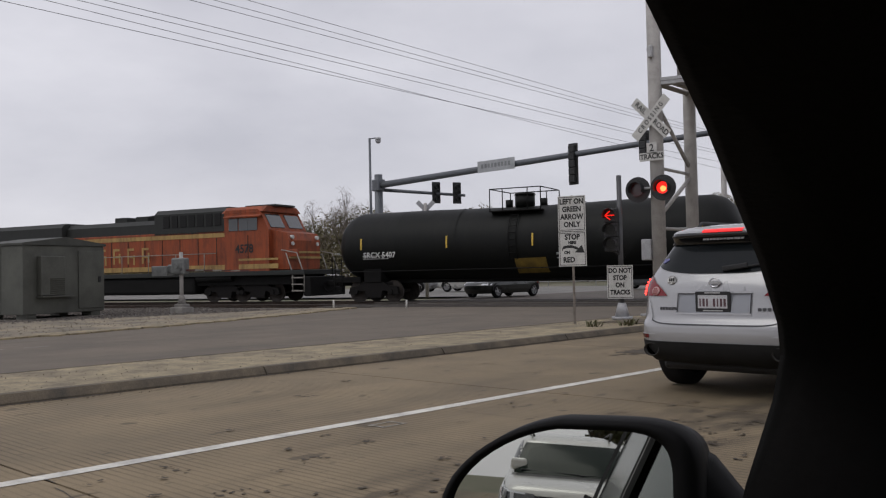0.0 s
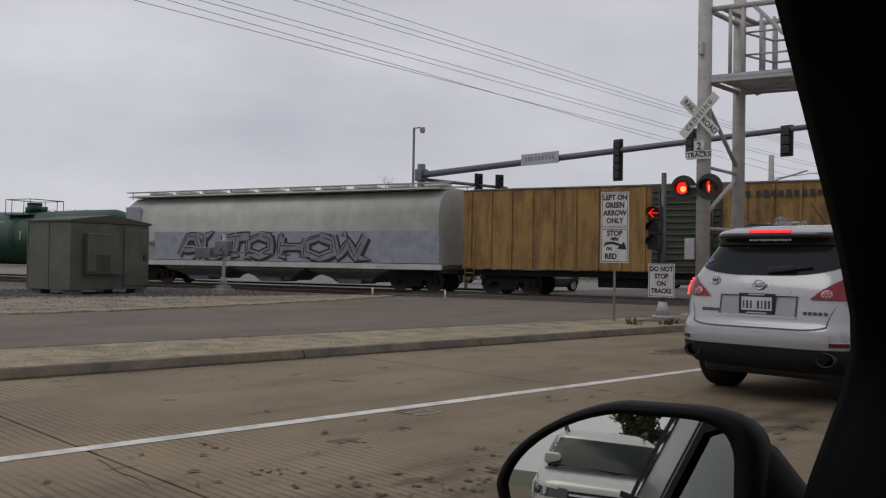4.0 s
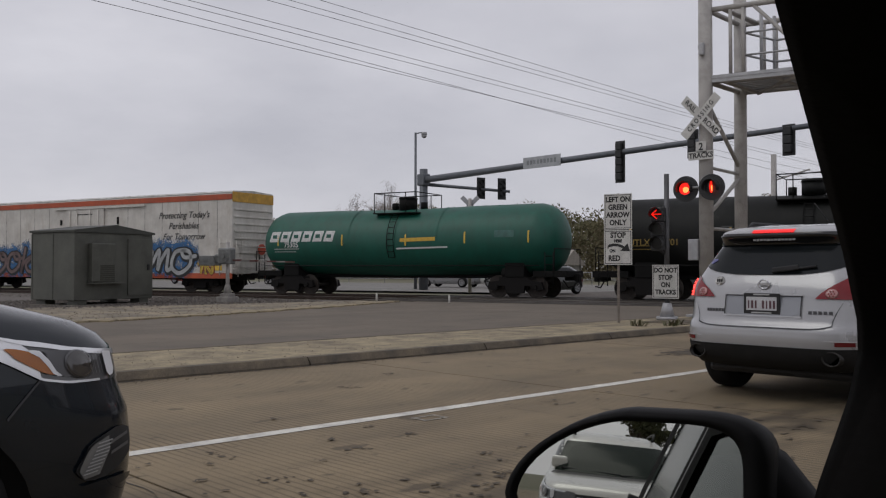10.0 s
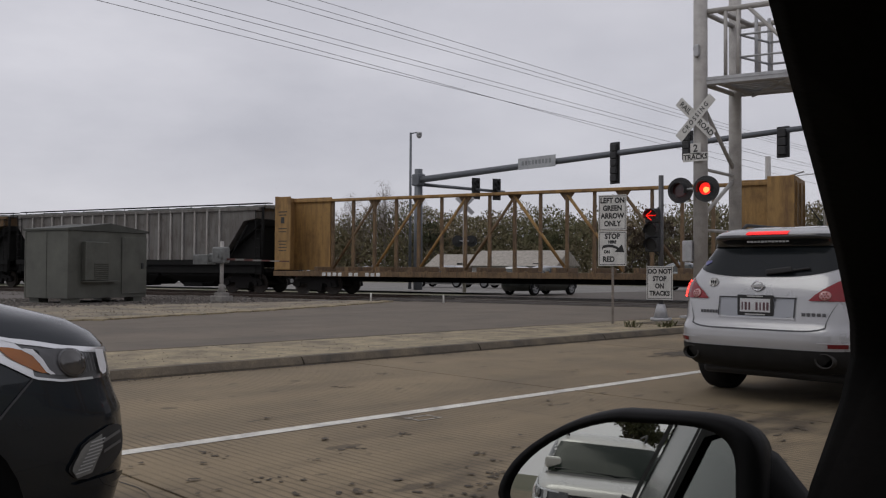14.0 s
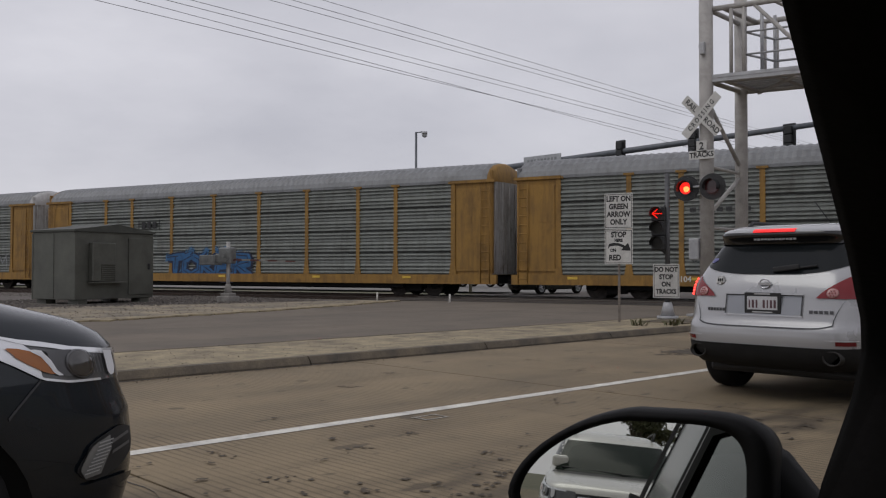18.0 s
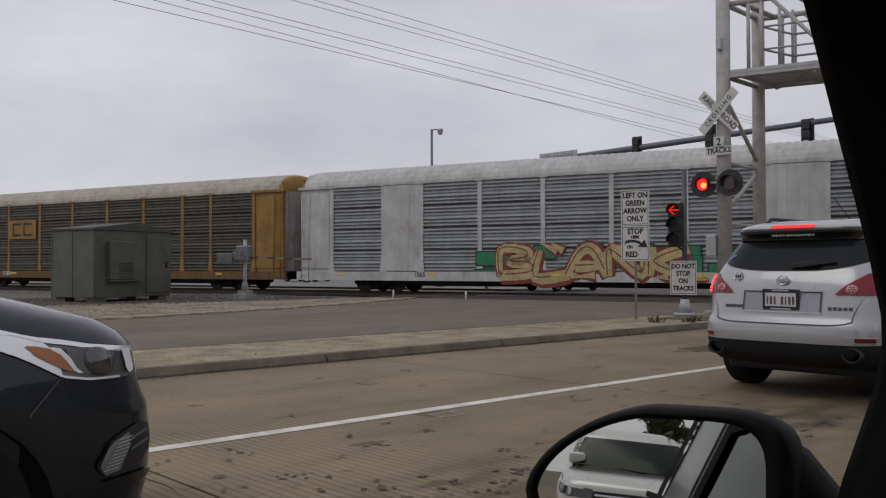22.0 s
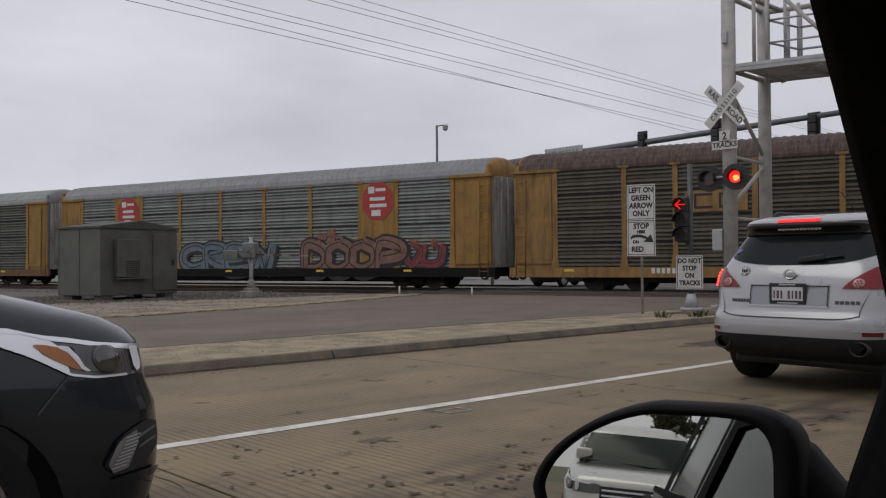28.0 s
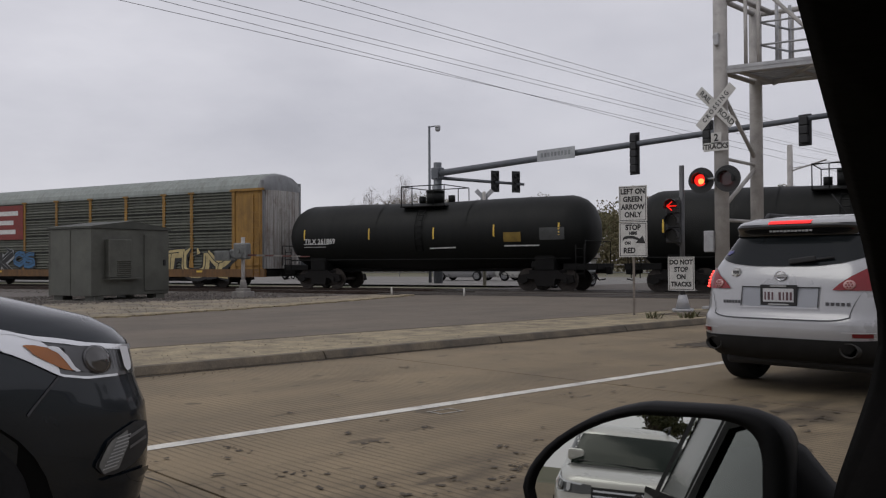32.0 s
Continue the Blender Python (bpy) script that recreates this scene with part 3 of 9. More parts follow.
def sign_face(parent, x0, z0, w, h, lines, name="panel", border=0.018):
    """A white plate in the parent's xz plane, facing -y, with a black border and text rows."""
    bm = bmn()
    box(bm, (x0, 0, z0), (w, 0.004, h), bevel=0.0015)
    p = part(name, bm, SIGNWHITE, parent)
    bm = bmn()
    for dx, dz, sx, sz in ((0, h / 2 - .028, w - .04, .012), (0, -h / 2 + .028, w - .04, .012), (w / 2 - .028, 0, .012, h - .04), (-w / 2 + .028, 0, .012, h - .04)):
        box(bm, (x0 + dx, -0.0035, z0 + dz), (sx, 0.001, sz))
    part("border", bm, SIGNBLACK, p)
    for text, dz, size in lines:
        lettering(text, size, SIGNBLACK, p, pose(x0, -0.0045, z0 + dz, 90), fat=0.007, wide=0.88)
    return p


# turn-lane sign on a channel post
sp = thing("lane_sign", "two white left-turn regulation signs on a steel post", "road sign", pose(-11.5, 16.0, 0.1, 0, 0, 17))
bm = bmn()
box(bm, (0, 0.03, 1.38), (0.05, 0.03, 2.76), bevel=0.006)
part("post", bm, mat("post_weathered", (.2, .17, .145), .7, var=.25, scale=6), sp)
sign_face(sp, 0, 2.37, 0.62, 0.76, [("LEFT ON", .255, .155), ("GREEN", .09, .155), ("ARROW", -.075, .155), ("ONLY", -.24, .155)])
p = sign_face(sp, 0, 1.605, 0.62, 0.74, [("STOP", .255, .16), ("HERE", .135, .085)])
lettering("ON", .09, SIGNBLACK, p, pose(-.12, -.0045, 1.605 - .075, 90), fat=.006, wide=.9)
lettering("RED", .16, SIGNBLACK, p, pose(-.08, -.0045, 1.605 - .235, 90), fat=.007, wide=.9)
bm = bmn()
pts = [(-.23, -.01), (-.2, .035), (-.1, .055), (0, .05), (.1, .015), (.15, -.02)]
skin(bm, [[(x, -0.0048, 1.605 + z - .03), (x, -0.0048, 1.605 + z + .03)] for x, z in pts], closed=False)
bm.faces.new([bm.verts.new((x, -0.0048, 1.605 + z)) for x, z in ((.05, -.075), (.27, -.085), (.21, .085))])
part("arrow", bm, SIGNBLACK, p)

# left-arrow signal on a pedestal
sg = thing("arrow_signal", "black pole signal with a lit red turn arrow", "traffic signal", pose(-11.47, 17.82, 0.1))
bm = bmn()
rod(bm, (0, 0, 0.25), (0, 0, 3.3), 0.057, 14)
part("pole", bm, mat("pole_dark_grey", (0.1, 0.1, 0.105), 0.5, metal=0.4), sg)
bm = bmn()
rod(bm, (0, 0, 0), (0, 0, 0.07), 0.24, 20)
rod(bm, (0, 0, 0.07), (0, 0, 0.38), 0.17, 16, r2=0.09)
part("base", bm, GALV, sg)
bm = bmn()
for z in (2.38, 2.05, 1.72):
    box(bm, (-0.17, -0.09, z), (0.31, 0.2, 0.325), bevel=0.02)
rod(bm, (-0.17, -0.09, 2.45), (0, 0, 2.6), 0.025, 8)
rod(bm, (-0.17, -0.09, 1.6), (0, 0, 1.45), 0.025, 8)
hs = part("housing", bm, BLACK, sg, at=pose(0, 0, 0, 0, 0, 20))
for z in (2.38, 2.05, 1.72):
    bm = bmn()
    n = 14
    ring = [a * math.pi * 1.25 / n - math.pi * 0.125 for a in range(n + 1)]
    skin(bm, [[(-0.17 + 0.15 * math.cos(a), y, z + 0.15 * math.sin(a)) for a in ring] for y in (-0.19, -0.4)], closed=False)
    skin(bm, [[(-0.17 + 0.145 * math.cos(a), y, z + 0.145 * math.sin(a)) for a in ring] for y in (-0.4, -0.19)], closed=False)
    part("visor", bm, BLACK, hs)
bm = bmn()
rod(bm, (-0.17, -0.196, 2.05), (-0.17, -0.2, 2.05), 0.135, 20)
rod(bm, (-0.17, -0.196, 1.72), (-0.17, -0.2, 1.72), 0.135, 20)
part("lens", bm, plain("dark_lens", (0.02, 0.02, 0.018), 0.25, coat=0.4), hs)
bm = bmn()
for a, b in (((-.1, 0), (.115, 0)), ((-.115, 0), (0.0, .1)), ((-.115, 0), (0.0, -.1))):
    rod(bm, (-0.17 + a[0], -0.235, 2.38 + a[1]), (-0.17 + b[0], -0.235, 2.38 + b[1]), 0.0115, 6)
part("arrow", bm, REDLIT, hs, "lit red turn arrow")
p = sign_face(sg, 0.0, 0.86, 0.61, 0.76, [("DO NOT", .255, .15), ("STOP", .09, .15), ("ON", -.075, .15), ("TRACKS", -.24, .145)])
p.matrix_basis = pose(0.02, -0.09, 0, 0, 0, 14)

# crossing mast with cantilever truss
cm = thing("crossing_mast", "grey steel crossing signal mast with a cantilever truss", "crossing signal", pose(-11.25, 19.15, 0.1))
bm = bmn()
rod(bm, (0, 0, 0), (0, 0, 9.2), 0.168, 20, r2=0.16)
part("mast", bm, MASTGREY, cm)
P2 = (-.08, 1.78)
bm = bmn()
rod(bm, (*P2, 0), (*P2, 9.2), 0.158, 20, r2=0.152)
part("rear_mast", bm, MASTGREY, cm)
for q in ((0, 0), P2):
    bm = bmn()
    box(bm, (*q, .05), (0.7, 0.7, 0.06), bevel=0.01)
    part("base_plate", bm, GALV, cm)
bx, by = P2
for a, b, r in (((0, 0, 5.15), (bx, by, 3.6), 0.05), ((0, 0, 3.55), (bx, by, 3.5), 0.04), ((0, 0, 2.35), (bx, by, 3.45), 0.05), ((0, 0, 2.1), (bx, by, 2.1), 0.04)):
    part("brace", rod(bmn(), a, b, r, 8), MASTGREY, cm)
# truss frame: two bottom chords, two top chords, lacing; it reaches out over the road
for z in (5.55, 7.25):
    part("side_bar", rod(bmn(), (0.05, 0.0, z), (bx, by, z), 0.06, 8), MASTGREY, cm)
    part("side_bar", rod(bmn(), (0.35, 0.1, z), (bx + 0.35, by + 0.1, z), 0.05, 8), MASTGREY, cm)
ux, uy = 0.96, 0.27


def bar(name, a, b, r, material=MASTGREY, seg=8):
    part(name, rod(bmn(), a, b, r, seg), material, cm)


def on_deck(u, d, z):
    """A point u metres out along the truss and d of the way back across it."""
    return (0.12 + u * ux + d * bx, 0.05 + u * uy + d * by, z)


for d in (0, 1):
    for z in (5.55, 7.25):
        bar("truss_chord", on_deck(0, d, z), on_deck(8.4, d, z), 0.065)
    for u in (.45, .74, 2.5, 4.1, 5.6, 7.1):
        bar("truss_strut", on_deck(u, d, 5.55), on_deck(u, d, 7.25), 0.045 if u < 1 else .038)
    for u in (.95, 4.1):
        bar("truss_lacing", on_deck(u, d, 7.25), on_deck(u + 1.55, d, 5.55), 0.045)
        bar("truss_lacing", on_deck(u + 1.55, d, 5.55), on_deck(u + 3.1, d, 7.25), 0.045)
for u in (.3, 1.4, 2.5, 4.1, 5.6, 7.1, 8.3):
    for z in (5.52, 7.25):
        bar("truss_cross_bar", on_deck(u, 0, z), on_deck(u, 1, z), 0.04)
bar("deck_brace", on_deck(.3, 1, 5.49), on_deck(1.9, 0, 5.49), .045)
bar("deck_brace", on_deck(2.0, 0, 5.49), on_deck(4.1, 1, 5.49), .045)
for z in (6.1, 6.62):
    bar("guard_rail", on_deck(.74, 0, z), on_deck(.95, .65, z), 0.028, GALV)
    bar("guard_rail", on_deck(.95, .65, z), on_deck(8.3, .65, z), 0.028, GALV)
    bar("guard_rail", on_deck(.74, 0.03, z), on_deck(8.3, 0.03, z), 0.024, GALV)
for u, d in ((.9, .32), (.95, .65), (2.6, .65), (4.2, .65), (5.8, .65), (7.4, .65)):
    bar("guard_post", on_deck(u, d, 5.6), on_deck(u, d, 7.2), 0.042, GALV)
for i in range(9):
    d = i / 8
    part("walkway_plank", box(bmn(), on_deck(4.2, d, 5.62), (8.4, 0.16, 0.03), Matrix.Rotation(math.atan2(uy, ux), 4, "Z")), GALV, cm)
part("deck_edge", box(bmn(), on_deck(4.2, -.03, 5.6), (8.4, 0.03, 0.17), Matrix.Rotation(math.atan2(uy, ux), 4, "Z")), GALV, cm)
# flashers
LAMPS = []
fm = bmn()
rod(fm, (-0.36, -0.3, 3.05), (0.36, -0.3, 3.05), 0.03, 8)
rod(fm, (0, 0, 3.05), (0, -0.3, 3.05), 0.035, 8)
rod(fm, (0, 0, 3.45), (0, -0.2, 3.2), 0.03, 8)
part("cross_arm", fm, GALV, cm)
for sx in (-0.34, 0.34):
    fl = part("flasher", mesh_of(rod(rod(bmn(), (0, 0.02, 0), (0, 0.05, 0), 0.305, 28), (0, 0.05, 0), (0, 0.22, 0), 0.15, 18, r2=0.1), BLACK), BLACK, cm, at=pose(sx, -0.35, 3.03, 0, 0, 12))
    bm = bmn()
    n = 16
    ring = [a * math.pi * 1.3 / n - math.pi * 0.15 for a in range(n + 1)]
    skin(bm, [[(0.172 * math.cos(a), y, 0.172 * math.sin(a)) for a in ring] for y in (0.02, -0.2)], closed=False)
    skin(bm, [[(0.167 * math.cos(a), y, 0.167 * math.sin(a)) for a in ring] for y in (-0.2, 0.02)], closed=False)
    part("hood", bm, BLACK, fl)
    # two-faced disc added to imitate the lamp switching on and off
    bm = bmn()
    rod(bm, (0, -0.01, 0), (0, -0.004, 0), 0.14, 24)
    skin(bm, [[(q * math.cos(a) * (1.15 if math.cos(a) > 0 else .8) + .01, -.0125, q * math.sin(a) * (1.1 if math.sin(a) < 0 else .75) - .015) for a in [k * math.tau / 16 for k in range(16)]] for q in (.075, .004)], mi=2)
    rod(bm, (0, -0.004, 0), (0, 0.012, 0), 0.158, 24, mi=1)
    d = part("lamp_disc", bm, [REDLIT, REDDARK, REDCORE], fl, "added two-faced disc that turns to imitate the flashing lamp", at=pose(0, -0.02, 0))
    LAMPS.append((d, sx > 0))
# crossbuck
for ang, words in ((45, None), (-45, None)):
    m = pose(0, -0.235 if ang > 0 else -0.228, 4.72, 0, -ang, 0)
    bm = bmn()
    box(bm, (0, 0, 0), (1.26, 0.004, 0.235), bevel=0.0015)
    bl = part("crossbuck_blade", bm, SIGNWHITE, cm, at=m)
    if ang > 0:
        lettering("C R O S S I N G", 0.165, SIGNBLACK, bl, pose(0, -0.004, 0, 90), fat=0.004, wide=0.8)
    else:
        lettering("RAIL", 0.18, SIGNBLACK, bl, pose(-0.37, -0.004, 0, 90), fat=0.004)
        lettering("ROAD", 0.18, SIGNBLACK, bl, pose(0.37, -0.004, 0, 90), fat=0.004)
bm = bmn()
box(bm, (0, -0.225, 4.0), (0.27, 0.004, 0.26), bevel=0.0015)
box(bm, (0, -0.225, 3.8), (0.66, 0.004, 0.2), bevel=0.0015)
tp = part("track_count_plate", bm, SIGNWHITE, cm)
lettering("2", 0.24, SIGNBLACK, tp, pose(0, -0.229, 4.0, 90), fat=0.006)
lettering("TRACKS", 0.17, SIGNBLACK, tp, pose(0, -0.229, 3.8, 90), fat=0.006)
bm = bmn()
rod(bm, (0, -0.24, 6.35), (0, -0.2, 6.35), 0.06, 10)
box(bm, (0.02, -0.2, 6.3), (0.12, 0.1, 0.3), bevel=0.03)
part("bell", bm, GALV, cm)
bm = bmn()
box(bm, (-0.25, -0.1, 1.6), (0.26, 0.18, 0.5), bevel=0.02)
part("junction_box", bm, GALV, cm)

# relay bungalow
CORNER = Vector((-31.1, 12.13, 0))
rb = thing("relay_bungalow", "grey aluminium signal bungalow standing on steel feet", "equipment cabinet", Matrix.Translation(CORNER) @ pose(0, 0, 0, 0, 0, 17.2))
W, D, EV = 2.25, 3.45, 2.5
bm = bmn()
box(bm, (-W / 2, D / 2, 0.15 + (EV - 0.15) / 2), (W, D, EV - 0.15), bevel=0.02)
part("body", bm, CABINET, rb)
bm = bmn()
prism(bm, [(-0.06, EV), (D + 0.06, EV), (D + 0.06, EV + 0.07), (D / 2, EV + 0.3), (-0.06, EV + 0.07)], -W - 0.06, 0.06, "x")
# darker copy of the cabinet colour, offsetting the sky's light on the roof
part("roof", bm, mat("cabinet_roof_toned_down", (.068, .07, .06), .65, metal=.2, var=.15, scale=1.5), rb)
for x in (-0.3, -W + 0.3):
    for y in (0.35, D - 0.35):
        bm = bmn()
        box(bm, (x, y, 0.07), (0.5, 0.4, 0.34), bevel=.01)
        part("foot", bm, CABINET, rb)
bm = bmn()
box(bm, (0.02, 2.85, 1.3), (0.04, 1.15, 2.05), bevel=0.012)
dr = part("door", bm, CABINET, rb)
bm = bmn()
box(bm, (0.06, 3.2, 1.3), (0.05, 0.1, 0.22), bevel=0.015)
part("handle", bm, BLACK, dr)
bm = bmn()
box(bm, (0.11, 1.05, 1.45), (0.22, 1.0, 1.35), bevel=0.03)
box(bm, (0.15, 1.25, 0.74), (0.34, 1.5, 0.04))
ac = part("cooling_unit", bm, CABINET, rb)
bm = bmn()
for i in range(8):
    box(bm, (0.23, 1.2, 0.86 + i * 0.07), (0.02, 0.6, 0.045), Matrix.Rotation(0.5, 4, "Y"))
part("louvre", bm, CABINET, ac)
bm = bmn()
for x in (-W + 0.02, -W / 2, -0.02):
    box(bm, (x, -0.008, 1.3), (0.05, 0.016, 2.3))
part("seam", bm, CABINET, rb)
bm = bmn()
box(bm, (-W / 2, D / 2, -0.07), (W + 0.2, D + 0.2, 0.12), bevel=0.02)
part("footing_slab", bm, mat("cast_footing", (0.14, 0.125, 0.105), 0.9), rb)

# gate mechanism with lowered arm
gm = thing("crossing_gate", "grey gate machine with counterweights on a short post", "crossing gate", pose(-30.85, 17.85, 0, 0, 0, 17.2))
bm = bmn()
box(bm, (0, 0, 0.06), (0.62, 0.62, 0.24), bevel=0.03)
box(bm, (0, 0, .22), (.42, .42, .16), bevel=.03)
rod(bm, (0, 0, 0.25), (0, 0, 0.62), 0.17, 14, r2=0.1)
part("base", bm, mat("gate_base_grey", (.26, .245, .225), .8, var=.2), gm)
bm = bmn()
rod(bm, (0, 0, 0.2), (0, 0, 2.25), 0.075, 12)
part("post", bm, MASTGREY, gm)
bm = bmn()
box(bm, (0.1, -0.16, 1.72), (0.62, 0.34, 0.62), bevel=0.06)
box(bm, (-0.3, -0.1, 1.62), (0.34, 0.3, 0.34), bevel=0.05)
part("machine", bm, mat("machine_grey", (.19, .195, .19), .5, metal=.3, var=.15, scale=6), gm)
bm = bmn()
for dy in (-0.36, 0.05):
    box(bm, (-0.75, dy, 1.55), (0.75, 0.05, 0.38), bevel=0.02)
part("counterweight", bm, mat("machine_grey", (.19, .195, .19), .5, metal=.3, var=.15, scale=6), gm)
for i in range(7):
    bm = bmn()
    box(bm, (0.62 + i * 0.42, -0.16, 1.56 - .012 * i), (0.42, 0.04, .075 - i * .005))
    part("arm_band", bm, mat("gate_white", (0.2, 0.19, 0.175), 0.6) if i % 2 else mat("gate_red", (0.09, 0.03, 0.025), 0.6), gm)
bm = bmn()
rod(bm, (0.1, -0.36, 1.72), (0.1, -0.1, 1.72), 0.24, 20)
rod(bm, (0.1, -0.4, 1.72), (0.1, -0.36, 1.72), 0.09, 12)
part("arm_hub", bm, mat("machine_grey", (.19, .195, .19), .5, metal=.3, var=.15, scale=6), gm)

# small white delineator posts by the crossing
for x, y in ((-27.45, 22.4), (-24.0, 23.0)):
    bm = bmn()
    rod(bm, (0, 0, -0.05), (0, 0, 0.3), 0.04, 10, r2=0.032)
    solid("marker_post", bm, mat("marker_white", (0.62, 0.6, 0.56), 0.6), "short white plastic marker post on the shoulder", "marker post", "marker posts", m=pose(x, y, 0))

# far mast arm with signal heads
ma_ = thing("mast_arm_signal", "long grey mast arm carrying black signal heads", "traffic signal", pose(-40.2, 36.4, 0, 0, 0, -2.0))
bm = bmn()
rod(bm, (0, 0, 0), (0, 0, 7.2), 0.27, 18, r2=0.24)
part("pole", bm, ARMGREY, ma_)
bm = bmn()
rod(bm, (0, 0, 6.55), (27.5, 0, 7.05), 0.2, 16, r2=0.1)
part("arm", bm, ARMGREY, ma_)
bm = bmn()
rod(bm, (0, 0, 6.3), (3.5, 3.8, 5.85), 0.11, 12, r2=0.08)
part("short_arm", bm, ARMGREY, ma_)
bm = bmn()
box(bm, (0, 0, 6.55), (0.62, 0.55, 0.7), bevel=0.05)
part("collar", bm, ARMGREY, ma_)


def head(x, y, z, n, yaw=0.0, pitch=0.36):
    bm = bmn()
    box(bm, (0, 0, 0), (0.56, 0.05, n * pitch + 0.2), bevel=0.02)
    hd = part("signal_head", bm, BLACK, ma_, at=pose(x, y, z, 0, 0, yaw + (180 if yaw == 0 else 0)))
    for i in range(n):
        zz = (i - (n - 1) / 2) * pitch
        bm = bmn()
        box(bm, (0, 0.1, zz), (0.34, 0.2, pitch - .02), bevel=0.03)
        part("section", bm, BLACK, hd)
        bm = bmn()
        rod(bm, (0, -0.16, zz), (0, -.02, zz), 0.14, 12, cap=False)
        rod(bm, (0, -0.05, zz), (0, -.03, zz), 0.135, 12)
        part("visor", bm, BLACK, hd)


head(14.6, -0.05, 6.35, 5)
head(23.1, -0.05, 6.5, 3)
head(2.35, 2.5, 6.05, 3, 75)
head(3.2, 3.4, 6.0, 3, 75)
head(18.6, -0.05, 6.8, 3)
bm = bmn()
box(bm, (9.7, -0.22, 6.78), (2.6, 0.03, 0.6), bevel=0.01)
sn = part("street_name_plate", bm, mat("plate_back_grey", (0.4, 0.41, 0.42), 0.4, metal=0.4, var=0.1), ma_)
for i in range(9):
    bm = bmn()
    box(bm, (8.75 + i * 0.235, -0.238, 6.8), (0.15, 0.006, 0.22))
    part("lettering_bar", bm, mat("bar_grey", (0.24, 0.25, 0.26), 0.5), sn)
# camera pole
cc = thing("camera_pole", "slim grey pole with a dome camera on top", "camera pole", pose(-41.6, 37.0, 0))
bm = bmn()
rod(bm, (0, 0, 0), (0, 0, 9.6), 0.1, 12, r2=0.07)
part("pole", bm, ARMGREY, cc)
bm = bmn()
rod(bm, (0, 0, 9.55), (0.32, 0.28, 9.62), 0.035, 8)
part("bracket", bm, ARMGREY, cc)
bm = bmn()
bmesh.ops.create_uvsphere(bm, u_segments=14, v_segments=8, radius=0.17, matrix=Matrix.Translation((0.4, 0.34, 9.42)))
rod(bm, (0.4, 0.34, 9.45), (0.4, 0.34, 9.62), 0.17, 14)
part("dome_camera", bm, GALV, cc)
# far crossbuck on its own mast, seen from behind
fx = thing("far_crossing_signal", "far crossing signal with crossbuck and paired lamps", "crossing signal", pose(-33.3, 33.4, 0, 0, 0, 40))
bm = bmn()
rod(bm, (0, 0, 0), (0, 0, 4.9), 0.09, 12)
part("mast", bm, MASTGREY, fx)
for a in (45, -45):
    bm = bmn()
    box(bm, (0, 0, 0), (1.22, 0.01, 0.23))
    part("crossbuck_blade", bm, GALV, fx, at=pose(0, 0.1, 4.55, 0, a, 0))
for sx in (-0.36, 0.36):
    bm = bmn()
    rod(bm, (sx, 0.05, 2.7), (sx, 0.08, 2.7), 0.3, 20)
    rod(bm, (sx, -0.15, 2.7), (sx, 0.05, 2.7), 0.12, 12)
    part("flasher", bm, BLACK, fx)
bm = bmn()
rod(bm, (-0.36, 0, 2.7), (0.36, 0, 2.7), 0.03, 8)
part("cross_arm", bm, GALV, fx)
# lamp pole beyond the crossing
lp = thing("utility_pole", "grey pole with a short bracket arm beyond the tracks", "pole", pose(-21.3, 42.6, 0))
bm = bmn()
rod(bm, (0, 0, 0), (0, 0, 6.9), 0.16, 12, r2=0.13)
part("pole", bm, MASTGREY, lp)
bm = bmn()
rod(bm, (0, 0, 5.6), (1.9, -0.2, 6.0), 0.04, 8)
rod(bm, (0, 0, 5.75), (2.6, 0.0, 5.9), 0.02, 6)
part("bracket", bm, MASTGREY, lp)

# overhead wires on timber poles out of sight
WIRE = plain("wire_dark", (0.16, 0.16, 0.17), 0.6)
for y in (-48, 118):
    bm = bmn()
    rod(bm, (0, 0, 0), (0, 0, 14.6), 0.19, 12, r2=0.13)
    for z in (8.2, 9.3, 10.4, 11.5):
        box(bm, (0, 0, z), (1.6, 0.1, 0.12))
    solid("power_pole", bm, mat("pole_timber", (0.12, 0.09, 0.065), 0.9, var=0.3, scale=4, grain=30, stretch=(1, 1, .2)), "tall weathered timber power pole", "power pole", "power poles", m=pose(-24, y, 0))
for i, (x, ya, za, yb, zb) in enumerate(((-24, 18.2, 8.13, 34.04, 7.57), (-24.1, 18.2, 8.3, 34.04, 7.46), (-24, 18.2, 8.61, 34.05, 8.03), (-24, 18.2, 8.79, 34.05, 8.2), (-24, 18.2, 9.44, 34.06, 8.89), (-24, 18.2, 9.63, 34.07, 9.05), (-24, 18.2, 9.91, 34.07, 9.26))):
    bm = bmn()
    sl = (zb - za) / (yb - ya)
    pts = []
    for y in range(-48, 119, 8):
        z = za + sl * (y - ya)
        if y > 38:
            z = zb + sl * (y - yb) + 0.00055 * (y - 38) ** 2
        pts.append((x, y, z))
    path_rod(bm, pts, 0.009, 5)
    solid("overhead_wire", bm, WIRE, "thin dark overhead utility wire", "cable", "overhead wires")

# ---- rail stock ----
# each car stands in its own space: x along the train, -y the side that faces the waiting lanes, z from the rail
bm = bmn()
SIDEFRAME = bmn()
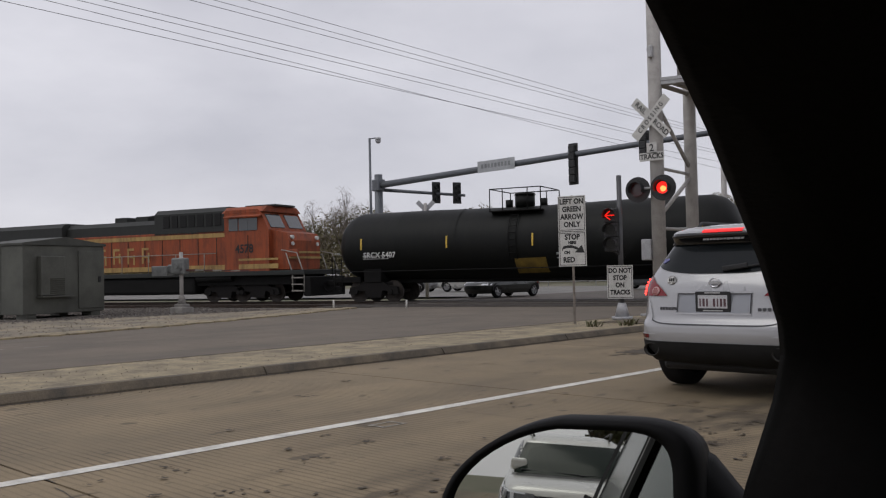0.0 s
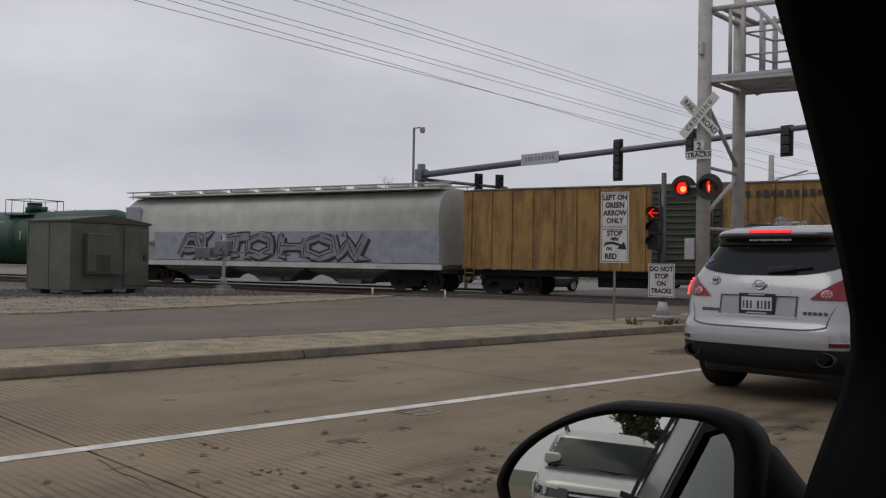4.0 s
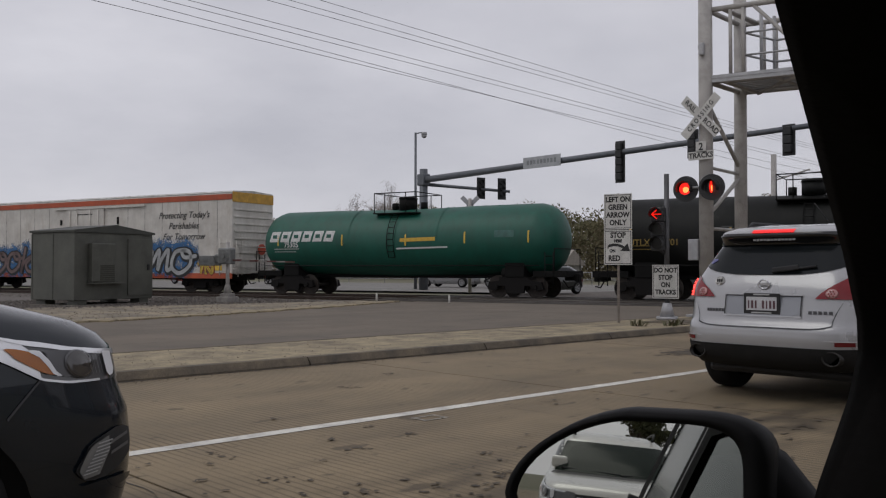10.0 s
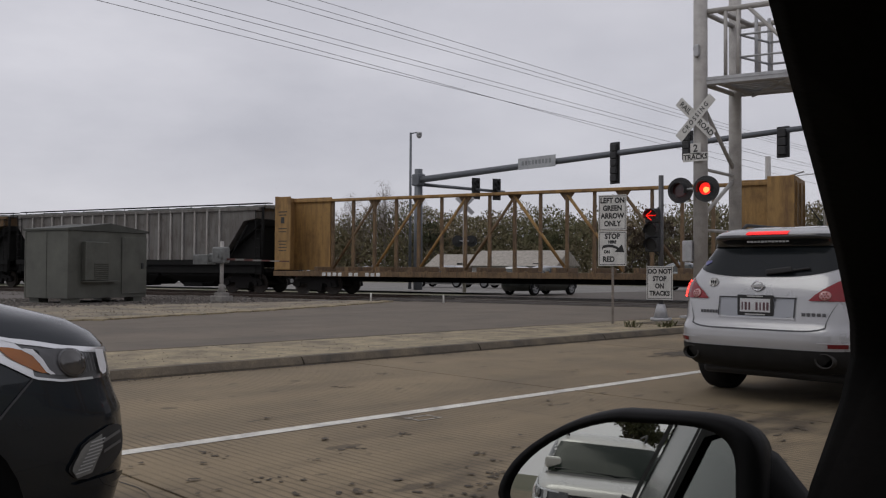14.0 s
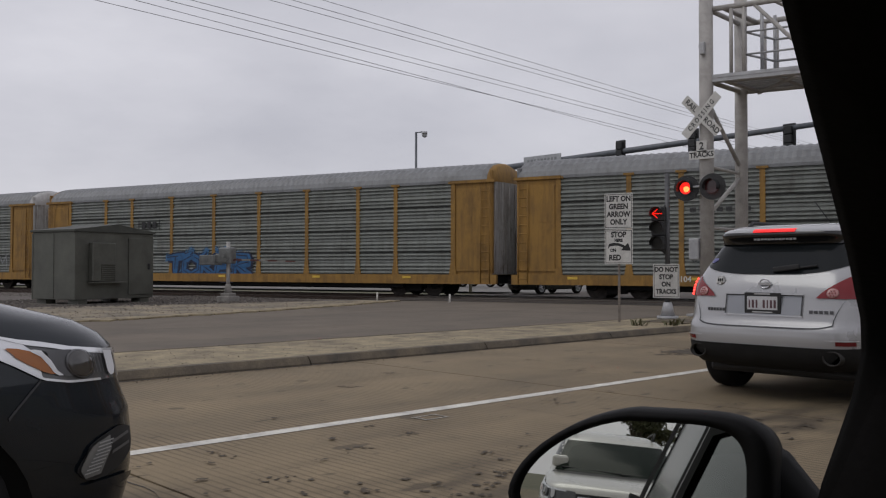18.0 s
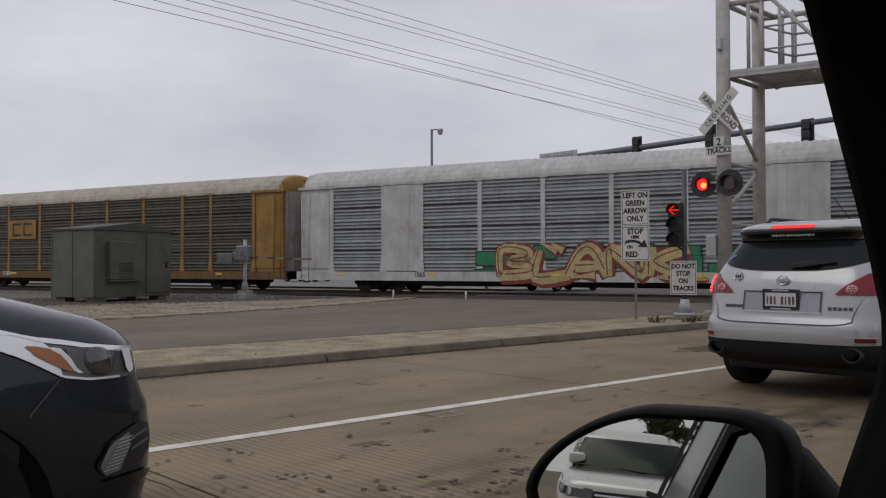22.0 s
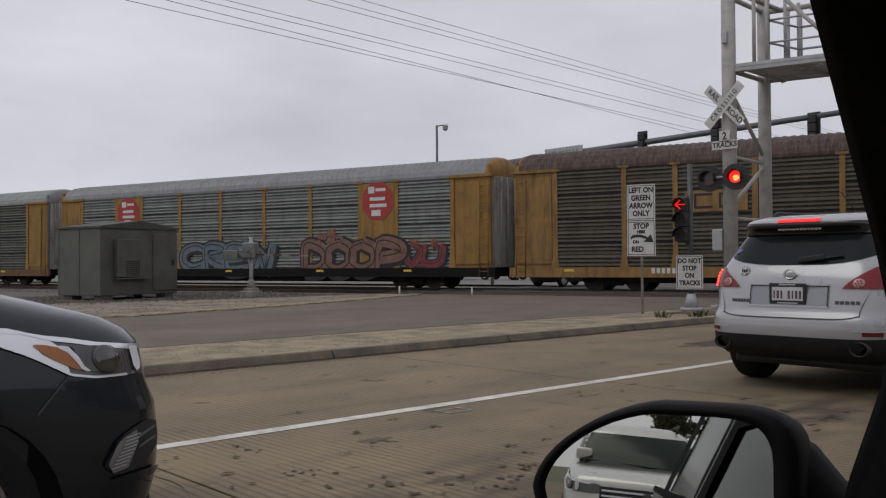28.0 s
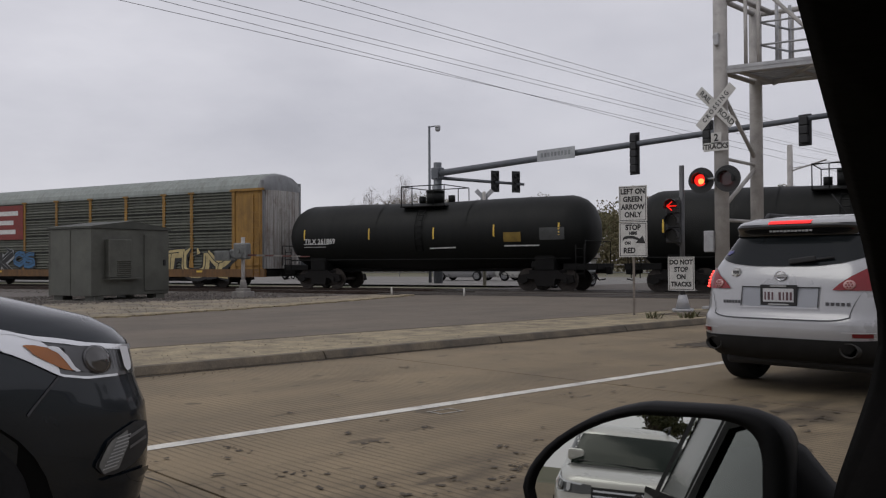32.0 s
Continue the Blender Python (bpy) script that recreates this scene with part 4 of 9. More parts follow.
for y in (-1.02, 1.02):
    prof = [(-1.28, .38), (-1.2, .66), (-.75, .72), (-.42, .92), (.42, .92), (.75, .72), (1.2, .66), (1.28, .38), (1.0, .3), (.8, .5), (.45, .5), (.4, .2), (-.4, .2), (-.45, .5), (-.8, .5), (-1.0, .3)]
    skin(SIDEFRAME, [[(x, yy_, z) for x, z in prof] for yy_ in (y - .09, y + .09)], smooth=False)
    for x in (-.25, 0, .25):
        rod(SIDEFRAME, (x, y, .28), (x, y, .62), .09, 8)
box(SIDEFRAME, (0, 0, .62), (.45, 2.2, .3))
for x in (-.5, .5):
    box(SIDEFRAME, (x, 0, .4), (.1, 1.9, .14))
    rod(SIDEFRAME, (x, -.5, .35), (-x, -.5, .5), .03, 6)
box(SIDEFRAME, (0, 0, .82), (1.7, 1.7, .12))
for x in (-.89, .89):
    for y in (-1.14, 1.14):
        rod(SIDEFRAME, (x, y - .05, .46), (x, y + .05, .46), .12, 10)
SIDEFRAME = mesh_of(SIDEFRAME, STEELDARK)
WHEELSET = bmn()
for y in (-.74, .74):
    rod(WHEELSET, (0, y - .07, 0), (0, y + .07, 0), .45, 24)
    rod(WHEELSET, (0, y - .09, 0), (0, y - .06, 0), .49, 24)
rod(WHEELSET, (0, -1.05, 0), (0, 1.05, 0), .08, 10)
WHEELSET = mesh_of(WHEELSET, mat("wheel_steel", (0.045, 0.036, 0.03), 0.7, metal=0.3, var=0.3, scale=6))


def truck(car, x, axles=(-.89, .89)):
    t = part("truck", SIDEFRAME, STEELDARK, car, at=pose(x, 0, 0))
    for a in axles:
        part("wheelset", WHEELSET, STEELDARK, t, at=pose(a, 0, .46))


def couplers(car, L, z=0.85):
    for s in (-1, 1):
        bm = bmn()
        box(bm, (s * (L / 2 + .22), 0, z), (.6, .22, .26), bevel=.03)
        box(bm, (s * (L / 2 + .48), 0.03, z), (.2, .34, .34), bevel=.05)
        path_rod(bm, [(s * L / 2, -.45, z - .1), (s * (L / 2 + .2), -.4, z - .4), (s * (L / 2 + .45), -.3, z - .35)], .03, 6)
        part("coupler", bm, BLACKFRAME, car)


def ladder(bm, x, y, z0, z1, w=.42, n=6, along="x", r=.016):
    for s in (-1, 1):
        p = (x + s * w / 2, y) if along == "x" else (x, y + s * w / 2)
        rod(bm, (*p, z0), (*p, z1), r * 1.4, 6)
    for i in range(n):
        z = z0 + (i + .5) * (z1 - z0) / n
        a, b = ((x - w / 2, y, z), (x + w / 2, y, z)) if along == "x" else ((x, y - w / 2, z), (x, y + w / 2, z))
        rod(bm, a, b, r, 6)
    return bm


# painted capitals: the strokes of each letter in a unit cell
STROKES = {
    "A": [[(0, 0), (.3, .95), (.62, 1), (1, 0)], [(.2, .36), (.8, .4)]],
    "B": [[(.1, 0), (.12, 1), (.75, .95), (.82, .68), (.35, .54), (.92, .42), (.88, .08), (.1, 0)]],
    "C": [[(.95, .85), (.6, 1), (.12, .82), (.05, .3), (.45, 0), (.95, .15)]],
    "D": [[(.12, 0), (.1, 1), (.7, .92), (.98, .5), (.7, .06), (.12, 0)]],
    "E": [[(.95, .98), (.12, 1), (.1, 0), (.98, .04)], [(.12, .52), (.78, .54)]],
    "F": [[(.98, .95), (.12, 1), (.15, 0)], [(.14, .52), (.75, .56)]],
    "G": [[(.95, .85), (.5, 1), (.08, .75), (.08, .25), (.5, 0), (.92, .12), (.92, .5), (.5, .5)]],
    "H": [[(.08, 0), (.12, 1)], [(.9, 0), (.92, 1)], [(.1, .48), (.9, .52)]],
    "I": [[(.5, 0), (.5, 1)], [(.25, .98), (.75, 1)]],
    "K": [[(.12, 0), (.12, 1)], [(.95, 1), (.22, .48), (1.0, 0)]],
    "L": [[(.18, 1), (.14, 0), (.98, .06)]],
    "M": [[(.02, 0), (.12, 1), (.5, .35), (.88, 1), (1.0, 0)]],
    "N": [[(.08, 0), (.12, 1), (.85, .02), (.92, 1)]],
    "O": [[(.5, 1), (.08, .78), (.06, .25), (.5, 0), (.94, .25), (.92, .78), (.5, 1)]],
    "P": [[(.15, 0), (.12, 1), (.8, .95), (.9, .65), (.2, .45)]],
    "R": [[(.12, 0), (.12, 1), (.78, .95), (.85, .66), (.25, .5), (1.0, 0)]],
    "S": [[(.92, .9), (.45, 1), (.08, .78), (.3, .55), (.8, .42), (.9, .15), (.45, 0), (.02, .1)]],
    "T": [[(0, .92), (1.0, 1)], [(.5, .96), (.46, 0)]],
    "U": [[(.08, 1), (.1, .2), (.48, 0), (.88, .2), (.92, 1)]],
    "V": [[(.02, 1), (.48, 0), (1.0, 1)]],
    "W": [[(0, 1), (.24, 0), (.5, .7), (.76, 0), (1, 1)]],
    "Y": [[(.04, 1), (.5, .5), (.96, 1)], [(.5, .52), (.46, 0)]],
    "Z": [[(.06, .95), (.95, 1), (.08, .02), (.98, .05)]],
}


SCRIPT = {
    "s": [(.85, .8), (.55, .95), (.3, .75), (.6, .45), (.55, .1), (.1, .05)],
    "l": [(.1, .1), (.5, .6), (.62, 1.25), (.42, 1.25), (.38, .5), (.5, .05), (.85, .15)],
    "o": [(.6, .95), (.2, .85), (.15, .3), (.5, .02), (.85, .35), (.75, .85), (.45, .9), (.6, .65), (1.0, .7)],
    "m": [(.1, .05), (.15, .9), (.2, .3), (.42, .9), (.5, .1), (.56, .45), (.78, .9), (.86, .1), (1.05, .2)],
    "e": [(.15, .4), (.75, .55), (.65, .95), (.25, .85), (.15, .3), (.45, .0), (.9, .2)],
    "k": [(.2, 1.2), (.18, .0), (.25, .5), (.75, .85), (.4, .45), (.6, .1), (1.0, .05)],
}


def smooth_line(pts, n=7):
    out = []
    for i in range(len(pts) - 1):
        p0, p1, p2, p3 = pts[max(0, i - 1)], pts[i], pts[i + 1], pts[min(len(pts) - 1, i + 2)]
        for k in range(n):
            t = k / n
            out.append(.5 * ((2 * p1) + (p2 - p0) * t + (2 * p0 - 5 * p1 + 4 * p2 - p3) * t * t + (3 * p1 - p0 - 3 * p2 + p3) * t ** 3))
    return out + [pts[-1]]


def ribbon(bm, pts, hw, y, mi=0, round_cap=True, taper=None):
    """A flat painted stroke of half width hw along the points, in the plane of the side."""
    ln = len(pts)
    left, right = [], []
    for i, p in enumerate(pts):
        d = (pts[min(ln - 1, i + 1)] - pts[max(0, i - 1)]).normalized()
        nv = Vector((-d.z, 0, d.x)) * hw * (taper(i / (ln - 1)) if taper else 1)
        left.append(bm.verts.new((p.x + nv.x, y, p.z + nv.z)))
        right.append(bm.verts.new((p.x - nv.x, y, p.z - nv.z)))
    for i in range(ln - 1):
        f = bm.faces.new((left[i], left[i + 1], right[i + 1], right[i]))
        f.material_index = mi
    if round_cap:
        for e, p in enumerate((pts[0], pts[-1])):
            f = bm.faces.new([bm.verts.new((p.x + hw * math.cos(k * .785), y + .0003 * (e + 1), p.z + hw * math.sin(k * .785))) for k in range(8)])
            f.material_index = mi


def halo_paint(color):
    """Sprayed mist: thick paint by the strokes, thinning to speckle; the mesh's UV carries the paint's density."""
    name = "mist_" + color.name
    if name in MATS:
        return MATS[name]
    m = bpy.data.materials.new(name)
    m.use_nodes = True
    t = m.node_tree
    b = t.nodes["Principled BSDF"]
    base = color.diffuse_color
    b.inputs["Roughness"].default_value = .7
    uv, sep, geo = t.nodes.new("ShaderNodeUVMap"), t.nodes.new("ShaderNodeSeparateXYZ"), t.nodes.new("ShaderNodeTexCoord")
    uv.uv_map = "density"
    t.links.new(uv.outputs[0], sep.inputs[0])
    fine, broad, mul, add_, rng, mix = [t.nodes.new(k) for k in ("ShaderNodeTexNoise", "ShaderNodeTexNoise", "ShaderNodeMath", "ShaderNodeMath", "ShaderNodeMapRange", "ShaderNodeMix")]
    fine.inputs["Scale"].default_value, fine.inputs["Detail"].default_value = 16.0, 6.0
    broad.inputs["Scale"].default_value, broad.inputs["Detail"].default_value = 3.2, 3.0
    t.links.new(geo.outputs["Object"], fine.inputs["Vector"])
    t.links.new(geo.outputs["Object"], broad.inputs["Vector"])
    mul.operation, add_.operation = "MULTIPLY_ADD", "MULTIPLY_ADD"
    mul.inputs[1].default_value = 1.1
    t.links.new(fine.outputs["Fac"], mul.inputs[0])
    t.links.new(sep.outputs[0], mul.inputs[2])
    add_.inputs[1].default_value = .9
    t.links.new(broad.outputs["Fac"], add_.inputs[0])
    t.links.new(mul.outputs[0], add_.inputs[2])
    rng.inputs["From Min"].default_value, rng.inputs["From Max"].default_value = 1.32, 1.68
    t.links.new(add_.outputs[0], rng.inputs["Value"])
    mix.data_type = "RGBA"
    t.links.new(sep.outputs[0], mix.inputs[0])
    mix.inputs[6].default_value = (*[min(.8, c * 1.7 + .03) for c in base[:3]], 1)
    mix.inputs[7].default_value = (*[c * .65 for c in base[:3]], 1)
    t.links.new(mix.outputs[2], b.inputs["Base Color"])
    t.links.new(rng.outputs["Result"], b.inputs["Alpha"])
    MATS[name] = m
    return m


def spray_mist(car, lines, x, z, w, h, y, color, reach):
    """One sheet of sprayed colour round the strokes, denser towards them and streaked upwards."""
    dots = np.array([(p.x, p.z) for pts in lines for p in pts])
    nx, nz = max(12, int(w / .11)), max(8, int(h * 1.6 / .11))
    bm = bmn()
    lay = bm.loops.layers.uv.new("density")
    lo, hi = max(.72, z - .12 * h), z + h * 1.42
    vs, dens = [], {}
    for i in range(nx + 1):
        for j in range(nz + 1):
            px, pz = x - .07 * w + 1.14 * w * i / nx, lo + (hi - lo) * j / nz
            v = bm.verts.new((px, y, pz))
            d = np.sqrt(((dots[:, 0] - px) ** 2 + ((dots[:, 1] - pz) * np.where(dots[:, 1] < pz, .72, 1.0)) ** 2).min())
            dens[v] = max(0.0, 1 - float(d) / reach) * min(1, (i, nx - i)[i > nx / 2] / 2, (nz - j) / 2)
            vs.append(v)
    for i in range(nx):
        for j in range(nz):
            q = [vs[i * (nz + 1) + j], vs[(i + 1) * (nz + 1) + j], vs[(i + 1) * (nz + 1) + j + 1], vs[i * (nz + 1) + j + 1]]
            if max(dens[v] for v in q) > 0:
                for lp in bm.faces.new(q).loops:
                    lp[lay].uv = (dens[lp.vert], 0)
    for v in [v for v in bm.verts if not v.link_faces]:
        bm.verts.remove(v)
    part("graffiti_haze", bm, halo_paint(color), car, "sprayed colour haze")["kind"] = "stuff"


def graffiti(car, word, x, z, w, h, y, fill, line, cloud=None, seed=0, fat=.05):
    """Spray paint a few millimetres off the side: mist, then wild letter forms with outlines, each letter a part."""
    g = random.Random(seed)
    cell = w / len(word)
    soft, thin = word.islower(), fat < -.04
    bubble = not soft and fat >= .05
    letters = []
    for i, ch in enumerate(word):
        rot, hs, dz, lean = g.uniform(-.07, .07), g.uniform(.95, 1.12), g.uniform(-.03, .03) * h, g.uniform(.0, .16)
        if soft:
            forms, lean, hs, rot = [SCRIPT[ch]], .25, .92, 0
        else:
            forms = [list(pl) for pl in STROKES[ch]]
            # a spur thrown off each letter
            for _ in range(2):
                a, b = g.uniform(.0, 1.0), g.choice((.02, .95))
                forms.append([(a, b), (a + g.uniform(-.55, .55), b + (.28 if b > .5 else -.06))])
        lines = []
        for pl in forms:
            pts = []
            for a, b in pl:
                px, pz = (a - .5) * cell * (1.15 if soft else 1.1), (b - .5) * h * hs * (.8 if soft else .7)
                pts.append(Vector((x + cell * (i + .5) + px * math.cos(rot) - pz * math.sin(rot) + lean * pz, 0, z + h * (.5 if soft else .54) + dz + px * math.sin(rot) + pz * math.cos(rot))))
            lines.append(smooth_line(pts, 7 if soft else 4) if soft or bubble else sum(([a_.lerp(b_, t / 3) for t in range(3)] for a_, b_ in zip(pts, pts[1:])), []) + [pts[-1]])
        letters.append(lines)
    if cloud:
        spray_mist(car, [pts for lines in letters for pts in lines], x, z, w, h, y, cloud, h * (.37 if soft else .24))
    for i, lines in enumerate(letters):
        bm = bmn()
        hw = h * .035 if thin else h * .058 if soft else min(cell, h * .75) * (.13 + fat * .6)
        edge = (.045 if soft else .05) * h * (.45 if sum(line.diffuse_color[:3]) > sum(fill.diffuse_color[:3]) + .1 else 1)
        e = 0
        yb = y - .004 - .0009 * i
        for lay, grow, off in ((0, 0, (0, 0)),) if thin else ((1, edge * 1.4, (.03 * h, -.025 * h)), (1, edge, (0, 0)), (0, 0, (0, 0))):
            for k, pts in enumerate(lines):
                e += 1
                spur = not soft and k >= len(lines) - 2
                tp = (lambda t: 1.15 - .95 * t) if spur else (None if soft else (lambda t, k=k: .75 + .5 * abs(math.sin(2.2 * t + k))))
                ribbon(bm, [p + Vector((off[0], 0, off[1])) for p in pts], hw * (.7 if spur else 1) + grow, yb - .00012 * e - .002 * (1 - lay), lay, soft, tp)
        if not soft and not thin:
            for pts in lines[:-2]:
                ribbon(bm, [p + Vector((-hw * .3, 0, hw * .3)) for p in pts[:-1]], edge * .35, yb - .0045, 1, False)
        me = bpy.data.meshes.new("mesh")
        bm.to_mesh(me)
        bm.free()
        me.materials.append(fill)
        me.materials.append(line)
        part("graffiti_letter", me, fill, car)
    return car


def bars(car, rows, y, material, name="lettering_bars"):
    """Rows of (x, z, width, height) as thin painted bars on the side."""
    bm = bmn()
    for x, z, w, h in rows:
        box(bm, (x, y, z), (w, .004, h))
    return part(name, bm, material, car)


def spray(name, c):
    m = mat("spray_" + name, c, 0.6, var=0.16, scale=4, grain=50, bump=0.03)
    m.diffuse_color = (*c, 1)
    return m


S_BLACK, S_WHITE, S_SILVER = spray("black", (.014, .014, .015)), spray("white", (.55, .56, .56)), spray("silver", (.3, .31, .31))
S_BLUE, S_SKY, S_TEAL = spray("blue", (.02, .1, .24)), spray("sky", (.1, .25, .34)), spray("teal", (.03, .22, .24))
S_PINK, S_MAUVE, S_GREEN = spray("pink", (.3, .1, .18)), spray("mauve", (.15, .1, .17)), spray("green", (.02, .2, .09))
S_OLIVE, S_YELLOW, S_SAND, S_ORANGE, S_RED = spray("olive", (.24, .27, .09)), spray("yellow", (.5, .36, .05)), spray("sand", (.45, .36, .17)), spray("orange", (.24, .085, .035)), spray("red", (.2, .035, .025))
LET_WHITE = mat("stencil_white", (.62, .62, .6), .6, var=.12, scale=8)
LET_BLACK = mat("stencil_black", (.03, .03, .03), .6, var=.12, scale=8)
LET_YELLOW = mat("stencil_yellow", (.6, .38, .05), .6, var=.12, scale=8)
LET_RED = mat("logo_red", (.5, .075, .035), .6, var=.12, scale=8)
REFLECT = mat("reflector_yellow", (.68, .45, .06), .45, var=.1, scale=8)


def tank_car(L, shell, number=None, num_mat=None, logo=None, patch=None, dome_mat=None, marks=(), label="", low=0.0):
    """A tank car: shell with dished ends, saddle frame, dome platform with rails, ladders, trucks."""
    car = thing("tank_car", label, "rail car")
    R, zc, H = 1.53, 2.47, L / 2
    bm = bmn()
    cap = [(0, .12), (.03, .5), (.12, .86), (.28, 1.14), (.5, 1.34), (.76, 1.46), (1.05, R)]
    prof = [(-H + d, r) for d, r in cap] + [(H - d, r) for d, r in cap[::-1]]
    prof[7:7] = [(x, R) for x in (-H * .5, -.25, .25, H * .5)]
    skin(bm, [[(x, r * math.cos(a), zc - (.07 if abs(x) < 1 else 0) + r * math.sin(a)) for a in [i * math.tau / 40 for i in range(40)]] for x, r in prof])
    part("shell", bm, shell, car)
    for x in [-H * .62, -H * .3, H * .3, H * .62]:
        bm = bmn()
        skin(bm, [[(x + d, (R + .008) * math.cos(a), zc + (R + .008) * math.sin(a)) for a in [i * math.tau / 36 for i in range(36)]] for d in (-.03, .03)], caps=False)
        part("weld_band", bm, shell, car)
    bm = bmn()
    box(bm, (0, 0, .95), (L - 2.2, .5, .3))
    for s in (-1, 1):
        box(bm, (s * (H - .4), 0, 1.0), (1.5, 1.9, .26), bevel=.02)
        box(bm, (s * (H - 1.9), 0, 1.2), (.9, 2.3, .7), bevel=.05)
        ladder(bm, s * (H - .25), -1.35, .55, 1.9, .36, 4)
        path_rod(bm, [(s * (H + .02), -1.45, 1.1), (s * (H + .02), -1.45, 2.05), (s * (H + .02), 1.45, 2.05), (s * (H + .02), 1.45, 1.1)], .022, 6)
    rod(bm, (H - 2.5, -.95, 1.05), (H - 1.6, -.95, 1.05), .2, 14)
    part("underframe", bm, BLACKFRAME, car)
    bm = bmn()
    for s in (-1, 1):
        path_rod(bm, [(-H + .6, s * 1.5, 1.35), (H - .6, s * 1.5, 1.35)], .025, 6)
    part("grab_rail", bm, BLACKFRAME, car)
    # dome with platform
    bm = bmn()
    rod(bm, (0, 0, zc + R - .1), (0, 0, zc + R + .42), .42, 20)
    rod(bm, (0, 0, zc + R + .42), (0, 0, zc + R + .5), .46, 20, r2=.4)
    for x in (-.75, .8):
        rod(bm, (x, .1, zc + R - .1), (x, .1, zc + R + .25), .16, 12)
    part("dome", bm, dome_mat or shell, car)
    bm = bmn()
    zt = zc + R + .02
    for y in (-.95, .95):
        box(bm, (0, y, zt - .3), (2.3, .5, .04))
        for x in (-1.12, -.55, .55, 1.12):
            rod(bm, (x, y * 1.2, zt - .3), (x, y * 1.2, zt + .62), .022, 6)
        rod(bm, (-1.12, y * 1.2, zt + .62), (1.12, y * 1.2, zt + .62), .022, 6)
    for x in (-1.12, 1.12):
        rod(bm, (x, -1.14, zt + .62), (x, 1.14, zt + .62), .022, 6)
    for y in (-1,):
        for s in (-.17, .17):
            pts = [(s, -(R + .06) * math.cos(a), zc + (R + .06) * math.sin(a)) for a in [radians(d) for d in range(-28, 62, 15)]]
            path_rod(bm, pts, .018, 6)
        for d in range(-28, 60, 10):
            a = radians(d)
            rod(bm, (-.17, -(R + .06) * math.cos(a), zc + (R + .06) * math.sin(a)), (.17, -(R + .06) * math.cos(a), zc + (R + .06) * math.sin(a)), .015, 6)
    part("platform", bm, dome_mat or BLACKFRAME, car)

    def on_shell(x, deg, w, h, material, name):
        bm2 = bmn()
        a0, rr_ = radians(deg), R + (.016 if name == "logo_slot" else .011)
        n = 4
        skin(bm2, [[(x + sx * w / 2, -rr_ * math.cos(a0 + (i / n - .5) * h / R), zc + rr_ * math.sin(a0 + (i / n - .5) * h / R)) for i in range(n + 1)] for sx in (-1, 1)], closed=False)
        for v in bm2.verts:
            v.co.z -= .07 * min(1, max(0, 1 - (abs(v.co.x) - .25) / (H * .5 - .25)))
        return part(name, bm2, material, car)

    for x in (-H * .82, -H * .34, H * .1, H * .48, H * .86):
        on_shell(x, 3, .075, .5, REFLECT, "reflector")
    if number:
        n = lettering(number, .34, num_mat or LET_WHITE, car, pose(-H + 2.2 + low, -R - .012, zc - .14 - low * .95, 90), fat=.006)
        on_shell(-H + 1.9 + low * 1.5, -12 - low * 16, 1.5, .03, num_mat or LET_WHITE, "lettering_bar")
        on_shell(-H + 1.8 + low * 1.5, -17 - low * 16, 1.3, .025, num_mat or LET_WHITE, "lettering_bar")
    if logo:
        # maker's name as plain bars in its colour
        for i in range(6):
            lb = on_shell(-H + 1.15 + i * .64, 10, .52, .5, logo, "logo_bar")
            for v in lb.data.vertices:
                v.co.x += (v.co.z - zc) * .25
            on_shell(-H + 1.2 + i * .64, 10, .26, .17, shell, "logo_slot")
    if patch:
        on_shell(*patch, "placard")
    for x, deg, w, h, m_ in marks:
        on_shell(x, deg, w, h, m_, "stencil")
    for x in (-H + 1.9, H - 1.9):
        truck(car, x)
    couplers(car, L)
    return car


DOORWHITE = weathered("end_door_white", (.4, .39, .37), (.11, .06, .035), .75, streak=(1.2, 1.2, .05))


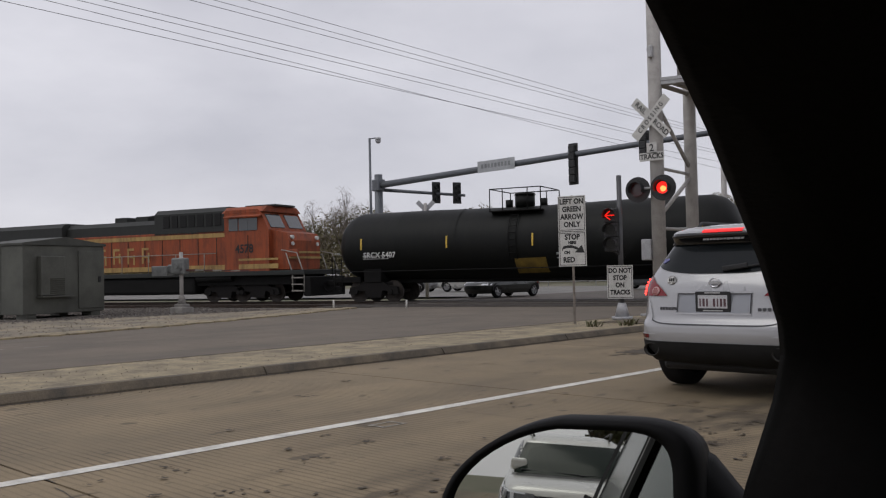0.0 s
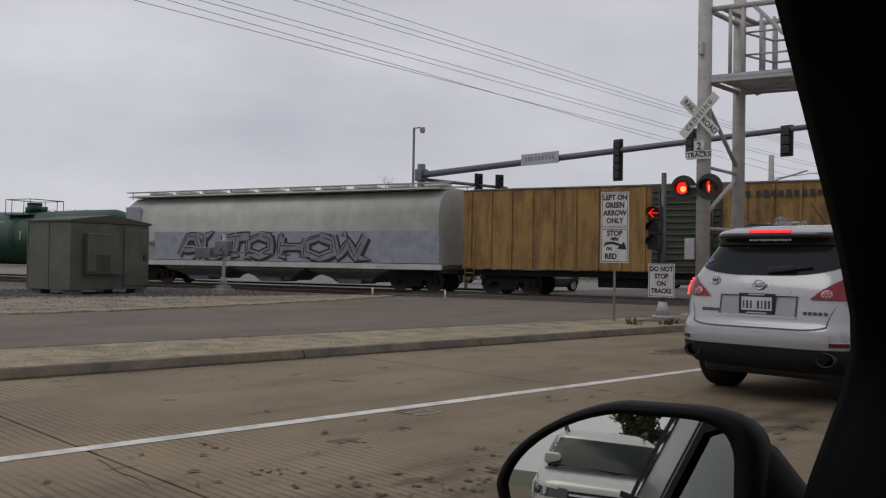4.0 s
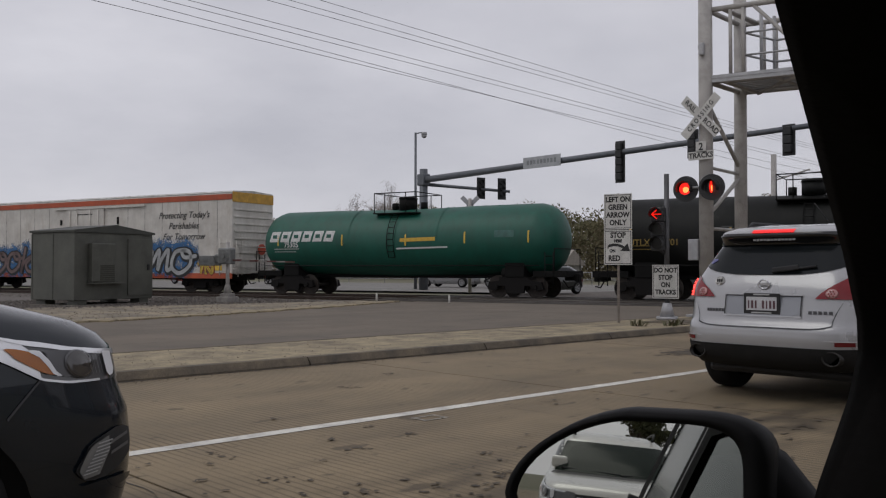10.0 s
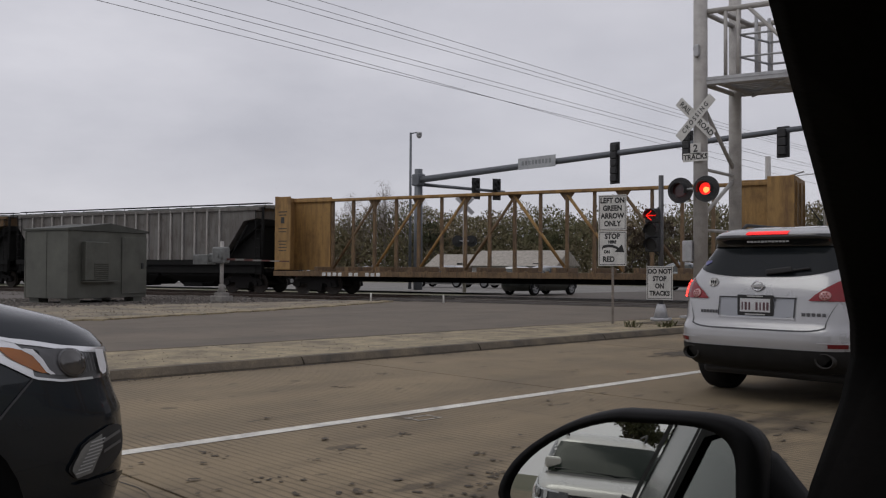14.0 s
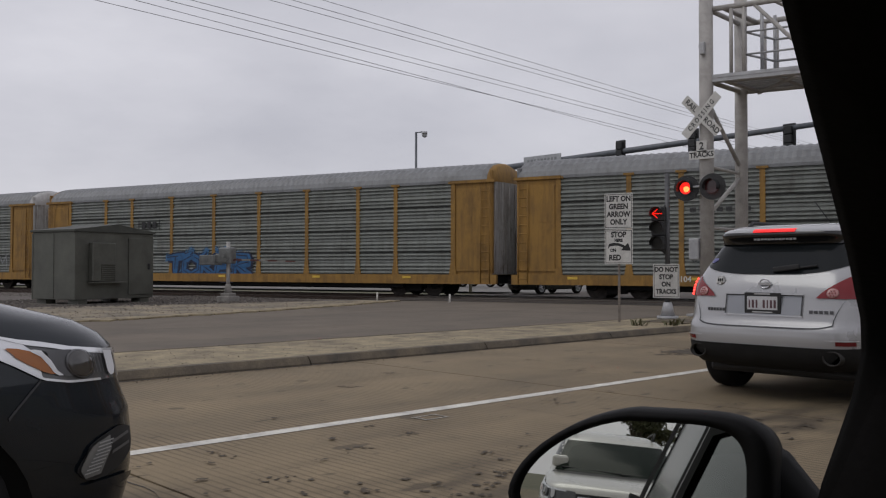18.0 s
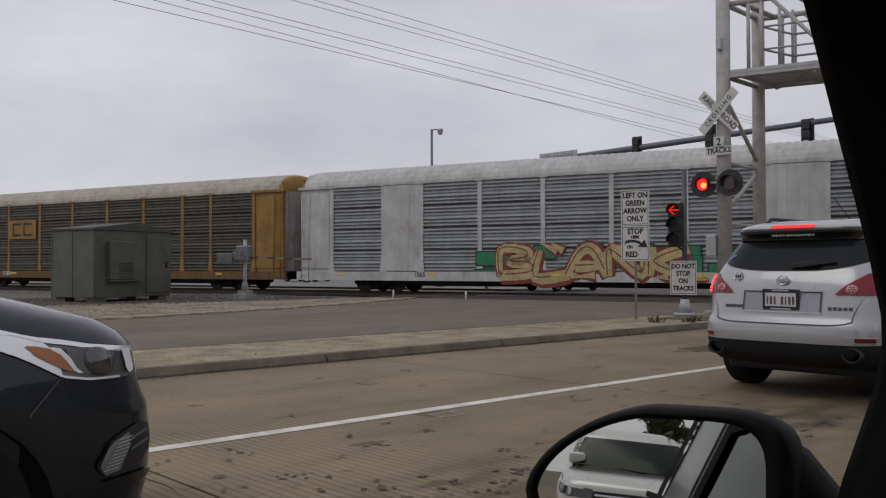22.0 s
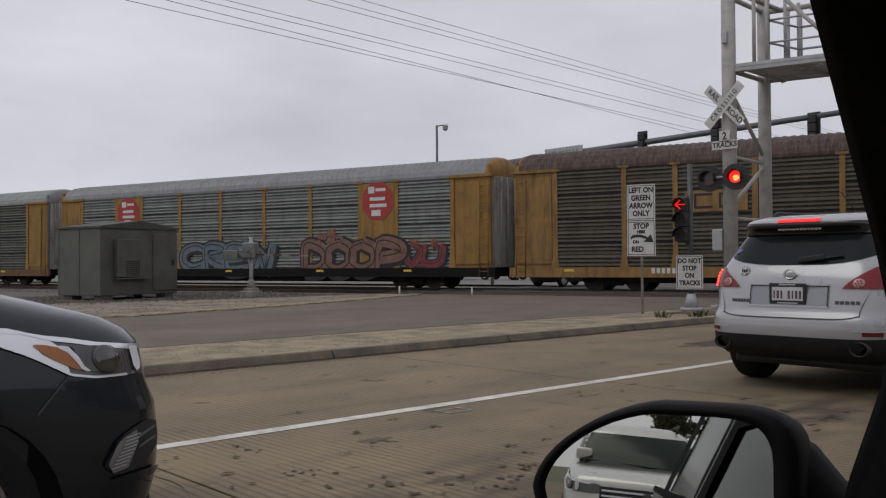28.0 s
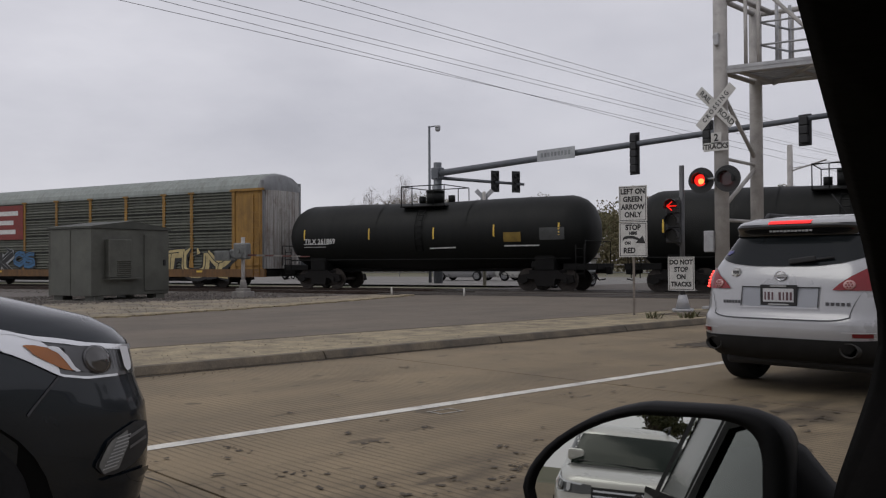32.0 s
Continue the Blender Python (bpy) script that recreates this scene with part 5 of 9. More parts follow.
def autorack(L, panel, post, roof, sill, end, label, number=None, logo=None, tags=(), roof_end=None, white=False, solid_bays=()):
    """A covered auto rack: corrugated side panels between posts, arched roof, end doors and ladders."""
    car = thing("auto_rack_car", label, "rail car")
    H, y0, zt, zb = L / 2, -1.5, 4.85, .95
    # nine bays: the second from each end is short
    px = [-12.27, -9.36, -7.33, -4.4, -1.47, 1.47, 4.4, 7.33, 9.36, 12.27]
    # far side and inner walls close the box
    bm = bmn()
    box(bm, (0, 1.42, (zt + zb) / 2), (L - .6, .06, zt - zb))
    part("far_side", bm, panel, car)
    # posts
    bm = bmn()
    prism(bm, [(-.1, zb - .1), (.1, zb - .1), (.1, zt + .06), (-.1, zt + .06)], y0 - .06, y0 + .06, "y")
    prism(bm, [(-.2, zb - .15), (.2, zb - .15), (.09, zb + .6), (-.09, zb + .6)], y0 - .075, y0 - .06, "y")
    box(bm, (0, y0 - .03, zt + .02), (.42, .12, .09))
    pm = mesh_of(bm, post)
    # corrugated panels, in four stacked strips: three deep ribs, a flat, two ribs
    rows = 4
    ph = (zt - zb) / rows
    strips = {}
    for i, (xa, xb) in enumerate(zip(px, px[1:])):
        w = round(xb - xa, 2)
        if i in solid_bays:
            bm = bmn()
            box(bm, ((xa + xb) / 2, y0 - .045, (zt + zb) / 2), (w - .16, .05, zt - zb - .06), bevel=.01)
            sb = part("solid_panel", bm, end, car)
            for dx in (-.16, .2):
                bm = bmn()
                box(bm, ((xa + xb) / 2 + dx * w, y0 - .073, (zt + zb) / 2), (.025, .012, zt - zb - .1))
                part("panel_seam", bm, end, sb)
            continue
        if w not in strips:
            bm = bmn()
            pts, z, u = [(.012, .0)], .03, ph / 13
            for k in range(6):
                d = .06 if k != 3 else .012
                pts += [(.012, z), (-d, z + u * .3), (-d * .9, z + u * .7), (.012, z + u * 1.75)]
                z += u * 2.05
            pts.append((.012, ph))
            skin(bm, [[(x, y, q) for y, q in pts] for x in (.05, w - .05)], closed=False, smooth=False)
            strips[w] = mesh_of(bm, panel)
        for k in range(rows):
            part("side_panel", strips[w], panel, car, at=pose(xa, y0, zb + k * ph))
        for k in range(1, rows):
            bm = bmn()
            box(bm, ((xa + xb) / 2, y0 - .02, zb + k * ph), (w - .2, .05, .03))
            part("strip_joint", bm, plain("rack_gap", (.012, .012, .012), .8), car)
    for x in px:
        part("post", pm, post, car, at=pose(x, 0, 0))
    # roof: ribbed arch
    bm = bmn()
    arch = [(-1.56, zt + .0), (-1.56, zt + .12), (-1.5, zt + .3), (-1.3, zt + .55), (-.95, zt + .75), (-.45, zt + .86), (0, zt + .9)]
    arch = arch + [(-y, z) for y, z in arch[-2::-1]]
    rings, nrib = [], int(L / .16)
    for i in range(nrib + 1):
        x = -H + .5 + i * (L - 1.0) / nrib
        lift = .045 if i % 2 else 0.0
        rings.append([(x, y, z + lift * min(1, max(0, (z - zt - .1) * 4))) for y, z in arch])
    skin(bm, rings, closed=False, smooth=False)
    part("roof", bm, roof, car)
    # end bays, doors and end arches
    E = H - .27
    for s in (-1, 1):
        bm = bmn()
        x1, w1 = s * (E + 12.29) / 2, E - 12.29
        box(bm, (x1, y0 + .02, (zt + zb) / 2 - .02), (w1, .05, zt - zb + .1))
        box(bm, (x1, y0 - .02, zb + .2), (w1, .06, .12))
        box(bm, (x1 - s * .2, y0 - .015, (zt + zb) / 2), (w1 - .7, .04, zt - zb - .5), bevel=.015)
        box(bm, (x1, y0 - .04, zt + .04), (w1 + .25, .14, .12))
        box(bm, (x1 - s * .25, y0 - .04, zb + 1.5), (.5, .02, .12))
        box(bm, (x1 - s * .25, y0 - .04, zb + 2.3), (.42, .02, .3))
        part("end_bay", bm, end, car)
        bm = bmn()
        ladder(bm, s * (E - .3), y0 - .1, .6, zt - .2, .42, 11)
        part("ladder", bm, end, car)
        bm = bmn()
        # curved clamshell doors
        pl = [(s * (E - .12), -1.42), (s * (E + .06), -1.2), (s * (E + .2), -.6), (s * (E + .22), 0), (s * (E + .2), .6), (s * (E + .06), 1.2), (s * (E - .12), 1.42)]
        skin(bm, [[(x, y, z) for x, y in pl] for z in (.95, zt + .02)], closed=False, smooth=False)
        part("end_door", bm, DOORWHITE, car, "whitish rust-streaked end door")
        bm = bmn()
        skin(bm, [[(s * (E - .3), y, z) for y, z in arch], [(s * (E - .12), y * .985, zt + .02 + (z - zt) * .97) for y, z in arch], [(s * (E + .02), y * .93, zt + .02 + (z - zt) * .85) for y, z in arch], [(s * (E + .1), y * .7, zt + .02 + (z - zt) * .4) for y, z in arch], [(s * (E + .12), y * .5, zt + .02) for y, z in arch]], closed=False)
        part("end_hood", bm, roof_end or end, car)
        bm = bmn()
        for y in (-1.25, -.8, -.3, .3, .8, 1.25):
            rod(bm, (s * (E + .24 - .13 * y * y), y, 1.0), (s * (E + .24 - .13 * y * y), y, zt), .03, 6)
        part("door_bar", bm, DOORWHITE, car)
        bm = bmn()
        for y in (-1.42, 1.42):
            box(bm, (s * (E - .06), y, (zt + 1.5) / 2), (.14, .14, zt - .5), bevel=.02)
        part("end_post", bm, roof_end or end, car)
    bm = bmn()
    box(bm, (0, y0 - .02, .74), (L - .1, .14, .4))
    box(bm, (0, -y0, .74), (L - .1, .14, .4))
    part("side_sill", bm, sill, car)
    bm = bmn()
    box(bm, (0, 0, .72), (L - .4, 2.5, .34))
    box(bm, (0, 0, .48), (L - 7, 1.5, .36))
    box(bm, (0, y0 + .25, .5), (L - 9.5, .3, .26))
    part("underframe", bm, BLACKFRAME, car)
    bm = bmn()
    for x in [q + .6 for q in px[::2]]:
        box(bm, (x, y0 - .095, .82), (.42, .008, .1))
    part("reflector", bm, REFLECT, car)
    if number:
        lettering(number, .3, LET_WHITE if not white else LET_BLACK, car, pose(-H + 7.0, y0 - .095, .8, 90), fat=.006)
    else:
        bars(car, [(-H + 6.2 + i * .2, .8, .13, .2) for i in range(8)], y0 - .095, LET_WHITE, 'mark_bars')
    if logo:
        logo(car, y0 - .085)
    for g in tags:
        graffiti(car, *g)
    truck(car, -H + 4.4)
    truck(car, H - 4.4)
    couplers(car, L, .8)
    return car


def reefer(L, body, band, label, number, tags=(), tan=False):
    """A refrigerated box car: panelled sides with posts, plug door, logo, end ladders."""
    car = thing("refrigerated_box_car", label, "rail car")
    H, y0, zt, zb = L / 2, -1.55, 5.02, .95
    bm = bmn()
    box(bm, (0, 0, (zt + zb) / 2), (L, 3.1, zt - zb), bevel=.05)
    part("body", bm, body, car)
    for i in range(int(L / 1.28)):
        x = -H + .55 + i * 1.28
        if -1.6 < x < 3.4:
            continue
        bm = bmn()
        box(bm, (x, y0 - .004, (zt + zb) / 2 - .1), (.024, .012, zt - zb - .4))
        # seam strips take a darkened body colour that paints the seam's shadow
        part("side_seam", bm, mat("seam_shade_tan", (.24, .17, .11), .8, var=.3, scale=4) if tan else mat("seam_shade_pale", (.42, .4, .37), .8, var=.3, scale=4), car)
    bm = bmn()
    box(bm, (0, y0 - .012, zt - .22 if not tan else zt - .12), (L - .02, .03, .27 if not tan else .2))
    part("side_band", bm, band, car, "red-orange band under the roof edge")
    bm = bmn()
    box(bm, (0, y0 - .01, zb - .1), (L, .06, .26))
    box(bm, (0, -y0, zb - .1), (L, .06, .26))
    part("side_sill", bm, band, car)
    bm = bmn()
    prism(bm, [(-1.56, zt), (1.56, zt), (1.5, zt + .08), (0, zt + .16), (-1.5, zt + .08)], -H, H, "x")
    part("roof", bm, mat("roof_pale", (.6, .59, .56), .6, var=.2, scale=2) if not tan else body, car)
    # plug door
    bm = bmn()
    box(bm, (.9, y0 - .035, 2.75), (3.1, .07, 3.55), bevel=.015)
    d = part("plug_door", bm, body, car)
    bm = bmn()
    for x in (-.25, .35, 1.4, 2.05):
        rod(bm, (x, y0 - .12, 1.15), (x, y0 - .12, 4.45), .03, 8)
    for z in (1.35, 2.15, 2.9):
        rod(bm, (-.55, y0 - .11, z), (2.4, y0 - .11, z), .03, 8)
    box(bm, (.9, y0 - .13, 2.05), (.45, .1, .5), bevel=.02)
    part("door_bar", bm, body, d)
    for c_, l_ in (((.9, y0 - .07, 1.02), 6.6), ((2.0, y0 - .07, 4.55 if not tan else 4.72), 7.2)):
        part("door_track", box(bmn(), c_, (l_, .1, .1)), body if not tan else mat("rail_rust", (.16, .07, .04), .8, var=.3, scale=6), car)
    bm = bmn()
    box(bm, (-1.1, y0 - .02, 3.8), (.14, .03, .3))
    box(bm, (3.5, y0 - .02, 3.8), (.14, .03, .4))
    part("door_stop", bm, BLACKFRAME, car)
    # ends
    bm = bmn()
    for i in range(9):
        box(bm, (H + .02, 0, 1.3 + i * .36), (.06, 2.8, .1), bevel=.02)
    ladder(bm, H - .5, y0 - .1, .9, 2.7, .45, 5)
    ladder(bm, -H + .5, y0 - .1, .9, 2.2, .45, 4)
    ladder(bm, H + .15, -1.2, .9, 2.6, .42, 5, "y")
    path_rod(bm, [(H + .35, -1.5, .8), (H + .35, -1.5, 2.3), (H + .35, 1.5, 2.3), (H + .35, 1.5, .8)], .025, 6)
    for y in (-1.5, -.5, .5, 1.5):
        rod(bm, (H, y, 1.2), (H + .35, y, 1.2), .02, 6)
    part("end_ladder", bm, body, car)
    if not tan:
        bm = bmn()
        box(bm, (H + .012, 0, zt - .22), (.03, 3.08, .5))
        part("end_band", bm, mat("end_yellow", (.55, .31, .05), .6, var=.15, scale=4), car)
    bm = bmn()
    rod(bm, (H + .12, .5, 2.2), (H + .17, .5, 2.2), .28, 16)
    part("hand_brake_wheel", bm, LET_RED, car)
    bm = bmn()
    box(bm, (0, 0, .78), (L - .6, 1.0, .3))
    box(bm, (-1.5, -.9, .55), (2.4, .7, .5), bevel=.05)
    rod(bm, (1.2, -.9, .6), (2.6, -.9, .6), .2, 12)
    part("underframe", bm, BLACKFRAME, car)
    # maker's badge and name as plain shapes, slogan in script-like slanted letters
    yl = y0 - .02
    lx = -H + 1.75
    bm = bmn()
    skin(bm, [[(lx - .22 + r * math.cos(t), yl, 3.72 + r * math.sin(t)) for t in [k * math.tau / 24 for k in range(24)]] for r in (.44, .01)])
    box(bm, (lx + .18, yl, 3.72), (.42, .004, .86))
    badge = part("maker_badge", bm, LET_RED, car)
    for k in range(3):
        part("badge_star", box(bmn(), (lx - .22, yl - .005, 3.72), (.06, .003, .5), Matrix.Rotation(k * math.pi / 3, 4, "Y")), LET_WHITE, badge)
    bars(car, [(lx - .95 + i * .215, 2.95, .16, .27) for i in range(10)], yl, LET_RED, "name_bars")
    bars(car, [(lx - .2 + i * .18, 2.55, .12, .18) for i in range(3)], yl, LET_RED if not tan else LET_BLACK, "mark_bars")
    if number:
        lettering(number, .3, LET_RED if not tan else LET_BLACK, car, pose(lx, yl, 2.2, 90), fat=.004)
    else:
        bars(car, [(lx - .3 + i * .2, 2.2, .13, .2) for i in range(4)], yl, LET_BLACK, 'mark_bars')
    sx = H - 3.3
    for text, z in (("Protecting Today's", 3.95), ("Perishables", 3.4), ("For Tomorrow", 2.85)):
        lettering(text, .47, LET_BLACK if not tan else mat("script_brown", (.13, .06, .04), .6), car, pose(sx, yl, z, 90), fat=.004, shear=.32)
    bars(car, [(-1.7, 3.35, .16, .3), (-H + .6, .98 + .25, .5, .26), (H - .9, 1.25, .5, .26)], yl, REFLECT, "placard")
    bars(car, [(.9, 4.2, 1.3, .05), (1.0, 2.0 + 1.4, .7, .04), (1.0, 3.25, .6, .04), (-H + .9, 2.5, .55, .05), (-H + .9, 2.4, .5, .05)], y0 - .076, LET_BLACK, "stencil_bars")
    bars(car, [(-6.2, 1.2, .07, .42), (-3.2, 1.2, .07, .42), (3.9, 1.2, .07, .42), (6.6, 1.2, .07, .42)], yl, REFLECT, "reflector")
    for g in tags:
        graffiti(car, *g)
    truck(car, -H + 2.6)
    truck(car, H - 2.6)
    couplers(car, L)
    return car


def hopper(L, side, rib, label, slope_mat, ribs=17, number=None, smooth=False, tags=(), top=4.42):
    """A covered hopper: side sheets with ribs, sloped end sheets, bins below, running board."""
    car = thing("covered_hopper_car", label, "rail car")
    H, y0, zb = L / 2, -1.55, 1.6
    bm = bmn()
    if smooth:
        prof = [(-1.5, 1.15), (-1.56, 2.2), (-1.56, 3.4), (-1.4, 4.0), (-.8, 4.45), (0, 4.55), (.8, 4.45), (1.4, 4.0), (1.56, 3.4), (1.56, 2.2), (1.5, 1.15)]
        skin(bm, [[(x, y, z) for y, z in prof] for x in (-H + .25, H - .25)], smooth=True)
        part("body", bm, side, car)
        bm = bmn()
        box(bm, (1.1, y0 - .025, 1.95), (L - 2.6, .02, 1.42))
        part("side_stripe", bm, mat("hopper_grey_stripe", (.27, .28, .32), .6, var=.12, scale=2), car)
        bm = bmn()
        box(bm, (-H + .8, y0 - .022, 2.6), (1.1, .02, 2.75))
        part("end_stripe", bm, mat("hopper_grey_stripe", (.27, .28, .32), .6), car)
        bm = bmn()
        box(bm, (0, y0, 1.08), (L - .1, .12, .24))
        box(bm, (0, -y0, 1.08), (L - .1, .12, .24))
        part("side_sill", bm, side, car)
        zb = 1.15
    else:
        # side sheet is cut back at both ends above the slope sheets
        poly = [(-H + 1.75, zb), (H - 2.75, zb), (H - 1.3, 3.5), (H - .5, 3.62), (H - .5, top), (-H + .15, top), (-H + .15, 3.45)]
        prism(bm, poly, y0, -y0, "y")
        part("side_sheet", bm, side, car)
        bm = bmn()
        prism(bm, [(H - 2.7, zb - .05), (H - .5, zb - .05), (H - .5, 3.6), (H - 1.25, 3.45)], y0 + .3, -y0 - .3, "y")
        prism(bm, [(-H + 1.7, zb - .05), (-H + .3, zb - .05), (-H + .3, 3.4)], y0 + .3, -y0 - .3, "y")
        part("end_sheet", bm, slope_mat, car)
        for i in range(ribs):
            x = -H + 1.5 + i * (L - 4.3) / (ribs - 1)
            bm = bmn()
            prism(bm, [(x - .05, zb), (x + .05, zb), (x + .05, top - .04), (x - .05, top - .04)], y0 - .09, y0, "y")
            part("rib", bm, rib, car)
        bm = bmn()
        box(bm, (0, y0 - .03, top - .06), (L - .5, .12, .14))
        part("top_chord", bm, side, car)
        bm = bmn()
        box(bm, (0, y0 - .02, zb - .12), (L - .2, .12, .26))
        part("side_sill", bm, slope_mat, car)
        # end frames with ladders
        for s in (-1, 1):
            bm = bmn()
            for y in (y0 + .05, -y0 - .05):
                rod(bm, (s * (H - .1), y, 1.0), (s * (H - .1), y, top), .05, 6)
                rod(bm, (s * (H - 2.3), y, 1.5), (s * (H - 1.1), y, 3.3), .05, 6)
            part("end_frame", bm, slope_mat, car)
            part("ladder", ladder(bmn(), s * (H - .3), y0 - .05, .7, top, .4, 8), slope_mat, car)
    bm = bmn()
    prism(bm, [(-1.5, top), (1.5, top), (1.1, top + .12), (-1.1, top + .12)], -H + .25, H - .35, "x")
    HATCH = mat("hopper_roof_grey", (.2, .2, .19), .7, var=.25, scale=2)
    for x in [-H + 1.2 + i * (L - 2.4) / 9 for i in range(10)]:
        part("roof_hatch", box(bmn(), (x, 0, top + .16 + (.12 if smooth else 0)), (1.1, .7, .12), bevel=.03), side if smooth else HATCH, car)
    part("roof", bm, mat("hopper_roof_grey", (.2, .2, .19), .7, var=.25, scale=2) if not smooth else side, car)
    bm = bmn()
    zz = top + (.28 if smooth else .22)
    for y in (-1.15, 1.15):
        box(bm, (0, y, zz), (L + .1, .35, .04))
        for i in range(12):
            x = -H + .3 + i * (L - .6) / 11
            rod(bm, (x, y, top - .1), (x, y, zz), .02, 6)
    part("running_board", bm, BLACKFRAME if not smooth else side, car)
    # bins
    BIN = BLACKFRAME if not smooth else mat("bin_grey", (.12, .12, .12), .7)
    n = 3
    for i in range(n):
        cx = (i - (n - 1) / 2) * (L - 6.6) / (n - .2)
        bm = bmn()
        skin(bm, [[(cx + sx * w, y * d, z) for sx, y in ((-1, -1), (1, -1), (1, 1), (-1, 1))] for z, w, d in ((zb - .1, 2.6, 1.45), (.8, 2.0, 1.35), (.5, 1.2, .9), (.32, 1.0, .8))], smooth=False)
        bin_ = part("bin", bm, BIN, car)
        part("outlet_gate", box(bmn(), (cx, -.5, .34), (1.3, 1.3, .18), bevel=.02), BIN, bin_)
    bm = bmn()
    box(bm, (0, 0, 1.0), (L - .4, 1.4, .4))
    if not smooth:
        box(bm, (0, y0 + .1, 1.22), (L - .3, .12, .55))
    for s in (-1, 1):
        box(bm, (s * (H - .9), 0, 1.08), (1.7, 2.6, .16))
        rod(bm, (s * (H - 1.6), .2, 1.5), (s * (H - .9), .2, 1.5), .28, 14)
    part("centre_sill", bm, BIN, car)
    for s in (-1, 1):
        bm = bmn()
        skin(bm, [[(s * (H - 3.0), y, zb - .15) for y in (-1.5, 1.5)], [(s * (H - .35), y, 3.3) for y in (-1.5, 1.5)]], closed=False)
        part("slope_sheet", bm, BIN, car)
    if number:
        lettering(number, .36, LET_BLACK if smooth else LET_WHITE, car, pose(-H + 2.15, y0 - .1, 2.05, 90), fat=.006)
    for g in tags:
        graffiti(car, *g)
    truck(car, -H + 1.75)
    truck(car, H - 1.75)
    couplers(car, L)
    return car


def boxcar(L):
    car = thing("box_car", "rusty mustard box car with a dark green ribbed door", "rail car")
    body = weathered("boxcar_mustard", (.3, .17, .045), (.085, .04, .018), .85)
    H, y0, zt, zb = L / 2, -1.5, 4.35, 1.05
    bm = bmn()
    box(bm, (0, 0, (zt + zb) / 2), (L, 3.0, zt - zb), bevel=.03)
    part("body", bm, body, car)
    for i in range(17):
        x = -H + .4 + i * (L - .8) / 16
        if not .2 < x < 3.0:
            bm = bmn()
            box(bm, (x, y0 - .03, (zt + zb) / 2), (.09, .06, zt - zb - .1))
            part("side_post", bm, body, car)
    green = weathered("boxcar_door_green", (.035, .045, .03), (.05, .03, .018), .7)
    bm = bmn()
    box(bm, (1.6, y0 - .05, (zt + zb) / 2), (2.6, .08, zt - zb - .15), bevel=.02)
    door = part("door", bm, green, car, "dark green ribbed sliding door")
    for i in range(13):
        bm = bmn()
        rod(bm, (.35, y0 - .1, zb + .25 + i * .235), (2.85, y0 - .1, zb + .25 + i * .235), .05, 8)
        part("door_rib", bm, green, door)
    for x in (.6, 2.6):
        part("door_bar", rod(bmn(), (x, y0 - .17, zb + .1), (x, y0 - .17, zt - .1), .03, 8), green, door)
    for i in range(15):
        bars(car, [(3.3 + i * .26 + (.1 if i > 2 else 0), 3.95, .17, .2 + .06 * (i % 3 == 1))], y0 - .075, LET_BLACK, "name_bar")
    graffiti(car, "REKO", 3.2, 1.15, 2.6, 1.5, y0 - .08, S_SILVER, S_MAUVE, S_SILVER, 61, .0)
    for z, w in ((2.9, .8), (2.75, .6), (2.6, .7)):
        bars(car, [(5.2, z, w, .06)], y0 - .075, LET_WHITE, "stencil_bar")
    bm = bmn()
    prism(bm, [(-1.55, zt), (1.55, zt), (0, zt + .2)], -H, H, "x")
    part("roof", bm, mat("boxcar_roof", (.06, .05, .04), .8, var=.3, scale=3), car)
    for i in range(8):
        part("end_rib", box(bmn(), (H + .03, 0, 1.4 + i * .38), (.08, 2.7, .14), bevel=.03), body, car)
    part("ladder", ladder(bmn(), H - .4, y0 - .1, .7, zt, .42, 8), body, car)
    part("ladder", ladder(bmn(), -H + .4, y0 - .1, .7, 2.4, .42, 5), body, car)
    bm = bmn()
    box(bm, (0, 0, .9), (L - .3, 2.6, .24))
    box(bm, (-1.0, -.8, .6), (2.0, .6, .4), bevel=.04)
    part("underframe", bm, BLACKFRAME, car)
    truck(car, -H + 2)
    truck(car, H - 2)
    couplers(car, L)
    return car


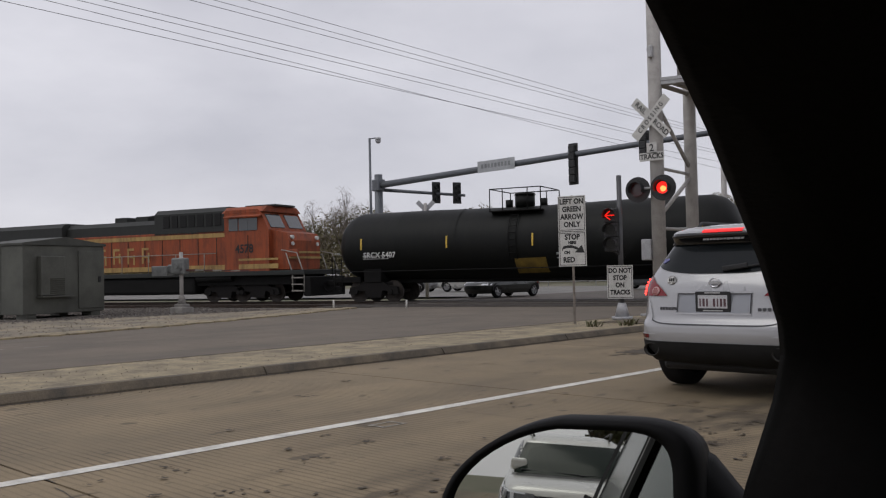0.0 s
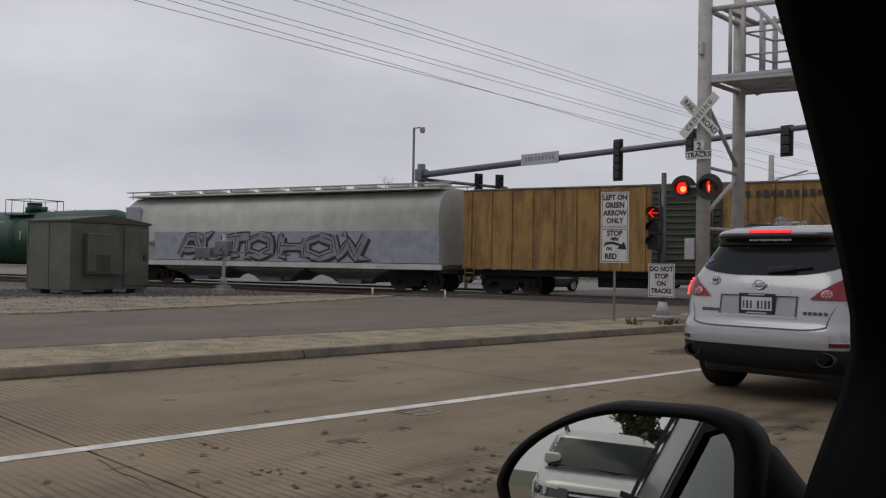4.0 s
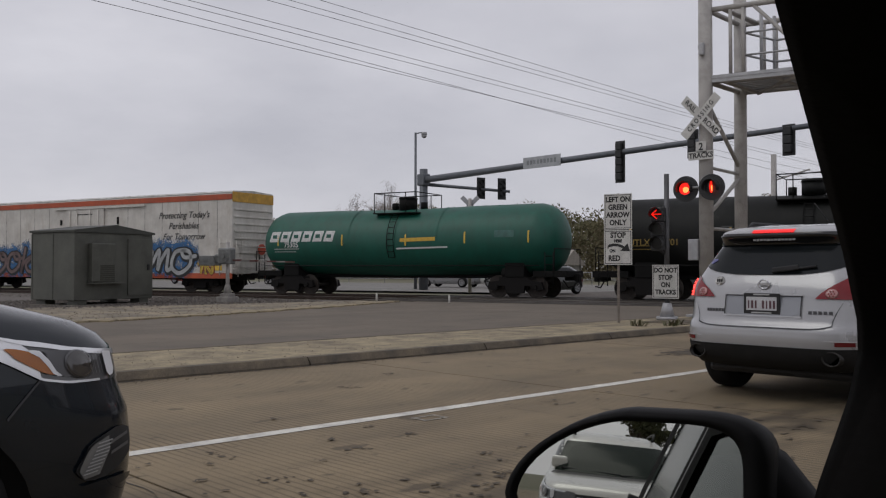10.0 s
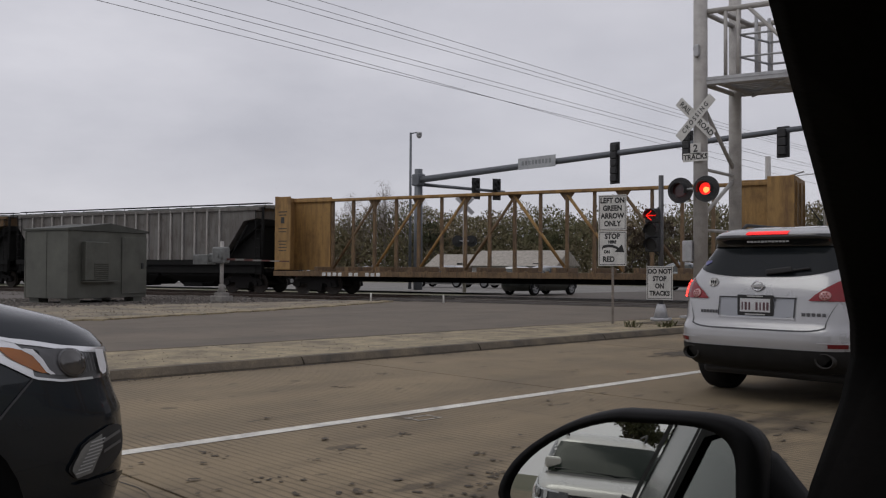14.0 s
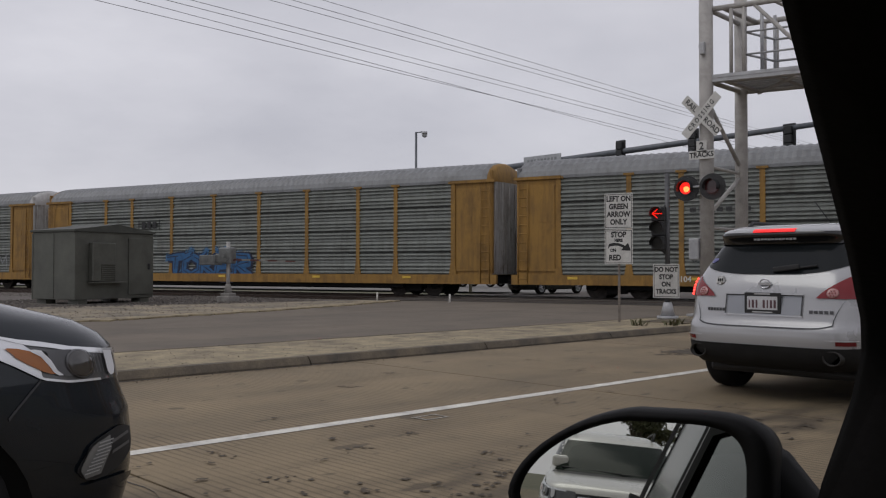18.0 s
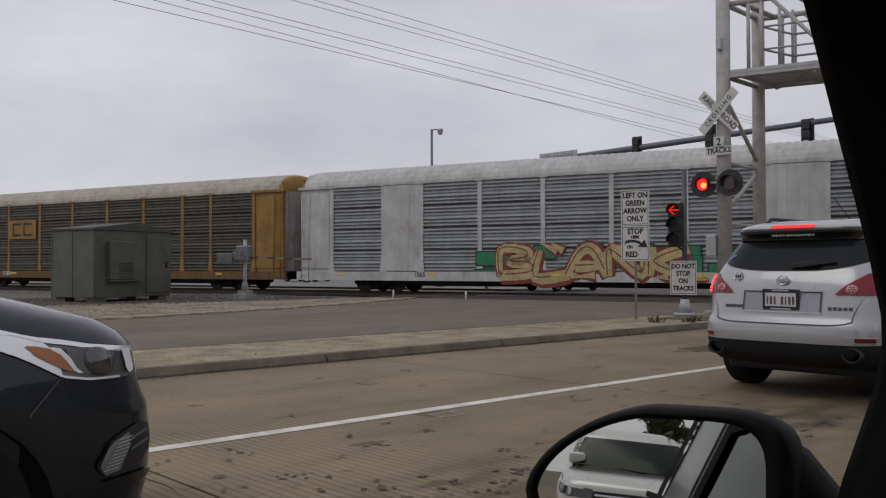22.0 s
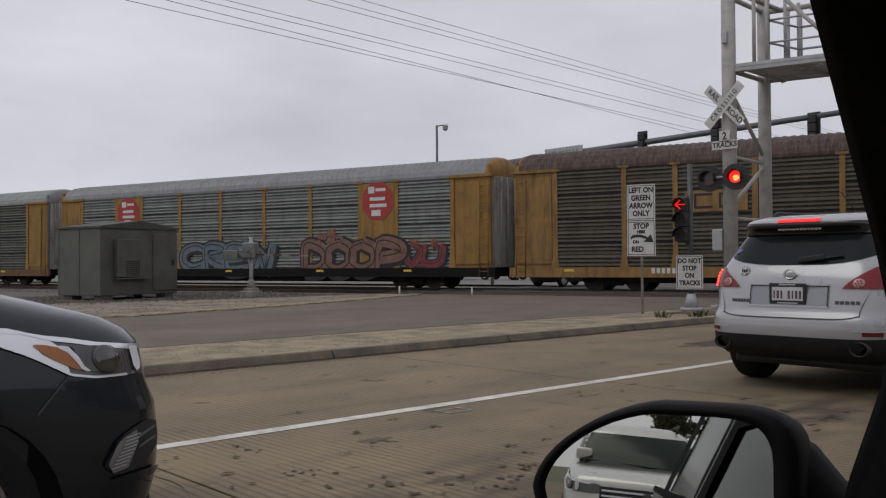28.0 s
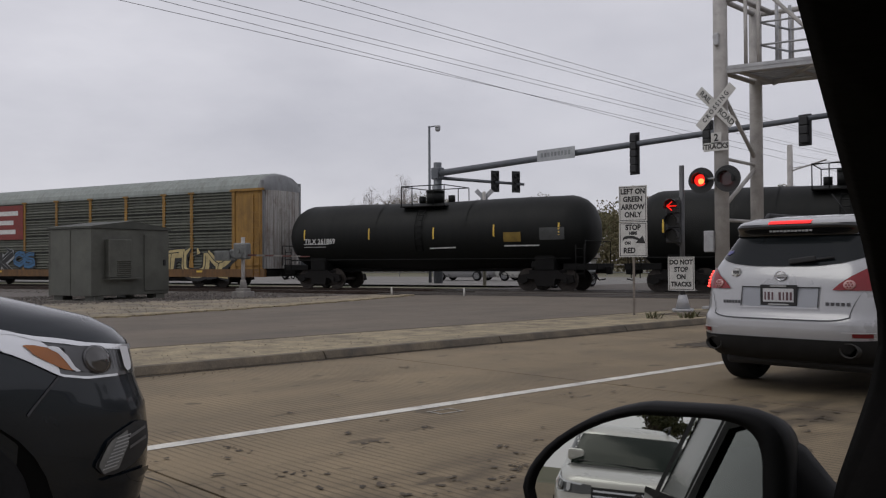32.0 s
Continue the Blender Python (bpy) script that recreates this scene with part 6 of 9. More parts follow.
def centerbeam(L):
    car = thing("centerbeam_flat_car", "empty rusty yellow centre-beam lumber car", "rail car")
    yel = weathered("lumber_yellow", (.34, .2, .066), (.1, .05, .024), .7)
    rust = weathered("lumber_rusty", (.17, .105, .05), (.045, .028, .018), .85, streak=(1.2, 1.2, .3))
    H, zd, zt = L / 2, 1.12, 4.45
    bm = bmn()
    box(bm, (0, 0, zd - .12), (L, 2.8, .14), bevel=.02)
    part("deck", bm, rust, car)
    for y in (-1.4, 1.4):
        bm = bmn()
        box(bm, (0, y, zd - .16), (L, .1, .24), bevel=.01)
        part("side_sill", bm, rust, car)
    for i in range(22):
        bm = bmn()
        box(bm, (-H + 1.9 + i * (L - 3.8) / 21, -1.44, zd - .05), (.16, .06, .13), bevel=.01)
        part("strap_winch", bm, rust, car)
    for i in range(12):
        bm = bmn()
        box(bm, (-H + 2.4 + i * (L - 4.8) / 11, 0, zd + .06), (.22, 2.5, .22), bevel=.02)
        part("load_riser", bm, rust, car)
    bm = bmn()
    box(bm, (0, 0, .8), (L - 6, .5, .4))
    for i in range(16):
        box(bm, (-H + 2 + i * (L - 4) / 15, 0, zd - .26), (.14, 2.6, .2))
    part("underframe", bm, BLACKFRAME, car)
    for s in (-1, 1):
        bm = bmn()
        box(bm, (s * (H - .1), 0, (zt + zd) / 2 + .1), (.16, 2.8, zt - zd + .2), bevel=.02)
        for y in (-1.0, 0, 1.0):
            box(bm, (s * (H - .02), y, (zt + zd) / 2), (.1, .12, zt - zd))
        bk = part("bulkhead", bm, yel, car)
        bm = bmn()
        box(bm, (s * (H - .5), -1.36, (zt + zd) / 2 + .1), (.9, .06, zt - zd + .16), bevel=.02)
        part("bulkhead_wing", bm, yel, bk)
        bm = bmn()
        box(bm, (s * (H - 1.2), -.02, (zt + zd) / 2 + .1), (2.3, .14, zt - zd + .18))
        part("beam_web", bm, yel, bk)
    bm = bmn()
    box(bm, (0, 0, zt + .04), (L - .3, .36, .13), bevel=.02)
    part("top_chord", bm, yel, car)
    # sixteen slim posts; the braces lean inwards from both ends
    n, d = 16, 1.2
    for i in range(n):
        x = -9.35 + i * d
        bm = bmn()
        prism(bm, [(-.075, zd), (.075, zd), (.06, zt), (-.06, zt)], -.06, .06, "y")
        part("beam_post", bm, rust, car, at=pose(x, 0, 0))
        if i % 2 == 0 and i < n - 2:
            lo, hi = (x, x + 2 * d) if i < 7 else (x + 2 * d, x)
            part("beam_brace", rod(bmn(), (lo, 0, zd + .05), (hi, 0, zt - .1), .07, 6), yel if i % 3 else rust, car)
            bm = bmn()
            prism(bm, [(-.35, zt), (.35, zt), (.08, zt - .35), (-.08, zt - .35)], -.03, .03, "y")
            part("gusset", bm, rust, car, at=pose(hi, 0, 0))
    for z, w, h in ((3.9, .5, .05), (3.75, .45, .05), (3.5, .2, .3), (3.1, .5, .04), (2.95, .45, .04), (2.5, .5, .04), (2.35, .4, .04), (2.2, .5, .04), (2.05, .45, .04)):
        bars(car, [(-H + .5, z, w, h)], -1.4, LET_BLACK, "stencil_bar")
    for i in range(11):
        if i not in (4, 7):
            bars(car, [(-H + 3 + i * .3, zd - .18, .2, .16)], -1.455, LET_WHITE, "mark_bar")
    truck(car, -H + 2.2)
    truck(car, H - 2.2)
    couplers(car, L)
    return car


def locomotive(L, s, label, number=None):
    """A six-axle road engine; its cab is at the end s."""
    car = thing("locomotive", label, "locomotive")
    orange = weathered("engine_orange", (0.3, 0.06, 0.015), (0.06, 0.018, 0.01), .7)
    green = weathered("engine_dark_green", (0.0150, 0.0170, 0.0150), (0.0060, 0.0060, 0.0055), .5)
    yel = weathered("engine_yellow", (.42, .27, .09), (.1, .05, .02), .6)
    H, y0 = L / 2, -1.5
    hood = (-H * s * .94, (H - 5.0) * s)
    bm = bmn()
    xa, xb = min(hood), max(hood)
    box(bm, ((xa + xb) / 2, 0, 2.55), (xb - xa, 2.5, 1.9), bevel=.03)
    part("hood", bm, orange, car)
    # dark roof in three heights: tall air intake, low engine hood, broad radiator
    x0_, x1_, x2_ = s * (H - 5.0), s * (H - 9.6), s * (H - 16.0)
    for nm, p_, q_, w_, z_ in (("intake_hood", x0_, x1_, 2.5, 4.66), ("engine_hood", x1_, x2_, 2.3, 4.2), ("radiator_hood", x2_, -s * (H - .8), 2.9, 4.3)):
        bm = bmn()
        prism(bm, [(-w_ / 2, 3.4), (w_ / 2, 3.4), (w_ / 2, z_ - .22), (w_ / 2 - .25, z_), (-w_ / 2 + .25, z_), (-w_ / 2, z_ - .22)], min(p_, q_), max(p_, q_), "x")
        part(nm, bm, green, car)
    for x in (-.6, .9):
        bm = bmn()
        box(bm, (x - s * 1.2, 0, 4.3), (.9, .8, .4), bevel=.05)
        part("exhaust_stack", bm, green, car)
    bm = bmn()
    rod(bm, (s * (H - 10.6), -.3, 4.2), (s * (H - 10.6), -.3, 4.45), .03, 6)
    rod(bm, (s * (H - 10.3), -.3, 4.45), (s * (H - 11.0), -.3, 4.45), .09, 10, r2=.05)
    part("air_horn", bm, green, car)
    for i in range(7):
        bm = bmn()
        box(bm, (s * (H - 5.5 - i * .55), y0 + .235, 4.05), (.4, .03, .6), bevel=.01)
        part("intake_grille", bm, plain("grille_black", (.006, .006, .006), .8), car)
    for z, h_ in ((3.28, .2), (1.72, .24)):
        bm = bmn()
        box(bm, ((xa + xb) / 2, y0 + .24, z), (xb - xa, .03, h_))
        part("stripe", bm, yel, car)
    for i in range(14):
        x = xa + .6 + i * (xb - xa - 1.2) / 13
        bm = bmn()
        box(bm, (x, y0 + .245, 2.5), (.03, .03, 1.3))
        part("hood_door_seam", bm, green, car)
    for i in range(4):
        for dx, dz, w_, h_ in ((-.2, 0, .12, .8), (.0, .34, .4, .12), (.06, -.02 * i, .3, .12), (.2, -.2 + .1 * (i % 2), .12, .5)):
            bars(car, [(s * (H - 13.2) + i * 1.0 + dx, 2.42 + dz, w_, h_)], y0 + .225, yel, "name_bar")
    # cab and nose
    cx = s * (H - 3.4)
    xr, xf = cx - s * 1.5, cx + s * .5
    bm = bmn()
    prism(bm, [(xr, 1.5), (xr, 4.3), (xr + s * .1, 4.42), (xf, 4.42), (xf + s * .15, 4.3), (xf + s * .62, 3.45), (xf + s * .62, 1.5)], -1.5, 1.5, "y")
    cab = part("cab", bm, orange, car)
    bm = bmn()
    prism(bm, [(-1.52, 4.3), (1.52, 4.3), (1.15, 4.58), (-1.15, 4.58)], min(xr - s * .12, xf + s * .3), max(xr - s * .12, xf + s * .3), "x")
    part("cab_roof", bm, orange, cab)
    bm = bmn()
    box(bm, (cx + s * .1, 0, 4.62), (1.8, 1.6, .1), bevel=.03)
    part("roof_unit", bm, green, cab)
    CABGLASS = plain("cab_glass", (.03, .035, .04), .08, coat=1.0)
    for dx in (-.95, -.35, .2):
        bm = bmn()
        box(bm, (cx + s * dx, y0 - .01, 3.72), (.54, .03, .6), bevel=.01)
        part("cab_window", bm, CABGLASS, cab)
    bm = bmn()
    box(bm, (cx - s * .3, y0 - .12, 4.1), (2.1, .3, .06), Matrix.Rotation(.35, 4, "X"))
    part("sun_visor", bm, orange, cab)
    for y in (-.72, .72):
        bm = bmn()
        a_, b_ = Vector((xf + s * .22, y, 4.2)), Vector((xf + s * .6, y, 3.52))
        box(bm, (a_ + b_) / 2, (.05, 1.1, .74), Matrix.Rotation(-s * .51, 4, "Y"), .02)
        part("windscreen", bm, CABGLASS, cab)
    for dx, w_ in ((-.1, 1.4),):
        bm = bmn()
        box(bm, (cx + s * dx, y0 - .012, 2.4), (.025, .02, 1.6))
        part("door_seam", bm, green, cab)
    # nose
    bm = bmn()
    xn = s * H
    prism(bm, [(xf + s * .5, 1.55), (xn - s * 1.35, 1.55), (xn - s * 1.3, 2.9), (xn - s * 1.45, 3.25), (xf + s * .5, 3.45)], -1.25, 1.25, "y")
    nose = part("nose", bm, orange, car)
    for z in (2.35, 2.1):
        bm = bmn()
        box(bm, (s * (H - 1.3), 0, z), (.03, 2.52, .1))
        part("nose_stripe", bm, yel, nose)
    for z, h_ in ((2.05, .1), (1.72, .22)):
        bm = bmn()
        box(bm, (s * (H - 2.9), y0 - .012, z), (2.3, .02, h_))
        part("cab_stripe", bm, yel, cab)
    bm = bmn()
    box(bm, (s * (H - 1.0), y0 + .2, 2.3), (.5, .1, .35), bevel=.03)
    part("step_light_box", bm, orange, nose)
    for y in (-1.0, 1.0):
        for z in (2.75, 3.05):
            bm = bmn()
            rod(bm, (s * (H - 1.4), y, z), (s * (H - 1.24), y, z), .09, 12)
            part("headlight", bm, LET_WHITE, nose)
    if number:
        lettering(number, .56, S_BLACK, cab, pose(cx - s * .3, y0 - .03, 2.55, 90), fat=.012, wide=.95)
    bm = bmn()
    box(bm, (0, 0, 1.4), (L - .6, 3.0, .22), bevel=.02)
    part("walkway", bm, green, car)
    bm = bmn()
    for k in range(2):
        e = (1 if k else -1)
        for y in (-1.45, 1.45):
            path_rod(bm, [(e * (H - .35), y, .5), (e * (H - .35), y, 1.3), (e * (H - .75), y, 2.3), (e * (H - 1.6), y, 2.45)], .028, 6)
            path_rod(bm, [(e * (H - 1.0), y, .5), (e * (H - 1.0), y, 1.4), (e * (H - 1.35), y, 2.3)], .028, 6)
            for z in (.55, .85, 1.15):
                box(bm, (e * (H - .67), y, z), (.62, .24, .05))
    for i in range(9):
        rod(bm, (xa + .6 + i * (xb - xa) / 9, -1.45, 1.5), (xa + .6 + i * (xb - xa) / 9, -1.45, 2.4), .02, 6)
    rod(bm, (xa + .5, -1.45, 2.4), (xb - .5, -1.45, 2.4), .02, 6)
    part("handrail", bm, spray("rail_grey", (.3, .28, .25)), car)
    bm = bmn()
    box(bm, (0, 0, .85), (8.2, 2.8, .85), bevel=.15)
    box(bm, (0, 0, 1.1), (L - 2, 2.4, .5))
    for e in (-1, 1):
        rod(bm, (e * 4.2, -1.3, 1.2), (e * 6.4, -1.3, 1.2), .16, 10)
        box(bm, (e * (H - .2), 0, .75), (.4, 2.9, .9), bevel=.05)
    part("fuel_tank", bm, BLACKFRAME, car)
    for e in (-1, 1):
        t = part("truck", SIDEFRAME, STEELDARK, car, at=pose(e * (H - 4.3) - 1.0, 0, .04))
        t2 = part("truck", SIDEFRAME, STEELDARK, car, at=pose(e * (H - 4.3) + 1.0, 0, .04))
        for a in (-.9, .9):
            part("wheelset", WHEELSET, STEELDARK, t, at=pose(a, 0, .46))
        part("wheelset", WHEELSET, STEELDARK, t2, at=pose(.9, 0, .46))
    couplers(car, L)
    return car


# paints of the train
TANKBLACK = weathered("tank_black", (0.0042, 0.005, 0.0043), (0.011, 0.0105, 0.009), .45, rough=.55)
TANKBLACK.node_tree.nodes["Principled BSDF"].inputs["Specular IOR Level"].default_value = .22
TANKGREEN = weathered("tank_dark_green", (0.0045, 0.05, 0.024), (0.012, 0.024, 0.015), .5, rough=.5)
TANKTEAL = weathered("tank_teal_green", (0.004, 0.09, 0.06), (0.0105, 0.047, 0.033), .4, rough=.5)
RACKGALV = weathered("rack_galvanised", (0.18, 0.193, 0.178), (0.07, 0.065, 0.052), .5, rough=.5, metal=.2)
RACKGREEN = weathered("rack_greenish_zinc", (0.075, 0.08, 0.06), (0.028, 0.024, 0.017), .6, rough=.5, metal=.15)
RACKDARK = weathered("rack_grimy_zinc", (0.078, 0.067, 0.048), (0.03, 0.022, 0.015), .6, rough=.65, metal=.1)
RACKYELLOW = weathered("rack_yellow", (0.3021, 0.1643, 0.0329), (0.1009, 0.0535, 0.0194), .6)
RACKOCHRE = weathered("rack_ochre", (0.2842, 0.1563, 0.0426), (0.0892, 0.0480, 0.0206), .7)
SILLRUST = weathered("sill_rusty_ochre", (.15, .075, .022), (.045, .022, .011), .75)
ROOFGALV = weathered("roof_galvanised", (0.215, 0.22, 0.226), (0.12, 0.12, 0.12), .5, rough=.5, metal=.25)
ROOFDULL = weathered("roof_dull_zinc", (0.185, 0.185, 0.18), (0.105, 0.1, 0.092), .6, rough=.5, metal=.25)
ROOFCREAM = weathered("roof_cream", (0.413, 0.383, 0.315), (0.210, 0.188, 0.150), .6)
ROOFRUST = weathered("roof_rust", (.045, .018, .012), (.26, .22, .19), .3, streak=(2.5, .6, .3), scale=5)
ROOFGREEN = weathered("roof_pale_green", (0.260, 0.286, 0.267), (0.163, 0.169, 0.156), .5)
RACKWHITE = weathered("rack_white", (0.496, 0.488, 0.480), (0.288, 0.272, 0.248), .55)
REEFERWHITE = weathered("reefer_white", (0.6, 0.575, 0.53), (0.4, 0.36, 0.3), .4)
REEFERTAN = weathered("reefer_tan", (0.48, 0.35, 0.22), (0.27, 0.17, 0.1), .5)
BANDRED = weathered("band_red_orange", (0.442, 0.085, 0.034), (0.212, 0.068, 0.034), .4)
BANDTAN = weathered("band_faded_salmon", (.5, .23, .13), (.28, .14, .08), .5)


def plate_logo(color, rows, at_x, z, w, h, ink, octagon=False):
    """A painted name panel: a plain plate with rows of bars."""
    def draw(car, y):
        bm = bmn()
        cx = at_x
        if octagon:
            n = 8
            ring = [(cx + w / 2 * math.cos(math.pi / 8 + k * math.pi / 4) * 1.08, z + h / 2 * math.sin(math.pi / 8 + k * math.pi / 4) * 1.08) for k in range(n)]
            prism(bm, ring, y - .006, y, "y")
        else:
            box(bm, (cx, y, z), (w, .012, h))
        part("name_plate", bm, color, car)
        bars(car, [(cx + dx * w, z + dz * h, bw * w, bh * h) for dx, dz, bw, bh in rows], y - .009, ink, "name_bars")
    return draw


THREE = [(-.03, .27, .7, .13), (-.12, .0, .55, .13), (-.08, -.27, .62, .13)]
OCT = [(-.2, .3, .2, .18), (.1, .3, .32, .08), (.0, .06, .5, .09), (.02, -.12, .55, .09), (-.05, -.32, .3, .16)]


def word_logo(n, ink, at_x, z, w, h, frame_col=None):
    """A short painted name as plain bars, within thin brackets."""
    def draw(car, y):
        cx = at_x
        rows = [(cx - w / 2 + (i + .5) * w / n, z, w / n * .7, h) for i in range(n)]
        rows += [(cx - w / 2 - .15, z, .06, h * 1.5), (cx + w / 2 + .15, z, .06, h * 1.5)] if frame_col else []
        bars(car, rows, y - .006, ink, "name_bars")
    return draw


def letters_plate(plate, ink, at_x, z, w, h):
    def draw(car, y):
        cx = at_x
        bm = bmn()
        box(bm, (cx, y, z), (w, .012, h))
        part("name_plate", bm, plate, car)
        bm = bmn()
        for k, dx in enumerate((-.2, .2)):
            box(bm, (cx + dx * w, y - .009, z + h * .3), (w * .3, .003, h * .12))
            box(bm, (cx + dx * w, y - .009, z - h * .3), (w * .3, .003, h * .12))
            box(bm, (cx + dx * w - w * .13, y - .0095, z), (h * .12, .003, h * .6))
        part("name_mark", bm, ink, car)
    return draw


YA, YR = -1.585, -1.575
TRAIN = []   # (thing, left end, right end) in metres along the track at the start


def add(car, left, right):
    TRAIN.append((car, left, right))


add(locomotive(22.0, 1, "dark-roofed orange locomotive leading the train"), -55.5, -33.3)
add(locomotive(22.0, 1, "grimy orange, yellow and dark-green locomotive", "4578"), -32.3, -10.3)
add(tank_car(17.5, TANKBLACK, "SRCX 5407", low=.3, patch=(.7, -40, 1.35, .8, mat("placard_dull_yellow", (.2, .13, .02), .7, var=.2)), marks=[(2.4, -20, 1.1, .1, S_SILVER), (2.4, -27, 1.1, .06, S_SILVER), (7.0, 0, .6, .5, S_SILVER)], label="black tank car with a yellow hazard patch"), -9.1, 8.4)
add(tank_car(17.3, TANKBLACK, "668434", LET_YELLOW, marks=[(-2.2, 10, 1.9, .16, LET_WHITE), (5.6, 4, 1.5, .4, spray("ghost_grey", (.05, .052, .05))), (4.0, -8, .6, .2, spray("ghost_grey", (.05, .052, .05)))], label="black tank car with yellow stencilled numbers"), 9.8, 27.1)
c = tank_car(16.1, TANKGREEN, "71044", LET_WHITE, logo=LET_WHITE, patch=(-2.4, -6, 1.0, .3, LET_YELLOW), dome_mat=TANKGREEN, marks=[(5.6, 2, 1.1, .35, spray("green_dim", (.05, .1, .07))), (-1.4, 35, .8, .06, S_SILVER)], label="dark green tank car with a white name")
graffiti(c, "REV", 2.2, 1.55, 1.9, .8, -1.56, S_BLACK, S_SILVER, None, 2, -.03)
add(c, 28.7, 44.8)
HOPPERPALE = weathered("hopper_pale_grey", (0.455, 0.46, 0.42), (0.32, 0.315, 0.28), .25)
PANELGREY = spray("panel_grey", (.2, .21, .235))
add(hopper(19.7, HOPPERPALE, HOPPERPALE, "pale grey smooth-sided covered hopper with graffiti", HOPPERPALE, number="2045", smooth=True, top=4.5,
           tags=[("AUTO", -5.5, 1.2, 5.9, 1.35, -1.6, PANELGREY, S_BLACK, None, 3, .03), ("HOW", .9, 1.2, 4.8, 1.35, -1.6, PANELGREY, S_BLACK, None, 4, .03)]), 46.1, 65.8)
add(boxcar(15.8), 66.7, 82.5)
add(reefer(23.1, REEFERTAN, BANDTAN, "faded tan refrigerated box car covered in graffiti", None, tan=True,
           tags=[("RUIO", -8.8, .75, 2.6, 1.5, -1.59, spray("lilac", (.22, .2, .27)), spray("violet", (.07, .045, .13)), None, 5, .02), ("BULIN", -6.0, .75, 4.3, 1.5, -1.592, spray("sage", (.2, .25, .22)), spray("deep_green", (.012, .03, .024)), S_SILVER, 6, .02), ("DESCRB", 2.2, .72, 7.6, 1.65, -1.592, S_BLACK, S_WHITE, S_BLACK, 7, .04), ("SY", -1.3, 1.55, 1.5, .6, -1.66, S_BLACK, S_BLACK, None, 8, -.06), ("ET", 8.9, 2.6, 1.2, .9, -1.59, spray("faint_ink", (.12, .1, .08)), spray("faint_ink", (.12, .1, .08)), None, 8, -.05)]), 84.9, 108.0)
add(reefer(23.1, REEFERWHITE, BANDRED, "white refrigerated box car with red band and graffiti", "7058",
           tags=[("KASECURE", -10.3, .8, 8.3, 1.45, -1.59, spray("moss", (.2, .23, .15)), S_BLACK, S_OLIVE, 9, .02), ("WM", -9.6, 2.05, 2.2, .4, -1.588, S_SKY, S_SKY, None, 11, .1), ("MW", -5.0, 2.05, 2.4, .4, -1.588, S_SKY, S_SKY, None, 12, .1), ("TERT", 2.5, .75, 6.0, 1.6, -1.59, spray("stone_olive", (.17, .18, .12)), S_BLACK, S_SKY, 10, .06)]), 111.0, 134.1)
add(reefer(23.3, REEFERWHITE, BANDRED, "white refrigerated box car with blue graffiti", "7083",
           tags=[("sook", -8.4, .78, 5.1, 1.6, -1.59, spray("dull_brown", (.15, .1, .095)), S_BLACK, S_BLUE, 12), ("slomo", 1.15, .76, 7.9, 1.75, -1.59, spray("bright_silver", (.38, .39, .39)), S_BLACK, S_BLUE, 13), ("IN", 9.4, .85, 1.0, .6, -1.59, S_YELLOW, S_RED, None, 14), ("GIVENO", -1.4, 1.15, 1.7, .45, -1.66, spray("bright_orange", (.5, .2, .04)), S_BLACK, None, 15)]), 137.1, 160.4)
add(tank_car(15.6, TANKTEAL, "75305", LET_WHITE, logo=LET_WHITE, dome_mat=BLACKFRAME, marks=[(1.4, 3, 1.8, .16, LET_YELLOW), (1.6, -11, 2.6, .07, LET_WHITE), (5.6, 8, .9, .3, spray("teal_dim", (.05, .13, .11)))], label="teal green tank car with a white name"), 161.9, 177.5)
add(tank_car(15.7, TANKBLACK, "UTLX 680701", mat("stencil_dull_yellow", (.22, .15, .03), .7, var=.2), low=.12, patch=(1.95, -13, .72, .4, LET_YELLOW), marks=[(5.2, -3, 1.1, .55, spray("ghost_grey", (.05, .052, .05))), (5.2, 2, .95, .04, S_SILVER), (5.2, -3, .95, .04, S_SILVER), (5.2, -8, .95, .04, S_SILVER), (-2.8, 12, .4, .06, spray("ghost_grey", (.05, .052, .05)))], label="black tank car with yellow reflector stripes"), 179.3, 195.0)
HOPBROWN = weathered("hopper_brown", (.115, .06, .017), (.038, .022, .01), .8)
HOPRIB = weathered("hopper_rib_yellow", (0.3220, 0.1960, 0.0385), (0.1400, 0.0770, 0.0210), .5)
c = hopper(18.4, HOPBROWN, HOPRIB, "brown covered hopper with yellow ribs and grime", BLACKFRAME, ribs=17, top=4.13, tags=[("GLOT", -3.7, 1.75, 4.9, .8, -1.655, S_BLACK, S_BLACK, None, 21, -.06)])
bars(c, [(-7.2, 2.1, .62, 1.1), (-6.45, 2.1, .62, 1.1), (-5.75, 2.1, .4, 1.1), (-4.5, 1.85, 1.7, .6), (3.9, 1.8, .7, .5), (4.7, 1.95, .8, .95)], -1.552, S_SILVER, "number_patch")
lettering("13747", .4, LET_BLACK, c, pose(-6.5, -1.66, 2.2, 90))
add(c, 196.5, 214.9)
HOPGREY = weathered("hopper_grey", (0.15, 0.142, 0.132), (0.062, 0.046, 0.036), .85)
HOPRIBW = weathered("hopper_rib_pale", (0.34, 0.33, 0.31), (0.16, 0.125, 0.1), .6)
c = hopper(18.5, HOPGREY, HOPRIBW, "weathered grey covered hopper with pale ribs", BLACKFRAME, ribs=18, top=4.15)
lettering("21874", .42, LET_BLACK, c, pose(-6.2, -1.66, 2.05, 90))
add(c, 215.5, 234.0)
add(centerbeam(23.6), 234.5, 258.1)
RACK = 28.8
